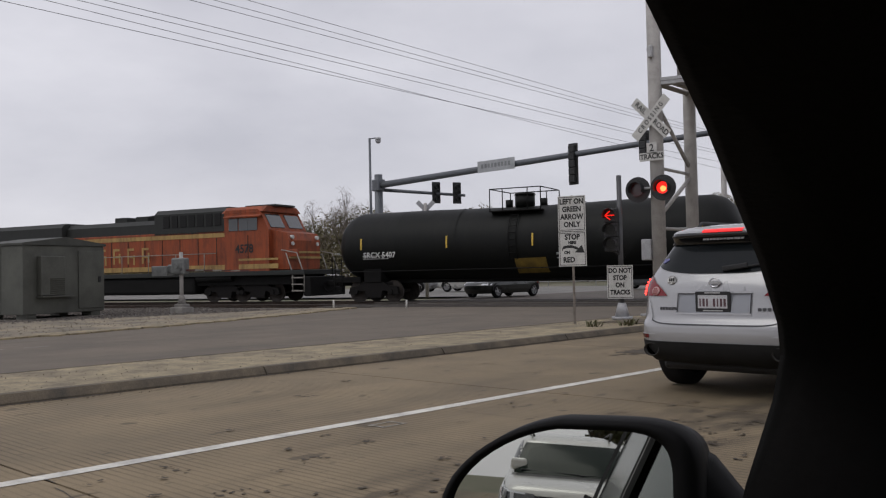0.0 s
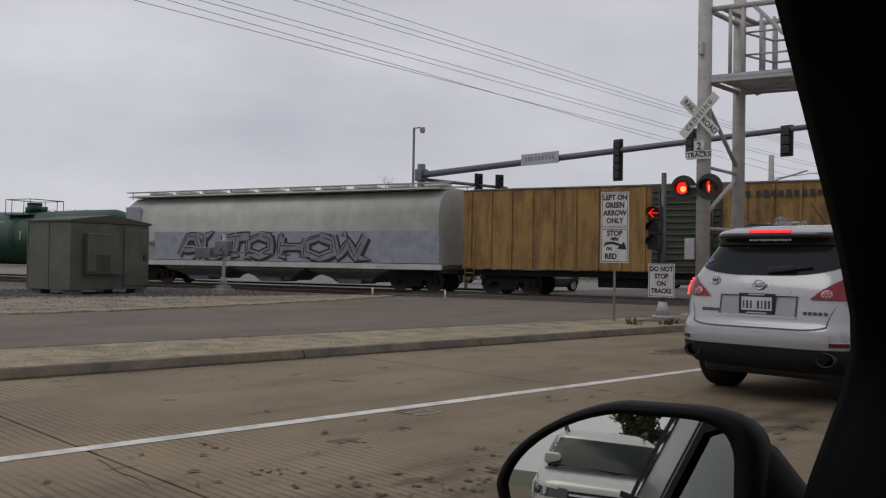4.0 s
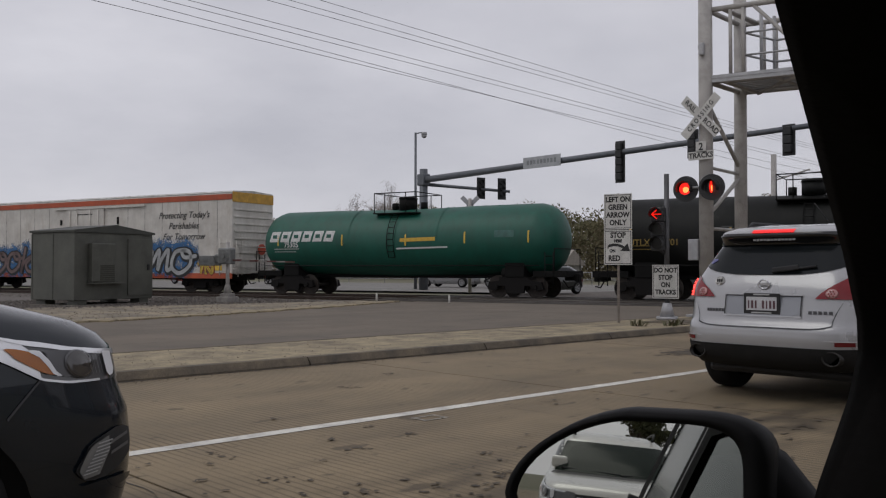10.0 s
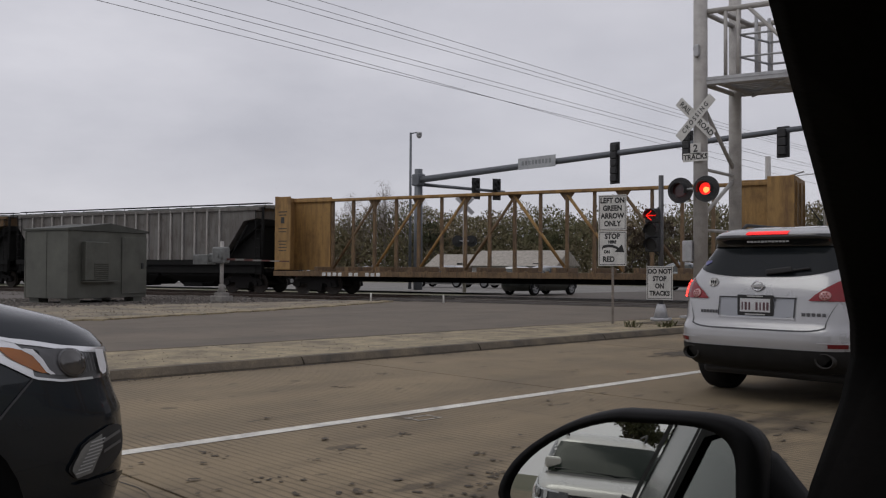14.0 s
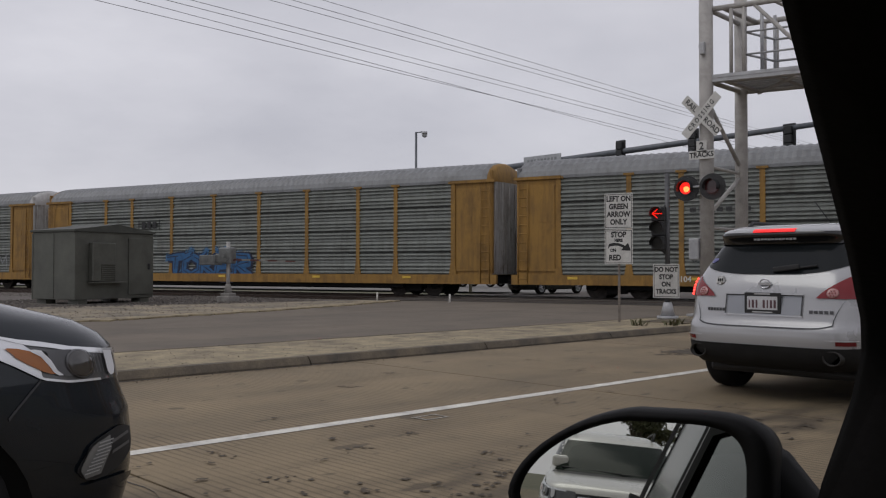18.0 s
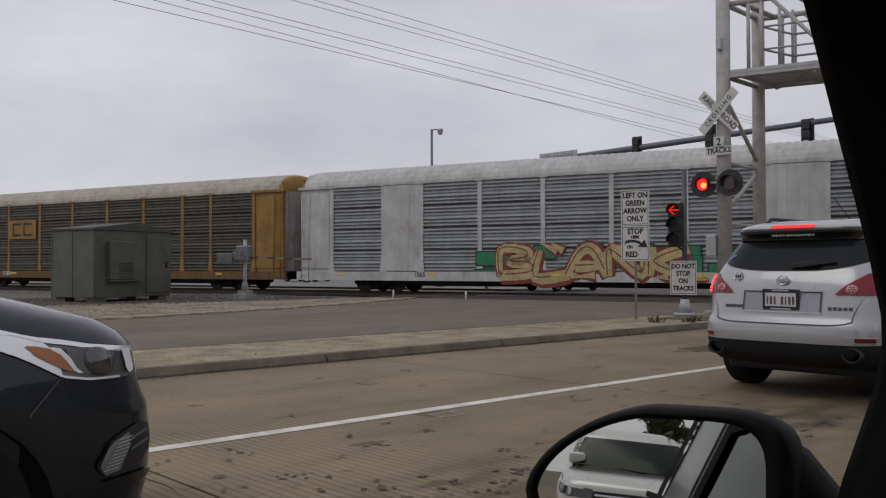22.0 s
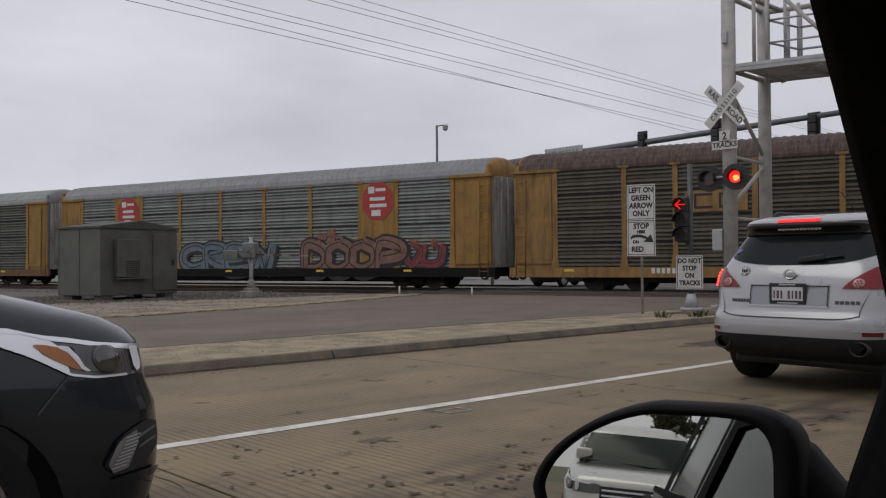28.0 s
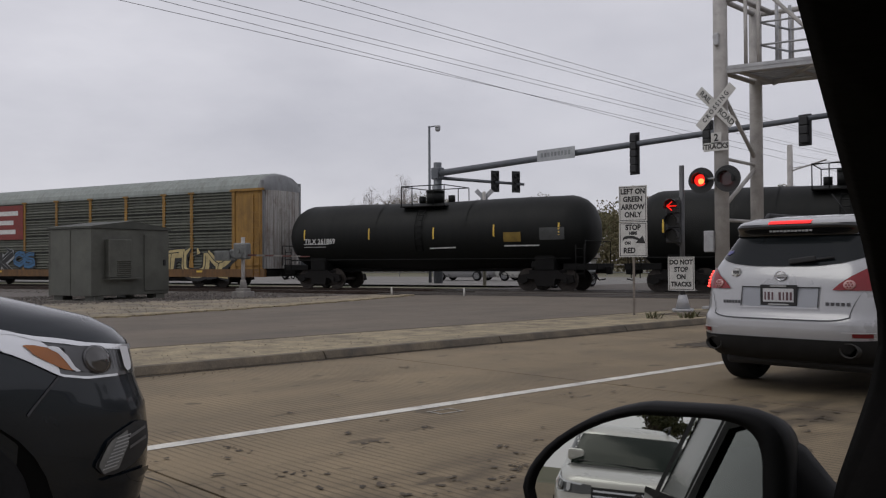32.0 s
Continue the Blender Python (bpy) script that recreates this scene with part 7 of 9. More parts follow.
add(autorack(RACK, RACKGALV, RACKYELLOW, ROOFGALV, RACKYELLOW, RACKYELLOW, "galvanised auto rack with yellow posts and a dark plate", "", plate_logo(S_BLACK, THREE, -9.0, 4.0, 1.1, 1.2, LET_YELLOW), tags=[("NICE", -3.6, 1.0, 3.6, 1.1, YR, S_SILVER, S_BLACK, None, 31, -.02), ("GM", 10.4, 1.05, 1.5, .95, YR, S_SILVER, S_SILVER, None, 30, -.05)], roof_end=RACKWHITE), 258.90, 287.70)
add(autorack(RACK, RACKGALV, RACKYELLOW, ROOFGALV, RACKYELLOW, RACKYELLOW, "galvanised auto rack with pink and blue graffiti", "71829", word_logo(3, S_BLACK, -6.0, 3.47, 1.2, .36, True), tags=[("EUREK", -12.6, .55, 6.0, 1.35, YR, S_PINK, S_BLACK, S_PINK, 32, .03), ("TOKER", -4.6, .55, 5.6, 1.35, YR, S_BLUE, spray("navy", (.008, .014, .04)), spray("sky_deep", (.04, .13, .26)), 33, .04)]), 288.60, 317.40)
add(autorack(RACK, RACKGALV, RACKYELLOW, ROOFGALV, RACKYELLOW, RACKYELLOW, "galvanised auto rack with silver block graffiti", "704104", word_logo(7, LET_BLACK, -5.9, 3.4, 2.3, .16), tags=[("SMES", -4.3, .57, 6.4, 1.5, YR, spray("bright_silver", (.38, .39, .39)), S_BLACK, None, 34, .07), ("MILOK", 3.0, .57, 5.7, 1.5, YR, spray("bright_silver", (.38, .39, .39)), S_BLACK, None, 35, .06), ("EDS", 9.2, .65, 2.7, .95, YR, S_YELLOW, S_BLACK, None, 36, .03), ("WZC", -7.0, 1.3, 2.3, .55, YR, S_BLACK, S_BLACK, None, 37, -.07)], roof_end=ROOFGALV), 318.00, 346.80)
add(autorack(RACK, RACKDARK, RACKOCHRE, ROOFCREAM, SILLRUST, RACKYELLOW, "grimy dark auto rack with ochre posts and cream roof", "712054", letters_plate(RACKYELLOW, S_BLACK, -6.0, 3.4, 2.6, 1.1)), 347.60, 376.40)
RACKBRIGHT = weathered("rack_bright_zinc", (.25, .265, .275), (.15, .15, .148), .5, rough=.5, metal=.25)
c = autorack(RACK, RACKBRIGHT, RACKWHITE, RACKWHITE, RACKWHITE, RACKWHITE, "white-framed auto rack with green and gold graffiti", "1065", None, tags=[("BLANK", -3.5, .5, 8.0, 1.5, YR - .012, S_SAND, S_RED, None, 38, .06), ("HO", 7.2, 1.15, .8, .6, YR - .06, S_BLACK, S_BLACK, None, 40, -.06)], white=True, roof_end=RACKYELLOW, solid_bays=(1, 7))
for x, z, w, h in ((-4.1, 1.5, .9, .55), (-4.0, .85, 1.2, .35), (-3.2, 1.2, .8, .8), (-1.4, 1.75, .9, .5), (.6, 1.8, 1.0, .4), (2.6, 1.7, 1.1, .6), (4.4, 1.2, 1.2, .7), (4.6, 1.75, .7, .35), (5.6, 1.05, .7, .4), (6.3, 1.6, .6, .4)):
    bars(c, [(x, z, w + .1, h + .1)], YR - .004, S_BLACK, "graffiti_block_edge")
    bars(c, [(x, z, w, h)], YR - .009, S_GREEN, "graffiti_block")
add(c, 377.00, 405.80)
add(autorack(RACK, RACKGREEN, RACKOCHRE, ROOFDULL, SILLRUST, RACKYELLOW, "greenish zinc auto rack with yellow posts and graffiti", "", word_logo(3, LET_YELLOW, -6.0, 3.45, 1.5, .45), tags=[("BLOCK", -2.4, .65, 4.2, 1.4, YR, spray("dull_sage", (.06, .075, .06)), spray("pale_sage", (.2, .25, .21)), None, 41, .0), ("SCARS", 2.1, .6, 5.8, 1.5, YR, S_BLACK, S_SILVER, None, 42, .06)], roof_end=RACKWHITE), 406.60, 435.40)
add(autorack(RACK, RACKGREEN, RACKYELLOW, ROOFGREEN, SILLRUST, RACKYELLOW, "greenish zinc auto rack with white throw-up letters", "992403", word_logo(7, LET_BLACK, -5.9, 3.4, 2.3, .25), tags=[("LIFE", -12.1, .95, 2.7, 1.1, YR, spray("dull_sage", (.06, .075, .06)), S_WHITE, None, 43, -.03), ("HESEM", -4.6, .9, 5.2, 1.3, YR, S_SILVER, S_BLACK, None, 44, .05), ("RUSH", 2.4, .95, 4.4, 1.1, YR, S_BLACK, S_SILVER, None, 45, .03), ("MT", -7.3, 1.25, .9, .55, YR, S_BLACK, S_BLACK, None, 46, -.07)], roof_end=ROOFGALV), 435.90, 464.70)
OCTRED = mat("emblem_red", (.36, .035, .03), .6, var=.12, scale=8)
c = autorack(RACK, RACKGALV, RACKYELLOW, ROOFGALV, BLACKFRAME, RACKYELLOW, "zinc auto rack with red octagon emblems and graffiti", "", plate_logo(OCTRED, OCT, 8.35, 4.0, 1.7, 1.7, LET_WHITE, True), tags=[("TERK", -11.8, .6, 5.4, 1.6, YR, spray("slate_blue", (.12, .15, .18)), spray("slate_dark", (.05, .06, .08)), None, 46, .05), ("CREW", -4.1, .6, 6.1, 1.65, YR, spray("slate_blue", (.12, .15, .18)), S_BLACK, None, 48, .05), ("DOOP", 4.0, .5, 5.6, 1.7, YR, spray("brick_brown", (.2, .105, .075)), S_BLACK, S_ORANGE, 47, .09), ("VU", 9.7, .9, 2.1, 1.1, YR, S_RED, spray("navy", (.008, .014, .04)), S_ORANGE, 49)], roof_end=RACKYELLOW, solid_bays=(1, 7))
plate_logo(OCTRED, OCT, -8.35, 4.0, 1.7, 1.6, LET_WHITE, True)(c, -1.59)
add(c, 465.50, 494.30)
add(autorack(RACK, RACKDARK, RACKOCHRE, ROOFRUST, RACKOCHRE, RACKOCHRE, "rust-roofed dark auto rack with ochre posts", "", letters_plate(RACKOCHRE, S_BLACK, -5.8, 3.4, 2.3, .8), roof_end=RACKOCHRE), 494.90, 523.70)
PLATERED = mat("plate_dark_red", (.2, .028, .024), .6, var=.15, scale=6)
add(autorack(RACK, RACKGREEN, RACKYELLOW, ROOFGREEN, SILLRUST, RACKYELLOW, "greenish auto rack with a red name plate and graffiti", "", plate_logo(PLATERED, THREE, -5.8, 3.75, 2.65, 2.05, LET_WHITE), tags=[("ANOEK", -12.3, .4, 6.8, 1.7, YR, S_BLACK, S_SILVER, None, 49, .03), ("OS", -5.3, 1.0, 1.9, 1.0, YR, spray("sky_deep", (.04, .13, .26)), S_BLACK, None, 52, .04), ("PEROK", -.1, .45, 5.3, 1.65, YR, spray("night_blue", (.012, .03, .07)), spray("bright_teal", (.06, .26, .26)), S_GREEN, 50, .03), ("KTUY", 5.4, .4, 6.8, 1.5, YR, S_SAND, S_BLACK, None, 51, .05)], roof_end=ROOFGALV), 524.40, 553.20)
add(tank_car(15.6, TANKBLACK, "TILX 261869", LET_WHITE, low=.12, patch=(4.6, -8, .8, .4, mat("placard_dull_yellow", (.2, .13, .02), .7, var=.2)), marks=[(6.4, -4, 1.1, .5, spray("ghost_grey", (.05, .052, .05))), (1.2, -22, 1.3, .06, LET_WHITE), (5.0, -22, 1.6, .06, LET_WHITE)], label="black tank car with white stencilled numbers"), 554.2, 569.8)
add(tank_car(15.6, TANKBLACK, None, label="black tank car following at the train's tail"), 571.6, 587.2)

# ---- road vehicles ----
GLASSDARK = plain("tinted_car_glass", (.008, .01, .011), .05, ior=1.33)
SCREEN = plain("windscreen_tint", (.012, .02, .015), .1, ior=1.1)
CHROME = plain("chrome", (.6, .6, .62), .15, metal=1.0)
MATTEBLACK = plain("matte_black_trim", (.006, .006, .006), .8, ior=1.15)
CLEARLENS = plain("headlight_glass", (.8, .81, .83), .2, metal=.4, coat=1.0)
AMBER = plain("amber_lens", (.36, .12, .022), .25, coat=.5)
BLACKPLASTIC = mat("black_trim_plastic", (.016, .016, .017), .6, var=.2, scale=8, grain=90, bump=.1)


class Shell:
    """A car body from level outlines: rows of (z, half width, rear y, front y), rounded in plan."""

    def __init__(self, levels, n=5.0):
        self.lv, self.n = levels, n
        self.z = [l[0] for l in levels]
        self.seen = {}

    def at(self, z):
        return [float(np.interp(z, self.z, [l[k] for l in self.lv])) for k in (1, 2, 3)]

    def side(self, y, z, s=1):
        w, a, b = self.at(z)
        t = min(1, abs(2 * (y - (a + b) / 2) / (b - a)))
        return s * w * max(0, 1 - t ** self.n) ** (1 / self.n)

    def end(self, x, z, front):
        w, a, b = self.at(z)
        t = min(1, abs(x / w))
        h = (b - a) / 2 * max(0, 1 - t ** self.n) ** (1 / self.n)
        return (a + b) / 2 + (h if front else -h)

    def arc(self, front, u, z, off):
        """A point u metres round the outline from the middle of an end, pushed out by off."""
        w, a, b = self.at(z)
        if (w, a, b) not in self.seen:
            t = np.linspace(0, math.pi / 2, 160)
            x = w * np.sin(t) ** (2 / self.n)
            y = (b - a) / 2 * np.maximum(0, np.cos(t)) ** (2 / self.n)
            self.seen[(w, a, b)] = (np.concatenate([[0], np.cumsum(np.hypot(np.diff(x), np.diff(y)))]), x, y)
        run, x, y = self.seen[(w, a, b)]
        q = abs(u)
        p0 = Vector((np.interp(q, run, x), np.interp(q, run, y), 0))
        d = Vector((np.interp(q + .01, run, x), np.interp(q + .01, run, y), 0)) - Vector((np.interp(q - .01, run, x), np.interp(q - .01, run, y), 0))
        n_ = Vector((-d.y, d.x, 0)).normalized()
        p0 += n_ * off
        return Vector((math.copysign(p0.x, u), (a + b) / 2 + (p0.y if front else -p0.y), z))

    def point(self, kind, u, z, off=0.0):
        if kind in ("fa", "ra"):
            return self.arc(kind == "fa", u, z, off)
        if kind in ("ff", "rf"):
            u, kind = u * self.at(z)[0], "front" if kind == "ff" else "rear"
        if kind == "front":
            return Vector((u, self.end(u, z, True) + off, z))
        if kind == "rear":
            return Vector((u, self.end(u, z, False) - off, z))
        s = 1 if kind == "right" else -1
        return Vector((self.side(u, z, s) + s * off, u, z))

    def body(self, steps=40):
        bm = bmn()
        zs = []
        for a, b in zip(self.z, self.z[1:]):
            m = max(1, int((b - a) / .03))
            zs += [a + (b - a) * i / m for i in range(m)]
        zs.append(self.z[-1])
        rings = []
        for z in zs:
            w, a, b = self.at(z)
            ring = []
            for i in range(steps * 2):
                t = i * math.pi / steps
                c_, s_ = math.cos(t), math.sin(t)
                ring.append((w * math.copysign(abs(c_) ** (2 / self.n), c_), (a + b) / 2 + (b - a) / 2 * math.copysign(abs(s_) ** (2 / self.n), s_), z))
            rings.append(ring)
        return skin(bm, rings)

    def patch(self, path, off=.006, rows=6, thick=True):
        """A panel that follows the shell: path of (kind, u, z low, z high)."""
        bm = bmn()
        rings = []
        for kind, u, lo, hi in path:
            rings.append([self.point(kind, u, lo + (hi - lo) * k / rows, off) for k in range(rows + 1)])
        return skin(bm, rings, closed=False)

    def grid(self, kind, u0, u1, z0, z1, off=.006, cols=12, rows=8, bend=None):
        pts = []
        for i in range(cols + 1):
            u = u0 + (u1 - u0) * i / cols
            lo, hi = (z0, z1) if bend is None else bend(u)
            pts.append((kind, u, lo, hi))
        return self.patch(pts, off, rows)


def wheel(parent, x, y, r=.355, w=.235, spokes=5, rim=None):
    s = 1 if x > 0 else -1
    bm = bmn()
    prof = [(-w / 2, r * .66), (-w / 2, r * .9), (-w / 2 + .03, r * .985), (-w * .2, r), (w * .2, r), (w / 2 - .03, r * .985), (w / 2, r * .9), (w / 2, r * .66)]
    skin(bm, [[(px, rr_ * math.cos(a), rr_ * math.sin(a)) for px, rr_ in prof] for a in [i * math.tau / 32 for i in range(33)]], closed=False)
    wh = part("wheel", bm, RUBBER, parent, at=pose(x, y, r))
    bm = bmn()
    rod(bm, (s * (w / 2 - .1), 0, 0), (s * (w / 2 - .08), 0, 0), r * .66, 28)
    for k in range(spokes):
        a = k * math.tau / spokes
        box(bm, (s * (w / 2 - .035), r * .36 * math.cos(a), r * .36 * math.sin(a)), (.035, r * .62, .07), Matrix.Rotation(a, 4, "X"), .01)
    rod(bm, (s * (w / 2 - .1), 0, 0), (s * (w / 2 - .02), 0, 0), r * .16, 14)
    skin(bm, [[(px, rr_ * math.cos(a), rr_ * math.sin(a)) for px, rr_ in ((s * (w / 2 - .08), r * .66), (s * (w / 2 - .012), r * .68), (s * (w / 2 - .012), r * .61), (s * (w / 2 - .08), r * .59))] for a in [i * math.tau / 28 for i in range(29)]], closed=False)
    part("rim", bm, rim or mat("alloy_grey", (.35, .35, .36), .35, metal=.8, var=.08), wh)


def arches(parent, sh, ys, r=.43, material=None):
    for s in (-1, 1):
        for y in ys:
            bm = bmn()
            ring = [math.pi * k / 16 for k in range(17)]
            skin(bm, [[(sh.side(y, .55, s) + s * .004 - s * d, y + q * math.cos(a), .34 + q * math.sin(a)) for a in ring] for q, d in ((.01, .02), (r - .01, .02), (r, 0.0))], closed=False)
            part("wheel_arch", bm, material or BLACKPLASTIC, parent)


def car_paint(name, color, metal=.35):
    return mat(name, color, .3, metal=metal, var=.05, scale=1.5, grain=300, bump=.01, coat=1.0)


# silver crossover waiting ahead
SILVER = car_paint("silver_car_paint", (.39, .39, .4), .25)
suv = thing("silver_suv", "silver crossover with lit brake lights waiting at the crossing", "car", pose(-4.14, 7.96, 0, 0, 0, 0))
sh = Shell([(.3, .7, .32, 4.5), (.33, .86, .12, 4.6), (.4, .915, .05, 4.65), (.48, .935, .02, 4.7), (.6, .945, .0, 4.76), (.7, .945, .005, 4.76), (.76, .94, .05, 4.74), (.9, .935, .075, 4.6), (1.02, .925, .1, 4.3), (1.1, .9, .125, 3.75), (1.2, .85, .175, 3.45), (1.36, .77, .3, 3.0), (1.5, .69, .4, 2.65), (1.53, .665, .35, 2.6), (1.57, .65, .3, 2.5), (1.62, .62, .34, 2.3), (1.66, .56, .5, 2.1), (1.69, .45, .8, 1.9), (1.7, .2, 1.1, 1.5)], 7.0)
part("body", sh.body(), SILVER, suv)
VALANCE = mat("valance_grey", (.016, .0155, .015), .75, var=.2, scale=5, spec=.2)
BLACKGLOSS = plain("black_gloss_trim", (.008, .008, .009), .2, coat=.6)
part("lower_valance", sh.patch([("ra", u / 20, .3, .535 + .02 * abs(u / 24) ** 4) for u in range(-24, 25)], .008, 8), VALANCE, suv, "dark grey lower bumper")
part("underbody", box(bmn(), (0, 2.45, .27), (1.5, 4.1, .1), bevel=.04), BLACKPLASTIC, suv)
part("rear_window", sh.grid("rf", -.93, .93, 1.2, 1.5, .008, 30, 8, lambda u: (1.195 + .1 * abs(u / .93) ** 3.2, 1.49)), GLASSDARK, suv)
part("rear_spoiler", sh.grid("rf", -.97, .97, 1.485, 1.597, .03, 30, 4), BLACKGLOSS, suv, "black gloss spoiler")
part("roof_edge", sh.grid("rf", -.97, .97, 1.597, 1.63, .028, 30, 2), SILVER, suv)
BRAKELIT = plain("brake_red_lit", (.9, .02, .02), .3, emit=.55)
part("high_brake_light", sh.grid("rear", -.21, .21, 1.595, 1.63, .042, 8, 2), BRAKELIT, suv, "lit red brake strip")
TAILRED = plain("tail_red", (.19, .006, .01), .2, coat=.3)
for s in (-1, 1):
    pth = [("ra", s * u, .98 - .012 * max(0, u - .6), min(1.175, .985 + .2 * ((u - .5) / .27) ** .8)) for u in [.5 + .05 * i for i in range(15)]]
    tl = part("tail_light", sh.patch(pth, .014), TAILRED, suv)
    bm = bmn()
    skin(bm, [[sh.point("ra", s * (.635 + q * math.cos(a)), 1.028 + q * .85 * math.sin(a), .018 + e) for a in [k * math.tau / 18 for k in range(18)]] for q, e in ((.052, 0), (.045, .006), (.03, .008), (.004, .008))])
    lens = part("reversing_lens", bm, plain("lens_pink", (.42, .2, .19), .15, coat=1.0), tl, "round clear reversing lens")
    for i in range(7):
        bm = bmn()
        a = i * math.tau / 6
        q = .024 if i else 0
        bmesh.ops.create_uvsphere(bm, u_segments=6, v_segments=4, radius=.008, matrix=Matrix.Translation(sh.point("ra", s * (.635 + q * math.cos(a)), 1.028 + q * math.sin(a), .027)))
        part("lens_dot", bm, plain("lens_dot_red", (.2, .02, .02), .2), tl)
    for i in range(6):
        bm = bmn()
        p = sh.point("ra", s * .88, .995 + i * .029, .02)
        bmesh.ops.create_uvsphere(bm, u_segments=8, v_segments=6, radius=.013, matrix=Matrix.Translation(p))
        part("brake_led", bm, plain("brake_led_lit", (1, .05, .04), .3, emit=3.0), tl, "lit red diode")
    part("bumper_reflector", sh.patch([("ra", s * (.69 + .03 * i), .563, .6) for i in range(7)], .007, 2), plain("reflector_red", (.13, .012, .015), .2), suv)
    # pale strip paints the highlight along the bumper crease
    part("bumper_crease", sh.patch([("ra", s * (.6 + .03 * i), .604, .612) for i in range(11)], .006, 1), plain("crease_highlight", (.5, .5, .52), .4, metal=.4), suv)
    bm = bmn()
    p = sh.point("rear", s * .66, .46, .012)
    ring = [k * math.tau / 20 for k in range(20)]
    skin(bm, [[(p.x + q * 1.3 * math.cos(a), p.y + d, .45 + q * math.sin(a)) for a in ring] for q, d in ((.055, .3), (.055, -.015), (.066, -.02), (.068, .12))], caps=False)
    part("exhaust_tip", bm, plain("sooty_chrome", (.035, .033, .031), .5, metal=.6), suv)
    # black disc across the pipe paints its unlit depth
    bm = bmn()
    skin(bm, [[(p.x + q * 1.3 * math.cos(a), p.y + .02, .45 + q * math.sin(a)) for a in ring] for q in (.054, .01)])
    part("exhaust_bore", bm, plain("bore_dark", (.004, .004, .004), .9), suv)
# hatch seam lines and number recess
SEAM = plain("gap_and_edge_shade", (.05, .05, .055), .6)
part("hatch_seam", sh.patch([("ra", -.66 + 1.32 * i / 24, .70 + .035 * abs(i / 12 - 1) ** 8, .712 + .035 * abs(i / 12 - 1) ** 8) for i in range(25)], .005, 1), SEAM, suv)
for s in (-1, 1):
    part("hatch_seam", sh.patch([("ra", s * (.655 + .1 * t ** 1.5), .735 + .245 * t, .735 + .245 * t + .03 * (1 - t)) for t in (0, .2, .4, .6, .8, 1)], .005, 1), SEAM, suv)
    part("hatch_seam", sh.patch([("ra", s * (.655 + .1 * t ** 1.5 + e), .735 + .245 * t, .735 + .245 * (t + .22)) for t in (0, .25, .5, .75) for e in (0, .008)][:2], .005, 1), SEAM, suv)
# darker silver patch on the uncut shell paints the recess's shade
RECESS = mat("recess_shaded_silver", (.3, .31, .335), .4, metal=.3, var=.05)
part("number_recess", sh.grid("rear", -.37, .37, .82, 1.0, .004, 8, 4, lambda u: (.815 + .02 * abs(u / .37) ** 8, 1.005)), RECESS, suv)
# thin dark and pale strips paint shade and highlight round the recess
for z, hgt, e, m_ in ((1.005, .018, .028, SILVER), (.995, .01, .01, SEAM), (.808, .009, .014, plain("crease_highlight", (.5, .5, .52), .4, metal=.4))):
    part("recess_strip", sh.grid("rear", -.385, .385, z, z + hgt, e, 8, 1), m_, suv)
for s in (-1, 1):
    part("recess_edge", sh.grid("rear", s * .37, s * .382, .815, 1.005, .012, 1, 4), SEAM, suv)
bm = bmn()
py = sh.point("rear", 0, .91, .016).y
box(bm, (.0, py, .925), (.36, .014, .195), bevel=.006)
np_ = part("plate_frame", bm, BLACKPLASTIC, suv)
bm = bmn()
box(bm, (.0, py - .009, .925), (.3, .004, .125))
part("number_plate", bm, mat("plate_white", (.55, .55, .57), .5, var=.1), np_)
for i, w in enumerate((.6, 1, .8, 0, 1, .6, 1, 1)):
    if w:
        bm = bmn()
        box(bm, (-.126 + i * .036, py - .012, .917), (.022 * w, .002, .075))
        part("plate_bar", bm, plain("plate_ink", (.1, .05, .06), .5), np_)
for z, w, c_ in ((1.01, .16, .4), (.84, .2, .35)):
    bm = bmn()
    box(bm, (0, py - .009, z), (w, .003, .012))
    part("frame_bar", bm, plain("frame_ink", (c_, c_, c_), .5), np_)
bm = bmn()
yb = sh.point("rear", 0, 1.1, .012).y
ring = [k * math.tau / 24 for k in range(24)]
skin(bm, [[(q * math.cos(a), yb - .01 * e, 1.105 + q * .85 * math.sin(a)) for a in ring] for q, e in ((.055, 0), (.058, 1), (.045, 1), (.043, 0))], caps=False)
box(bm, (0, yb - .006, 1.105), (.13, .012, .022))
part("badge", bm, CHROME, suv)
for i in range(11):
    bm = bmn()
    u = -.56 + i * .032 if i < 6 else .46 + (i - 6) * .045
    p = sh.point("ra", u, .855, .006)
    box(bm, p, (.022 if i < 6 else .032, .006, .03))
    part("name_bar", bm, plain("badge_dark", (.12, .12, .13), .3, metal=.6), suv)
bm = bmn()
skin(bm, [[sh.point("ra", -.47 + q * math.cos(a), 1.135 + q * .8 * math.sin(a), .01) for a in [k * math.tau / 20 for k in range(20)]] for q in (.052, .003)])
st = part("sticker", bm, SIGNWHITE, suv, "round white sticker")
for i in range(3):
    bm = bmn()
    box(bm, sh.point("ra", -.492 + i * .022, 1.135, .015), (.014, .004, .035))
    part("sticker_bar", bm, SIGNBLACK, st)
for i in range(12):
    bm = bmn()
    x = -.2 + i * .036
    box(bm, sh.point("rear", x, 1.53, .038), (.026, .004, .016 + .006 * (i % 3 == 1)))
    part("banner_bar", bm, plain("banner_grey", (.4, .4, .4), .6), suv)
bm = bmn()
skin(bm, [[sh.point("rf", -.8 + q * math.cos(a), 1.33 + q * .4 * math.sin(a) * (1 + .3 * math.sin(3 * a)), .014) for a in [k * math.tau / 14 for k in range(14)]] for q in (.06, .005)])
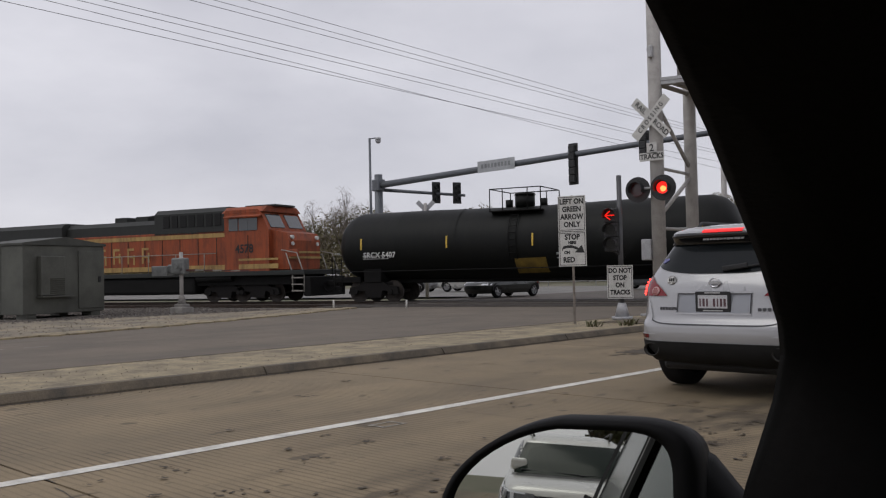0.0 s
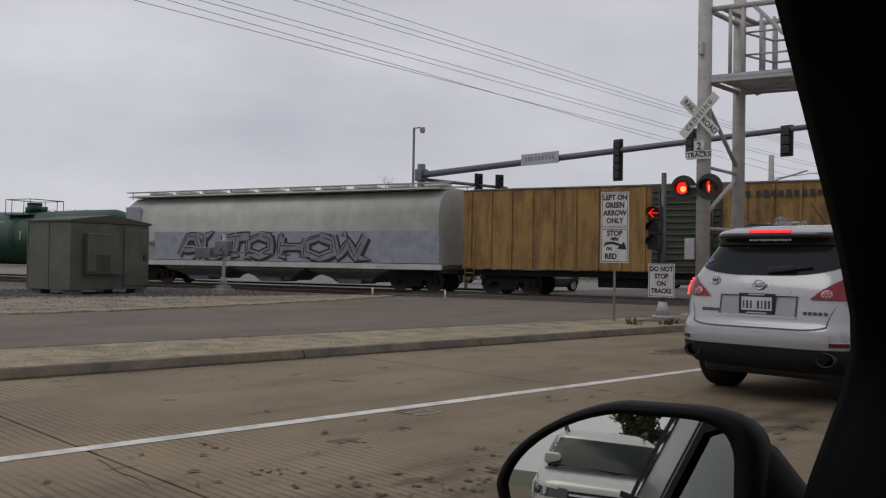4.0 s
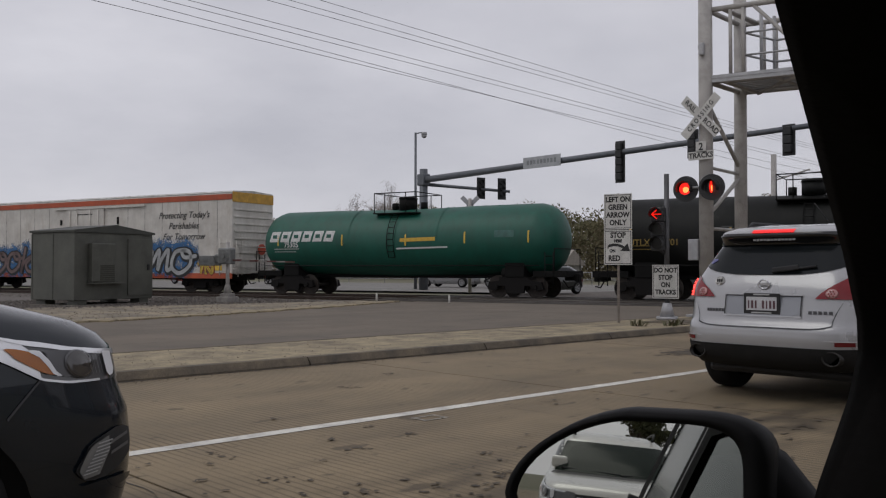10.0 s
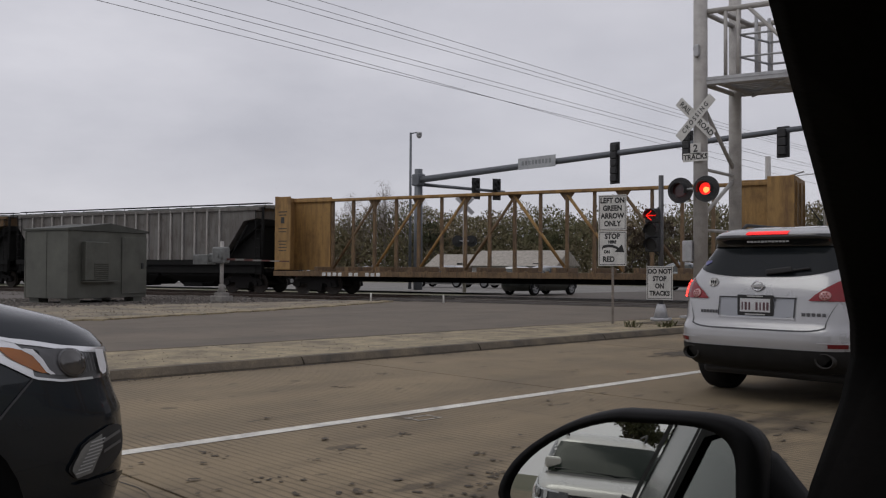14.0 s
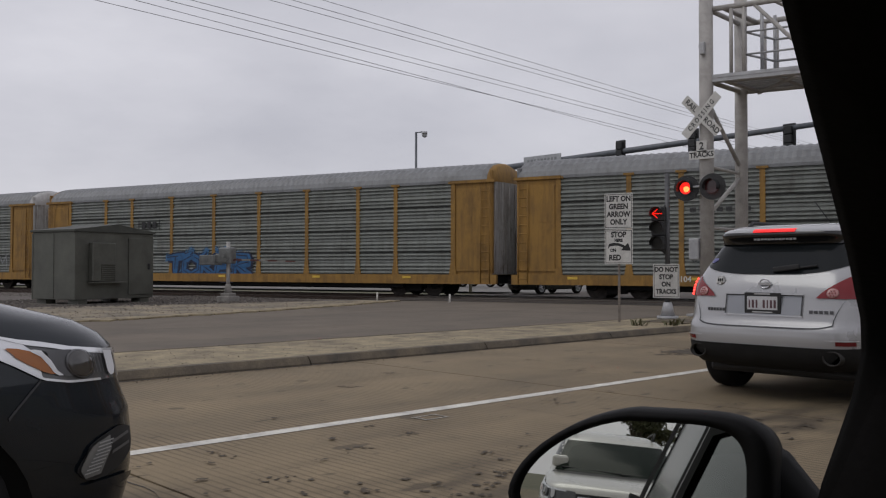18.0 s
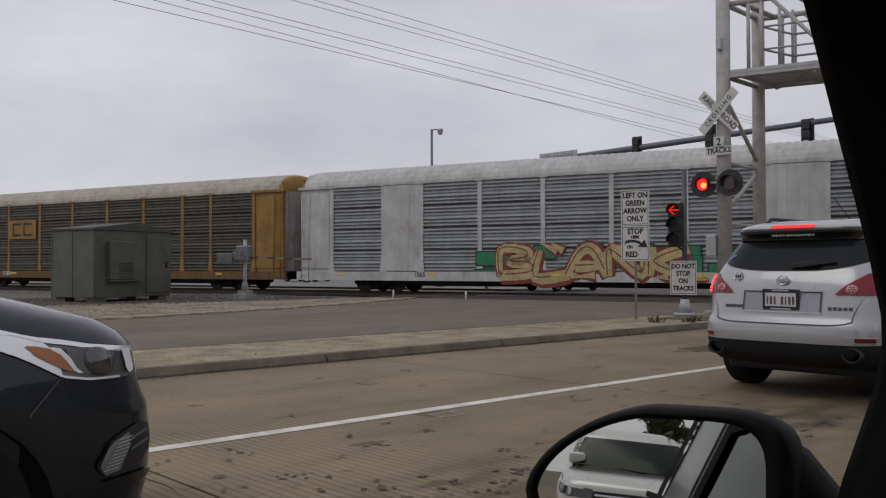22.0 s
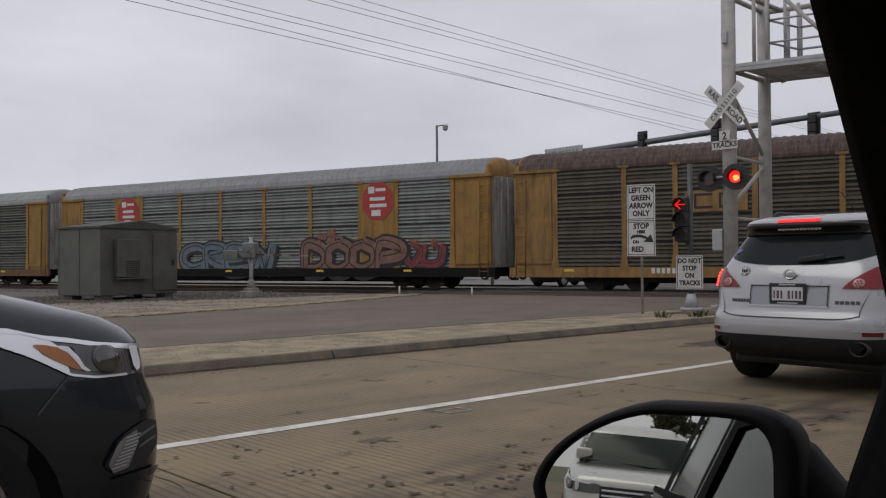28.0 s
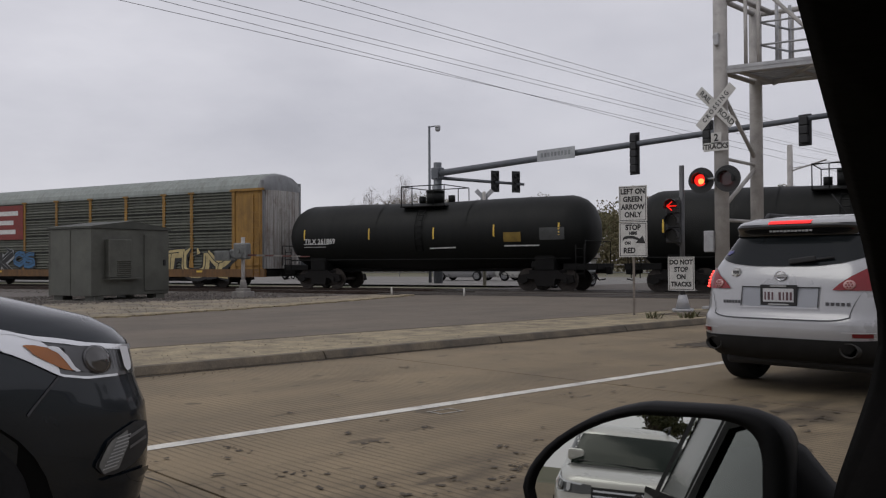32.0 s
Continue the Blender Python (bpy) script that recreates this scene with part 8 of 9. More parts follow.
part("window_decal", bm, plain("decal_violet", (.16, .16, .34), .5), suv, "small violet window decal")
bm = bmn()
pa, pb = sh.point("rear", .06, 1.225, .03), sh.point("rear", .46, 1.275, .03)
rod(bm, pa, pb, .012, 8)
box(bm, pa.lerp(pb, .3) + Vector((0, -.01, .012)), (.26, .025, .05), Matrix.Rotation(-.12, 4, "Y"), .01)
part("rear_wiper", bm, BLACKPLASTIC, suv)
bm = bmn()
rod(bm, (.12, 1.3, 1.7), (.02, 1.15, 1.92), .006, 6)
part("aerial", bm, BLACKPLASTIC, suv)
for s in (-1, 1):
    bm = bmn()
    path_rod(bm, [(s * .5, .75, 1.66), (s * .53, .9, 1.72), (s * .55, 2.3, 1.72), (s * .53, 2.5, 1.67)], .018, 8)
    part("roof_rail", bm, BLACKPLASTIC, suv)
for s in ("left", "right"):
    part("side_window", sh.patch([(s, .75 + .15 * i, 1.18, 1.5) for i in range(14)], .005), GLASSDARK, suv)
arches(suv, sh, (.98, 3.8))
for x in (-.82, .82):
    for y in (.98, 3.8):
        wheel(suv, x, y, .375, .27)


def crossover(name, label, paint, m, low_bonnet=False):
    """A mid-size crossover, detailed at the front."""
    car = thing(name, label, "car", m)
    drop = (lambda z: float(np.interp(z, (0, .9, 1.225, 1.6, 2), (0, .9, 1.13, 1.59, 1.99)))) if low_bonnet else (lambda z: z)
    sh = Shell([(drop(z), *r) for z, *r in ((.19, .78, .25, 4.36), (.211, .808, .2, 4.394), (.298, .869, .08, 4.417), (.38, .89, .01, 4.435), (.446, .903, .0, 4.44), (.554, .915, .0, 4.442), (.686, .917, .0, 4.426), (.743, .917, .02, 4.4), (.818, .916, .04, 4.374), (.94, .906, .05, 4.35), (.99, .893, .06, 4.3), (1.04, .877, .08, 4.207), (1.068, .869, .09, 4.108), (1.107, .859, .1, 3.961), (1.143, .853, .11, 3.821), (1.178, .85, .13, 3.675), (1.205, .84, .15, 3.4), (1.225, .83, .16, 3.25), (1.36, .77, .27, 2.9), (1.5, .71, .4, 2.5), (1.6, .65, .52, 2.2), (1.66, .58, .62, 1.95), (1.7, .48, .8, 1.75), (1.72, .28, 1.0, 1.5))], 5.8)
    part("body", sh.body(48), paint, car)
    part("windscreen", sh.grid("ff", -.9, .9, 1.23, 1.6, .024, 20, 14, lambda u: (drop(1.232) + .01 * abs(u) ** 3, 1.545 if low_bonnet else 1.6)), SCREEN, car, "dark tinted windscreen")
    part("cowl", sh.grid("ff", -.92, .92, drop(1.195), drop(1.232), .01, 20, 2), BLACKPLASTIC, car)
    for s in ("left", "right"):
        part("side_window", sh.patch([(s, .7 + .15 * i, 1.23, min(1.58, 1.24 + .33 * max(.02, (3.05 - .7 - .15 * i)))) for i in range(14)], .005), GLASSDARK, car)
    # grille, intake, lamps
    gr = part("grille", sh.grid("front", -.5, .5, .7, .9, .006, 14, 4, lambda u: (.72 + .12 * abs(u), .9)), BLACKPLASTIC, car)
    for z in (.795, .85):
        part("grille_bar", sh.grid("front", -.48, .48, z, z + .02, .016, 14, 1), CHROME, gr)
    part("lower_intake", sh.grid("front", -.42, .42, .3, .56, .006, 10, 4), BLACKPLASTIC, car)
    bm = bmn()
    rod(bm, (0, sh.point("front", 0, .82, .0).y, .82), (0, sh.point("front", 0, .82, .02).y, .82), .055, 20)
    part("badge", bm, CHROME, car)
    bm = bmn()
    box(bm, (0, sh.point("front", 0, .6, .02).y, .61), (.32, .012, .12))
    part("front_plate", bm, mat("plate_white", (.55, .55, .57), .5, var=.1), car)
    for s in (-1, 1):
        def lens(path, off, rows=5):
            return sh.patch([("fa", s * u, lo, hi) for u, lo, hi in path], off, rows)
        top = lambda u: float(np.interp(u, (.45, .6, .8, .93, 1.02, 1.1, 1.135, 1.35), (.912, .925, .94, .959, .983, .999, 1.028, 1.055)))
        low = lambda u: float(np.interp(u, (.45, .6, .845, .99, 1.09, 1.19, 1.27, 1.35), (.83, .815, .82, .825, .844, .908, .953, 1.045)))
        hl = part("headlight", lens([(u, low(u), top(u)) for u in [.5 + .025 * i for i in range(35)]], .006), plain("lamp_bezel_dark", (.08, .082, .085), .2, coat=1.0), car, "headlight with dark inner bezel")
        part("lamp_brow", lens([(u, top(u) - .022 + .012 * max(0, .9 - u), top(u)) for u in [.6 + .03 * i for i in range(25)]], .012, 2), CLEARLENS, hl, "bright chrome upper strip")
        part("lamp_sill", lens([(u, low(u), low(u) + .009 + .02 * max(0, u - 1.05)) for u in [.84 + .02 * i for i in range(22)]], .012, 2), CLEARLENS, hl)
        part("lamp_reflector", lens([(u, low(u) + .004, top(u) - .004) for u in [1.09 + .02 * i for i in range(13)]], .011, 3), CLEARLENS, hl, "bright reflector behind clear glass")
        part("turn_lens", lens([(1.035, .862, .868), (1.06, .866, .905), (1.085, .876, .938), (1.1, .886, .952), (1.13, .904, .964), (1.16, .925, .968), (1.172, .936, .966)], .016, 3), AMBER, hl, "amber turn lens")
        part("lamp_guide", lens([(1.012, .856, .858), (1.03, .857, .875), (1.045, .868, .915), (1.06, .898, .952), (1.08, .93, .957), (1.1, .948, .957)], .018, 3), plain("lamp_guide", (.75, .76, .78), .2), hl)
        part("lamp_liner", lens([(.93, .85, .945), (.96, .85, .948), (1.0, .852, .95), (1.035, .875, .953), (1.05, .91, .955)], .014, 3), plain("liner_grey", (.11, .11, .115), .35, metal=.3), hl)
        bm = bmn()
        ring_ = [k * math.tau / 24 for k in range(24)]
        skin(bm, [[sh.point("fa", s * (.925 + q * .95 * math.cos(a)), .893 + q * .8 * math.sin(a), e) for a in ring_] for q, e in ((.064, .014), (.06, .02), (.05, .019), (.035, .022), (.004, .026))])
        pj = part("projector", bm, plain("lamp_dark", (.05, .046, .044), .08, coat=1.0), hl, "round projector lens")
        bm = bmn()
        skin(bm, [[sh.point("fa", s * (.925 + q * .95 * math.cos(a)), .893 + q * .8 * math.sin(a), e) for a in ring_] for q, e in ((.066, .012), (.068, .018), (.062, .02))], caps=False)
        part("projector_ring", bm, plain("liner_grey", (.11, .11, .115), .35, metal=.3), pj)
        part("lamp_edge", lens([(.735, .86, .925), (.75, .838, .927), (.765, .834, .928), (.78, .832, .93), (.795, .85, .93)], .018), plain("lamp_guide", (.75, .76, .78), .2), hl, "bright edge light guide")
        for k in range(4):
            part("lamp_rib", lens([(.815 + .018 * k, .85, .93), (.818 + .018 * k, .85, .93)], .016, 1), plain("liner_grey", (.11, .11, .115), .35, metal=.3), hl)
        fb = part("fog_bezel", lens([(1.02, .49, .505), (.99, .462, .555), (.974, .452, .58), (.93, .446, .602), (.88, .452, .618), (.823, .468, .632), (.77, .49, .63), (.72, .52, .615)], .01), BLACKPLASTIC, car)
        part("fog_light", lens([(1.01, .492, .505), (.985, .46, .56), (.965, .462, .578), (.94, .465, .59), (.916, .468, .596), (.9, .51, .602), (.878, .555, .608)], .018), mat("fog_glass", (.15, .155, .155), .2, var=.1, coat=1.0), fb)
        for k in range(9):
            z = .475 + .0135 * k
            part("fog_rib", lens([(.995 - .012 * k * .6, z, z + .005), (.93 - .008 * k, z + .006, z + .011)], .022, 1), plain("fog_rib_grey", (.32, .33, .33), .25), fb)
        for z in (.545, .585):
            part("fog_slat", lens([(.87, z - .012, z), (.76, z + .01, z + .022)], .018, 1), plain("slat_grey", (.1, .1, .1), .4), fb)
        part("bumper_blade", lens([(.98, .43, .434), (.93, .412, .438), (.88, .405, .439), (.8, .402, .438), (.74, .404, .436), (.69, .412, .43)], .014, 2), paint, car)
        part("bumper_seam", lens([(1.096 + .027 * i, .839 - .021 * i, .848 - .021 * i) for i in range(7)], .004, 1), SEAM, car)
        part("fender_seam", lens([(1.1 + .08 * i, 1.012 + .014 * i, 1.018 + .014 * i) for i in range(9)], .004, 1), SEAM, car)
        sd = "right" if s > 0 else "left"
        bm = bmn()
        p = sh.point(sd, 2.95, 1.25, .1)
        box(bm, p, (.2, .1, .14), bevel=.035)
        part("side_mirror", bm, paint, car)
    part("lower_lip", sh.patch([("fa", u / 16, .2, .285) for u in range(-18, 19)], .008, 2), BLACKPLASTIC, car)
    for s in (-1, 1):
        bm = bmn()
        path_rod(bm, [(s * .52, .9, 1.66), (s * .54, 1.1, 1.74), (s * .54, 1.9, 1.74), (s * .5, 2.1, 1.64)], .016, 6)
        part("roof_rail", bm, BLACKPLASTIC, car)
    bm = bmn()
    for a, b in (((-.66, 3.12, drop(1.25) + .02), (0.05, 3.22, drop(1.23) + .02)), ((.05, 3.24, drop(1.225) + .02), (.62, 3.1, drop(1.25) + .02))):
        rod(bm, a, b, .012, 6)
    part("wiper", bm, BLACKPLASTIC, car)
    arches(car, sh, (.8, 3.5), .42, MATTEBLACK)
    for x in (-.79, .79):
        for y in (.8, 3.5):
            wheel(car, x, y, .37, .23)
    return car


dark_car = crossover("dark_suv", "dark navy-grey crossover pulling up in the next lane", mat("dark_blue_grey_paint", (.011, .0155, .021), .25, metal=.3, var=.05, scale=1.5, grain=300, bump=.01, spec=.3, coat=.5), pose(-4.25, -20, 0))
crossover("white_suv", "white crossover queuing behind", car_paint("white_car_paint", (.74, .72, .66), .0), pose(.19, -13.15, 0), True)

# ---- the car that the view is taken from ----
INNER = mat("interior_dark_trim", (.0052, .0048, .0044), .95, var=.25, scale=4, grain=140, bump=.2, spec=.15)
own = thing("own_car", "taupe grey car with a black oval door mirror", "car", pose(0, 0, 0))
OWNPAINT = mat("own_taupe_paint", (.1, .088, .082), .35, metal=.3, var=.05, scale=1.5, grain=300, bump=.01, spec=.3)
# window pillar: sweeps down and away along the windscreen
edge = [(-0.1225, 0.225, 1.3687), (-0.1313, 0.2513, 1.3487), (-0.1512, 0.3013, 1.3438), (-0.1975, 0.425, 1.3237), (-0.2538, 0.5988, 1.2612), (-0.2838, 0.6938, 1.2125), (-0.2963, 0.7262, 1.185), (-0.3063, 0.7312, 1.1475), (-0.315, 0.7225, 1.1125), (-0.3225, 0.7125, 1.08), (-0.3375, 0.7, 1.0), (-0.35, 0.6875, 0.875)]
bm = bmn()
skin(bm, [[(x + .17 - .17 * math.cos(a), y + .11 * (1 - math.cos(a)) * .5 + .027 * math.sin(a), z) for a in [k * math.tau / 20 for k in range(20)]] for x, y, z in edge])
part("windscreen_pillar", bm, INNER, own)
bm = bmn()
box(bm, (.66, .82, .86), (1.22, .5, .2), bevel=.06)
part("dashboard", bm, INNER, own)
bm = bmn()
for dz in (0, .04):
    skin(bm, [[(-.2 + .14 * k, y, 1.5 + dz + .04 * math.sin(k * .314)) for k in range(0, 11)] for y in (-2.1, -1.2, -.4, .15)], closed=False)
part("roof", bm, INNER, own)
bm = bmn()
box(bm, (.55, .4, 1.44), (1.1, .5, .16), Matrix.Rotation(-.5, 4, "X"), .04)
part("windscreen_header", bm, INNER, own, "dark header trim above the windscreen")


def own_side(y, z):
    """The outer skin of the car's flank: bulged below the belt, leaning in above it."""
    base = float(np.interp(y, (-3.2, -1.6, -.3, .8), (-.17, -.24, -.296, -.3)))
    if z < 1.02:
        return base - .03 * math.sin(max(0, z - .3) * 4.3)
    return base + (z - 1.02) * .42


def flank(y0_, y1_, z0_, z1_, n=8, m_=8, push=0.0, rake=0.0):
    bm_ = bmn()
    skin(bm_, [[(own_side(y, z) + push, y + rake * (z - z0_), z) for z in [z0_ + (z1_ - z0_) * k / m_ for k in range(m_ + 1)]] for y in [y0_ + (y1_ - y0_) * i / n for i in range(n + 1)]], closed=False)
    return bm_


for y0_, y1_ in ((-.42, .62), (-1.72, -.43), (-3.0, -1.73)):
    part("door" if y1_ > -1.7 else "rear_wing", flank(y0_, y1_, .3, 1.0), OWNPAINT, own)
    part("door_lining", flank(y0_, y1_, .3, .97, push=.08), INNER, own)
    part("belt_trim", flank(y0_ + .006, y1_ - .006, 1.0, 1.026, m_=2, push=-.004), MATTEBLACK, own)
# clear side glass that mirrors the sky at a flat angle
PANE = bpy.data.materials.new("clear_side_glass")
PANE.use_nodes = True
nt = PANE.node_tree
nt.nodes.clear()
n_out, n_mix, n_clear, n_gloss, n_fr = [nt.nodes.new(k) for k in ("ShaderNodeOutputMaterial", "ShaderNodeMixShader", "ShaderNodeBsdfTransparent", "ShaderNodeBsdfGlossy", "ShaderNodeLayerWeight")]
n_fr.inputs["Blend"].default_value = .5
n_pow = nt.nodes.new("ShaderNodeMath")
n_pow.operation = "POWER"
n_pow.inputs[1].default_value = 5.0
n_gloss.inputs["Roughness"].default_value = .0
n_gloss.inputs["Color"].default_value = (.58, .6, .58, 1)
n_clear.inputs["Color"].default_value = (.97, .985, .975, 1)
for a_, b_ in ((n_fr.outputs["Facing"], n_pow.inputs[0]), (n_pow.outputs[0], n_mix.inputs[0]), (n_clear.outputs[0], n_mix.inputs[1]), (n_gloss.outputs[0], n_mix.inputs[2]), (n_mix.outputs[0], n_out.inputs[0])):
    nt.links.new(a_, b_)
pane = part("driver_glass", flank(-.36, .6, 1.026, 1.45, 4, 4), PANE, own, "clear side window")
pane.visible_shadow = False
part("rear_door_glass", flank(-1.62, -.5, 1.026, 1.46, rake=.2), plain("own_rear_glass", (.03, .034, .031), .12, ior=1.1), own)
part("window_post", flank(-.58, -.34, 1.0, 1.5, push=-.008, rake=.12), MATTEBLACK, own)
part("post_strip", flank(-.425, -.405, 1.026, 1.5, n=2, push=-.014, rake=.12), OWNPAINT, own)
part("window_post", flank(-1.92, -1.6, 1.0, 1.5, push=-.008, rake=.2), MATTEBLACK, own)
part("window_head", flank(-1.7, -.42, 1.46, 1.53, push=-.01, rake=0), MATTEBLACK, own)
part("window_head", flank(-.42, .04, 1.17, 1.52, push=-.006), MATTEBLACK, own)
bm = bmn()
box(bm, (.65, -.6, .5), (1.4, 3.0, .1))
box(bm, (1.25, -.8, .72), (.08, 3.4, .56))
box(bm, (.75, -2.2, .9), (1.0, .2, 1.2))
part("cabin_shell", bm, INNER, own)


def end_body(rows):
    """Bonnet or boot: rounded sections lofted along the car, closed at the end."""
    bm_ = bmn()
    skin(bm_, [[(.5 + hw * math.copysign(abs(math.cos(a)) ** .35, math.cos(a)), y, .28 + (top - .28) * max(0, math.sin(a)) ** .45) for a in [math.pi * k / 18 for k in range(19)]] for y, hw, top in rows], closed=False)
    return bm_


part("bonnet", end_body(((.98, .84, .9), (1.5, .84, .89), (2.0, .81, .84), (2.3, .74, .77), (2.46, .62, .66), (2.5, .4, .5), (2.5, .02, .4))), OWNPAINT, own)
part("boot", end_body(((-2.35, .66, .97), (-2.9, .64, .95), (-3.3, .6, .9), (-3.46, .5, .78), (-3.5, .3, .6), (-3.5, .02, .45))), OWNPAINT, own)
for y0_, y1_ in ((-.42, .95), (-1.72, -.43), (-3.0, -1.73)):
    for nm, z0_, z1_, mt in (("door" if y1_ > -1.7 else "rear_wing", .3, 1.0, OWNPAINT), ("side_window" if y1_ > -1.7 else "window_post", 1.0, 1.5, GLASSDARK if y1_ > -1.7 else OWNPAINT)):
        bm = flank(y0_, y1_ if z0_ < 1 else min(y1_, .5), z0_, z1_, rake=0.0 if z0_ < 1 else .15)
        for v in bm.verts:
            v.co.x = 1.14 - v.co.x
        part(nm, bm, mt, own)
bm = bmn()
skin(bm, [[(-.16 + .14 * k, y, 1.575 + .04 * math.sin(k * .314)) for k in range(0, 11)] for y in (-2.1, -1.2, -.4, .1)], closed=False)
part("roof_skin", bm, OWNPAINT, own)
bm = bmn()
skin(bm, [[(.12 + .12 * k, y, z) for k in range(10)] for y, z in ((1.0, .93), (.2, 1.55))], closed=False)
part("windscreen", bm, GLASSDARK, own)
bm = bmn()
skin(bm, [[(-.02 + .115 * k, y, z) for k in range(10)] for y, z in ((-2.75, .96), (-2.12, 1.55))], closed=False)
part("rear_window", bm, GLASSDARK, own)
for x in (-.12, 1.15):
    for y in (1.6, -2.55):
        wheel(own, x, y, .32, .2)
# door mirror: oval glass in a rounded shell on a short arm
MIRROR_AT = Vector((-.457, .648, 1.0555))
nrm = Vector((.3314, -.9361, .1175)).normalized()
yax = -nrm
xax = yax.cross(Vector((0, 0, 1))).normalized()
zax = xax.cross(yax)
MM = Matrix((xax, yax, zax)).transposed().to_4x4()
MM.translation = MIRROR_AT


def oval(w, h, n=44, ex=2.7):
    out = []
    for k in range(n):
        t = k * math.tau / n
        c_, s_ = math.cos(t), math.sin(t)
        e = (1.75 if s_ > 0 else 2.2) if c_ < 0 else 4.2
        out.append((w * math.copysign(abs(c_) ** (2 / e), c_), h * math.copysign(abs(s_) ** (2 / e), s_) + (.008 * (c_ if s_ > 0 else 0))))
    return out


bm = bmn()
skin(bm, [[(x - .0045, y, z) for x, z in oval(.098, .064)] for y in (.0, .006)], smooth=False)
mirror = part("mirror_glass", bm, plain("mirror_silver", (.56, .57, .53), .01, metal=1.0), own, "flat mirror glass", at=MM)
bm = bmn()
skin(bm, [[(x + dx, y, z) for x, z in oval(w, h)] for w, h, y, dx in ((0.0982, 0.064, -0.0013, -0.0045), (0.1025, 0.0675, -0.0075, -0.0035), (0.1125, 0.0725, -0.0037, 0.0), (0.1162, 0.0762, 0.0225, 0.0), (0.1087, 0.0713, 0.0688, 0.0063), (0.075, 0.05, 0.1063, 0.0125), (0.0187, 0.0187, 0.1162, 0.0125))], closed=True, caps=False)
MIRRORBLACK = mat("mirror_black", (.003, .003, .0031), .6, var=.2, scale=8, grain=120, bump=.06, spec=.15)
part("mirror_shell", bm, MIRRORBLACK, own, at=MM)
bm = bmn()
skin(bm, [[(x, y + .037 * math.sin(a), z + r * math.cos(a)) for a in [k * math.tau / 14 for k in range(14)]] for x, y, z, r in ((0.0875, 0.0562, -0.0025, 0.0625), (0.1187, 0.0625, -0.01, 0.055), (0.1438, 0.0625, -0.0275, 0.0425), (0.175, 0.0562, -0.05, 0.0325), (0.2063, 0.05, -0.0625, 0.03), (0.3, 0.0375, -0.0688, 0.0375))])
part("mirror_arm", bm, MIRRORBLACK, own, at=MM)

# ---- far side: vehicles, trees, houses ----


def plain_car(paint, m, label, h=1.5):
    car = thing("parked_car", label, "car", m, "cars beyond the crossing")
    k = h / 1.5
    sh = Shell([(.22, .8, .1, 4.4), (.4, .88, .0, 4.5), (.6, .9, .0, 4.5), (.75 * k, .89, .03, 4.4), (.88 * k, .87, .08, 4.0), (.95 * k, .84, .15, 3.4), (1.2 * k, .72, .45, 2.85), (1.38 * k, .62, .8, 2.4), (1.46 * k, .5, 1.1, 2.1), (1.48 * k, .2, 1.4, 1.9)], 4.5)
    part("body", sh.body(16), paint, car)
    for s in ("left", "right"):
        part("side_window", sh.patch([(s, .7 + .22 * i, .98 * k, min(1.34 * k, 1.0 * k + .5 * min(.22 * i + .15, 3.3 - .7 - .22 * i))) for i in range(11)], .006), GLASSDARK, car)
    for s in (-1, 1):
        part("tail_light", sh.grid("rear", s * .6, s * .82, .62, .78, .01, 3, 2), plain("tail_red_far", (.24, .012, .015), .15), car)
        part("headlight", sh.grid("front", s * .55, s * .82, .62, .74, .01, 3, 2), CLEARLENS, car)
    arches(car, sh, (.85, 3.6), .4)
    for x in (-.78, .78):
        for y in (.85, 3.6):
            wheel(car, x, y, .33, .2)
    return car


for x, y, rz, col, lab, h in ((-29.0, 36.6, 180, (.012, .016, .013), "dark green car waiting across the tracks", 1.45), (-42.5, 43.5, 107, (.3, .3, .31), "pale silver car beyond the tracks", 1.5), (-38.0, 45.0, 107, (.55, .55, .53), "white sedan beyond the tracks", 1.45), (-31.5, 48.5, -73, (.09, .1, .11), "dark pickup-sized car beyond the tracks", 1.75), (-25.5, 50.5, -73, (.45, .46, .48), "silver crossover beyond the tracks", 1.7), (-58.0, 41.0, 107, (.04, .04, .045), "black crossover beyond the tracks", 1.7), (-66, 37.0, 107, (.3, .06, .05), "dark red car beyond the tracks", 1.5)):
    plain_car(car_paint("paint_%d" % int(-x * 10), col), pose(x, y, 0, 0, 0, rz), lab, h)

BARK = mat("bark", (.12, .1, .08), .95, var=.3, scale=6, grain=40, bump=.5, stretch=(1, 1, .3))
LEAF = [mat("leaf_olive", (.075, .08, .03), .8, var=.35, scale=.6, random_id=.3), mat("leaf_brown", (.13, .09, .055), .85, var=.35, scale=.6, random_id=.3), mat("leaf_spring", (.1, .115, .045), .8, var=.35, scale=.6, random_id=.3)]


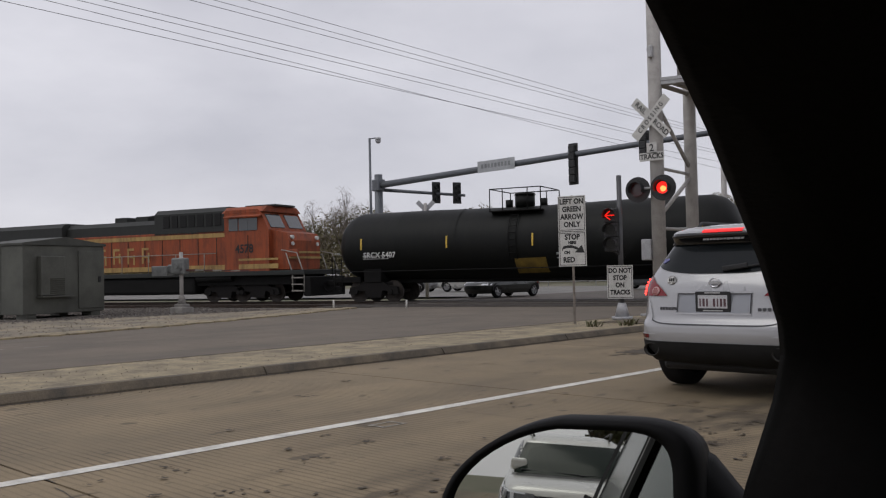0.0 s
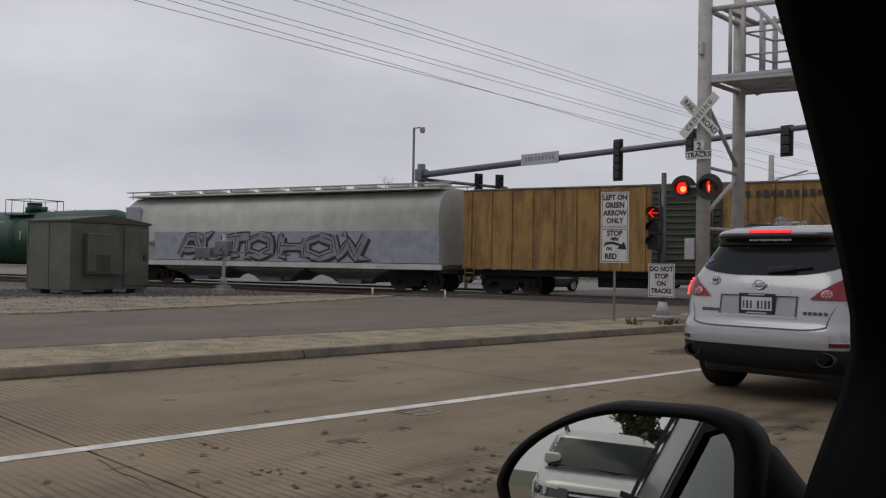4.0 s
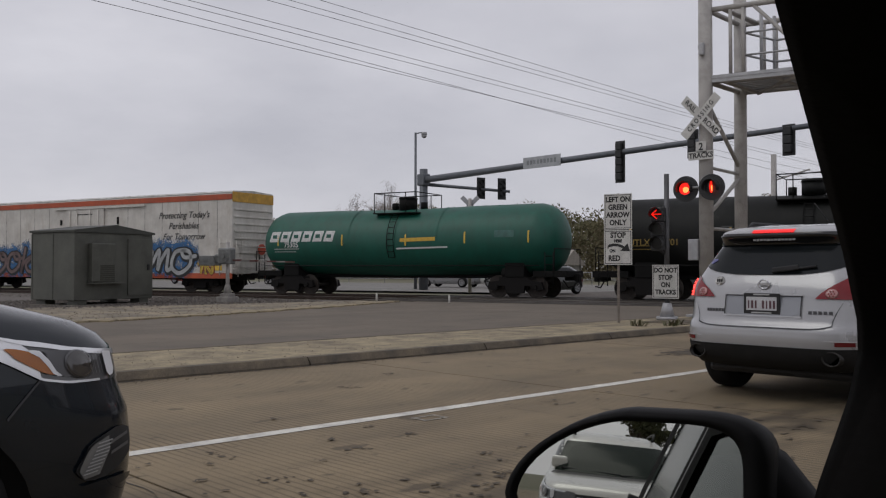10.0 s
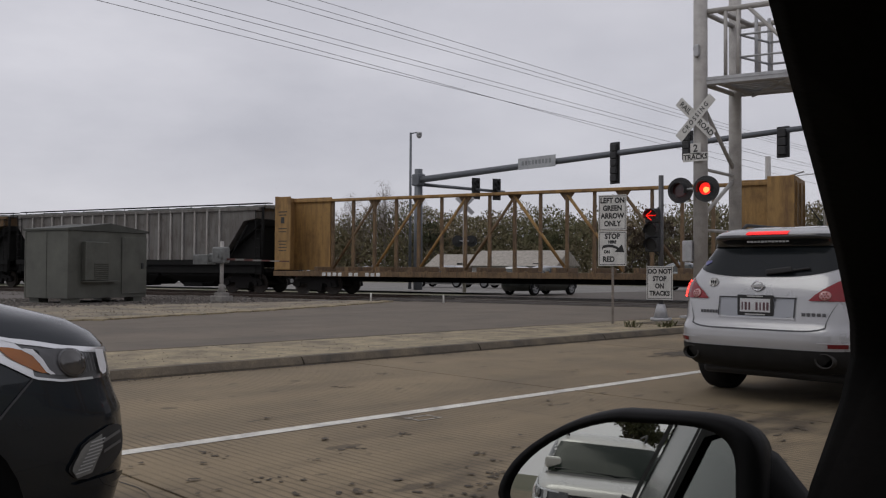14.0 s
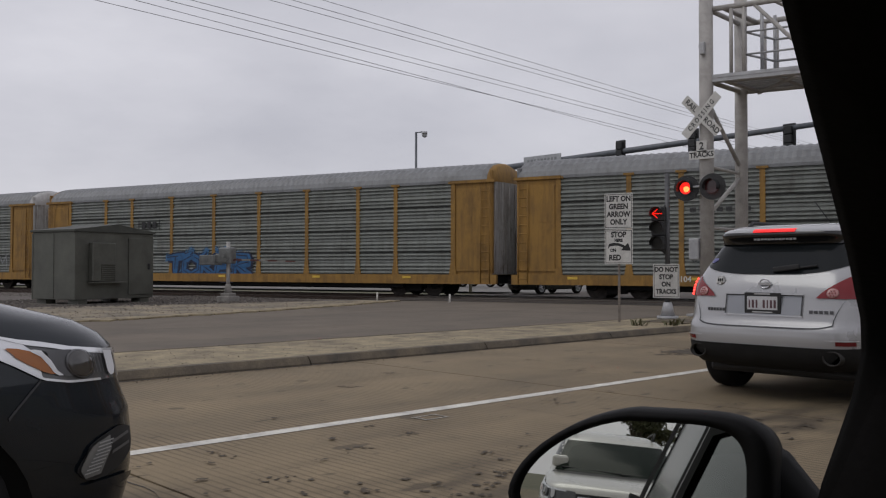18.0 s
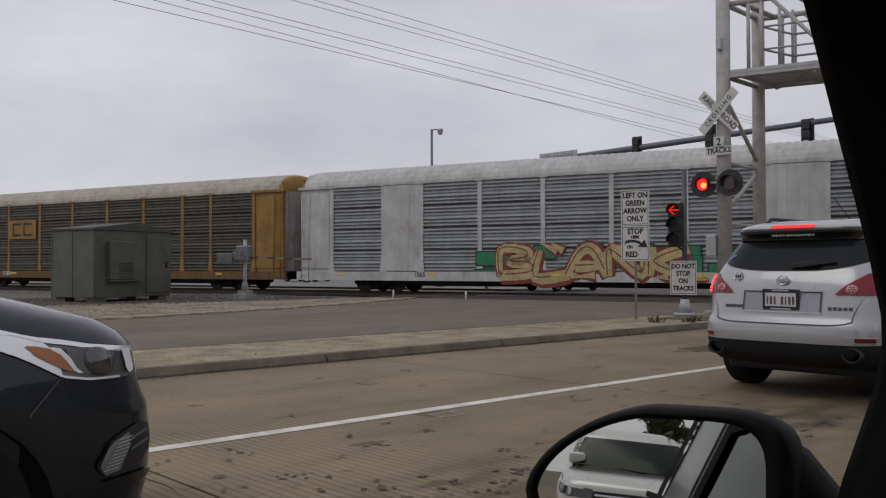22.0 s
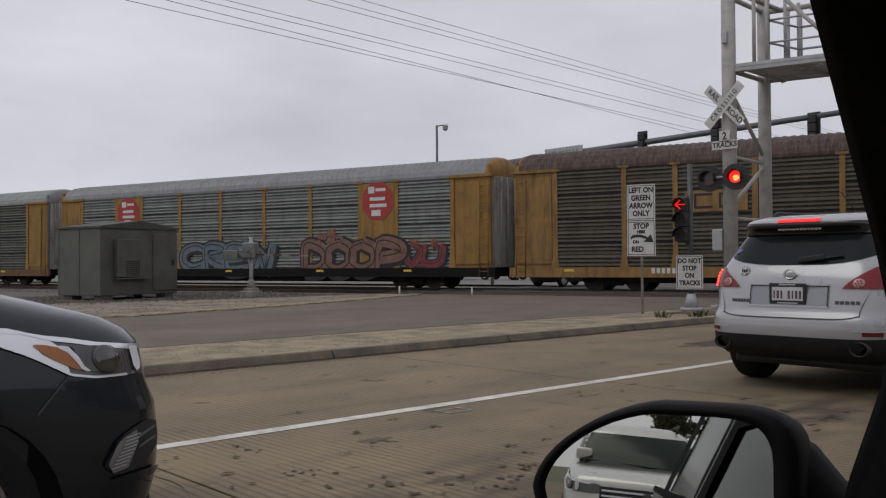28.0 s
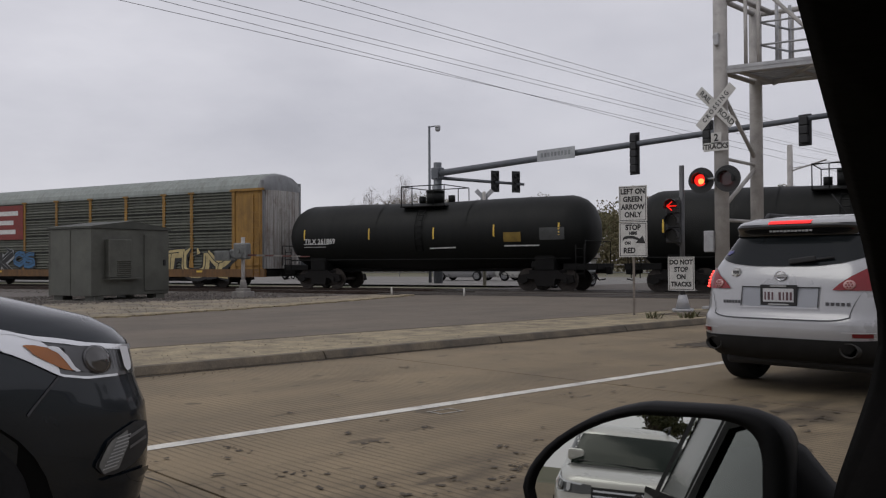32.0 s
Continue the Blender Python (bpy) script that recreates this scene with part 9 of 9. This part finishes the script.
def tree_mesh(seed, h, leaf, density, spread=.42, twig=0.0):
    g = random.Random(seed)
    tb_, lv, lf = bmn(), [], []

    def limb(p, d, l, r, depth):
        q = p + d * l
        rod(tb_, p, q, r, 6 if depth < 2 else 4, r2=r * .6, cap=False)
        if depth == 4:
            for _ in range(density):
                c_ = q + Vector((g.gauss(0, .3), g.gauss(0, .3), g.gauss(0, .3))) * h * .055
                sz = h * g.uniform(.007, .017)
                a, b = Vector((g.gauss(0, 1), g.gauss(0, 1), g.gauss(0, 1))).normalized(), Vector((g.gauss(0, 1), g.gauss(0, 1), g.gauss(0, 1))).normalized()
                k = len(lv)
                tw = twig
                lv.extend([c_ + a * sz * (1 + 2 * tw), c_ + b * sz * (1 - .9 * tw), c_ - a * sz * (.8 + 2 * tw), c_ - b * sz * (.8 - .75 * tw)])
                lf.append((k, k + 1, k + 2, k + 3))
            return
        for _ in range(3 if depth else 5):
            nd = (d + Vector((g.gauss(0, spread), g.gauss(0, spread), g.gauss(.12, spread * .7)))).normalized()
            limb(p + d * l * g.uniform(.55, 1.0), nd, l * g.uniform(.55, .8), r * .58, depth + 1)

    limb(Vector((0, 0, -.1)), Vector((0, 0, 1)), h * .32, h * (.011 if twig == 1 else .022), 0)
    me = bpy.data.meshes.new("crown")
    me.from_pydata(lv, [], lf)
    me.materials.append(leaf)
    return mesh_of(tb_, SKY_PALED_BARK if twig == 1 else BARK), me


# twig colour lightened to paint in the sky that blurs through them
SKY_PALED_BARK = mat("sky_paled_twigs", (.3, .26, .235), .95, var=.3, scale=6)
KINDS = [tree_mesh(k, 1.0, SKY_PALED_BARK if tw == 1 else LEAF[k % 3], dens, sp, tw) for k, dens, sp, tw in ((0, 26, .42, 0), (1, 20, .42, 0), (2, 7, .3, 1.0), (3, 30, .42, 0), (4, 22, .42, .3))]


def tree(x, y, h, kind, label, group="trees beyond the tracks"):
    t = thing("tree", label, "tree", pose(x, y, -.1, 0, 0, (x * 37) % 360), group)
    a, b = KINDS[kind]
    for nm, me in (("trunk", a), ("crown", b)):
        o = part(nm, me, BARK, t)
        o.scale = (h, h, h)


TREE_LABEL = {0: "olive-green spring tree beyond the street", 1: "brownish budding tree beyond the street", 2: "almost bare thin tree beyond the street", 3: "leafy olive tree beyond the street", 4: "budding brown tree beyond the street"}
tg = random.Random(5)
for i in range(110):
    s_, n_ = -125 + (i % 55) * 4.6 + tg.uniform(-1.8, 1.8), tg.uniform(63, 74) if i < 55 else tg.uniform(76, 92)
    p = trk(s_, n_)
    kd = tg.choice((0, 1, 1, 3, 4, 4))
    tree(p.x, p.y, tg.uniform(7.0, 10.2) * (1 if i < 55 else 1.1), kd, TREE_LABEL[kd])
for x, y, h in ((-96.8, 76.9, 16.0), (-92.9, 78.1, 17.5), (-90.6, 80.0, 14.5)):
    tree(x, y, h, 2, TREE_LABEL[2])
for x, y, h, kd in ((-26, 62, 7.2, 3), (-28.5, 63, 6.5, 1), (5.5, -38, 9, 3), (2.5, -44, 8, 0)):
    tree(x, y, h, kd, TREE_LABEL[kd])


# tangled undergrowth and twig haze between the trees
def brush(count, n0, n1, base, swell, size, material, label):
    v_, f_ = [], []
    for i in range(count):
        s_, n_ = tg.uniform(-135, 120), tg.uniform(n0, n1)
        p = trk(s_, n_)
        top_ = base + swell * noise.noise(Vector((s_ * .07, n_ * .1, 0))) + swell * .6 * noise.noise(Vector((s_ * .3, 3, 0)))
        z = max(.6, top_) * tg.uniform(0, 1) ** .65
        c_ = Vector((p.x, p.y, z))
        k_ = size * (1.25 - .4 * min(1.2, z / base))
        a_, b_ = Vector((tg.gauss(0, 1), tg.gauss(0, 1), tg.gauss(0, 1.4))).normalized() * k_ * tg.uniform(.5, 1.3), Vector((tg.gauss(0, 1), tg.gauss(0, 1), tg.gauss(0, 1))).normalized() * k_ * tg.uniform(.25, .6)
        k = len(v_)
        v_.extend([c_ + a_, c_ + b_, c_ - a_, c_ - b_])
        f_.append((k, k + 1, k + 2, k + 3))
    me_ = bpy.data.meshes.new("brush")
    me_.from_pydata(v_, [], f_)
    me_.materials.append(material)
    tagged(new("undergrowth", me_), label, "brush", kind="stuff")


brush(240000, 66, 80, 8.2, 2.4, .27, mat("brush_brown_green", (.17, .13, .08), .9, var=.35, scale=.12, grain=3, tint=(.1, .105, .045)), "brown brushwood between the trees")
brush(40000, 62, 70, 3.8, 1.8, .2, mat("brush_olive", (.15, .135, .065), .9, var=.3, scale=.3, grain=3, tint=(.11, .085, .055)), "olive undergrowth before the trees")


def house(m, w, d, h, wall, roof, label):
    t = thing("house", label, "building", m, "buildings beyond the street")
    bm = bmn()
    box(bm, (0, 0, h / 2), (w, d, h))
    part("wall", bm, wall, t)
    bm = bmn()
    prism(bm, [(-d / 2 - .5, h), (d / 2 + .5, h), (0, h + d * .28)], -w / 2 - .4, w / 2 + .4, "x")
    part("roof", bm, roof, t)
    for i in range(int(w / 3)):
        bm = bmn()
        box(bm, (-w / 2 + 1.6 + i * 3, -d / 2 - .02, h * .55), (1.2, .08, 1.1), bevel=.02)
        wn = part("window", bm, SIGNWHITE, t)
        bm = bmn()
        box(bm, (-w / 2 + 1.6 + i * 3, -d / 2 - .065, h * .55), (1.0, .02, .9))
        part("pane", bm, GLASSDARK, wn)
    bm = bmn()
    box(bm, (w * .3, -d / 2 - .03, 1.0), (1.0, .08, 2.0), bevel=.02)
    part("door", bm, BLACKPLASTIC, t)


HW = mat("siding_white", (.36, .35, .33), .7, var=.12, scale=2, stretch=(1, 1, 8))
HR = mat("roof_pale_shingle", (.34, .31, .27), .8, var=.15, scale=3)
for s_, n_, w, d, h in ((-26.4, 56, 9.5, 6, 1.7), (-34.8, 57, 5.0, 5, 1.6)):
    p = trk(s_, n_)
    house(pose(p.x, p.y, -.1, 0, 0, 17.2), w, d, h, HW, HR, "low pale building with a light roof beyond the street")
# low wall or fence along the far street, seen below the train
fb = bmn()
for i in range(60):
    p = trk(-120 + i * 4, 36)
    rod(fb, (p.x, p.y, -.1), (p.x, p.y, 1.0), .03, 6)
for z in (.35, .95):
    rod(fb, trk(-120, 36, z), trk(116, 36, z), .02, 6)
solid("far_fence", fb, GALV, "low grey rail fence along the far street", "fence", kind="stuff")

# ---- what moves ----


def motions():
    speed = 17.8
    for car, left, right in TRAIN:
        mid = (left + right) / 2
        walk(car, [(t, TRACK @ pose(mid - speed * t, 1.6, .03)) for t in range(-1, 34)])
    # next-lane car rolls up and stops
    rows = [(0, -30.0), (2, -24.0), (4, -16.5), (6, -8.2), (7, -4.75), (7.5, -3.68), (7.8, -3.3), (8, -3.14), (8.2, -2.995), (8.4, -2.86), (8.6, -2.785), (8.8, -2.765), (9, -2.752), (9.5, -2.75), (10.5, -2.75), (20, -2.75), (32, -2.75)]
    walk(dark_car, [(t, pose(-4.25, y, 0, 0, 0, 0)) for t, y in rows])
    # flashers: each added disc turns its lit face forward for 0.541 s, alternately, imitating blinking
    for disc, right in LAMPS:
        keep = []
        for n in range(-19, 43):
            middle = 9.985 + .541 * n
            to_lit = (n % 2 == 1) == right
            start = round((middle - (.066 if to_lit else .03)) * 30) / 30
            a0, a1 = (178.9, 0.0) if to_lit else (0.0, 178.9)
            if not keep:
                keep.append((start - .5, a0))
            keep += [(start, a0), (start + 1 / 30, 89.45), (start + 2 / 30, a1)]
        walk(disc, [(t, pose(0, -.02, 0, 0, 0, a)) for t, a in keep])


motions()
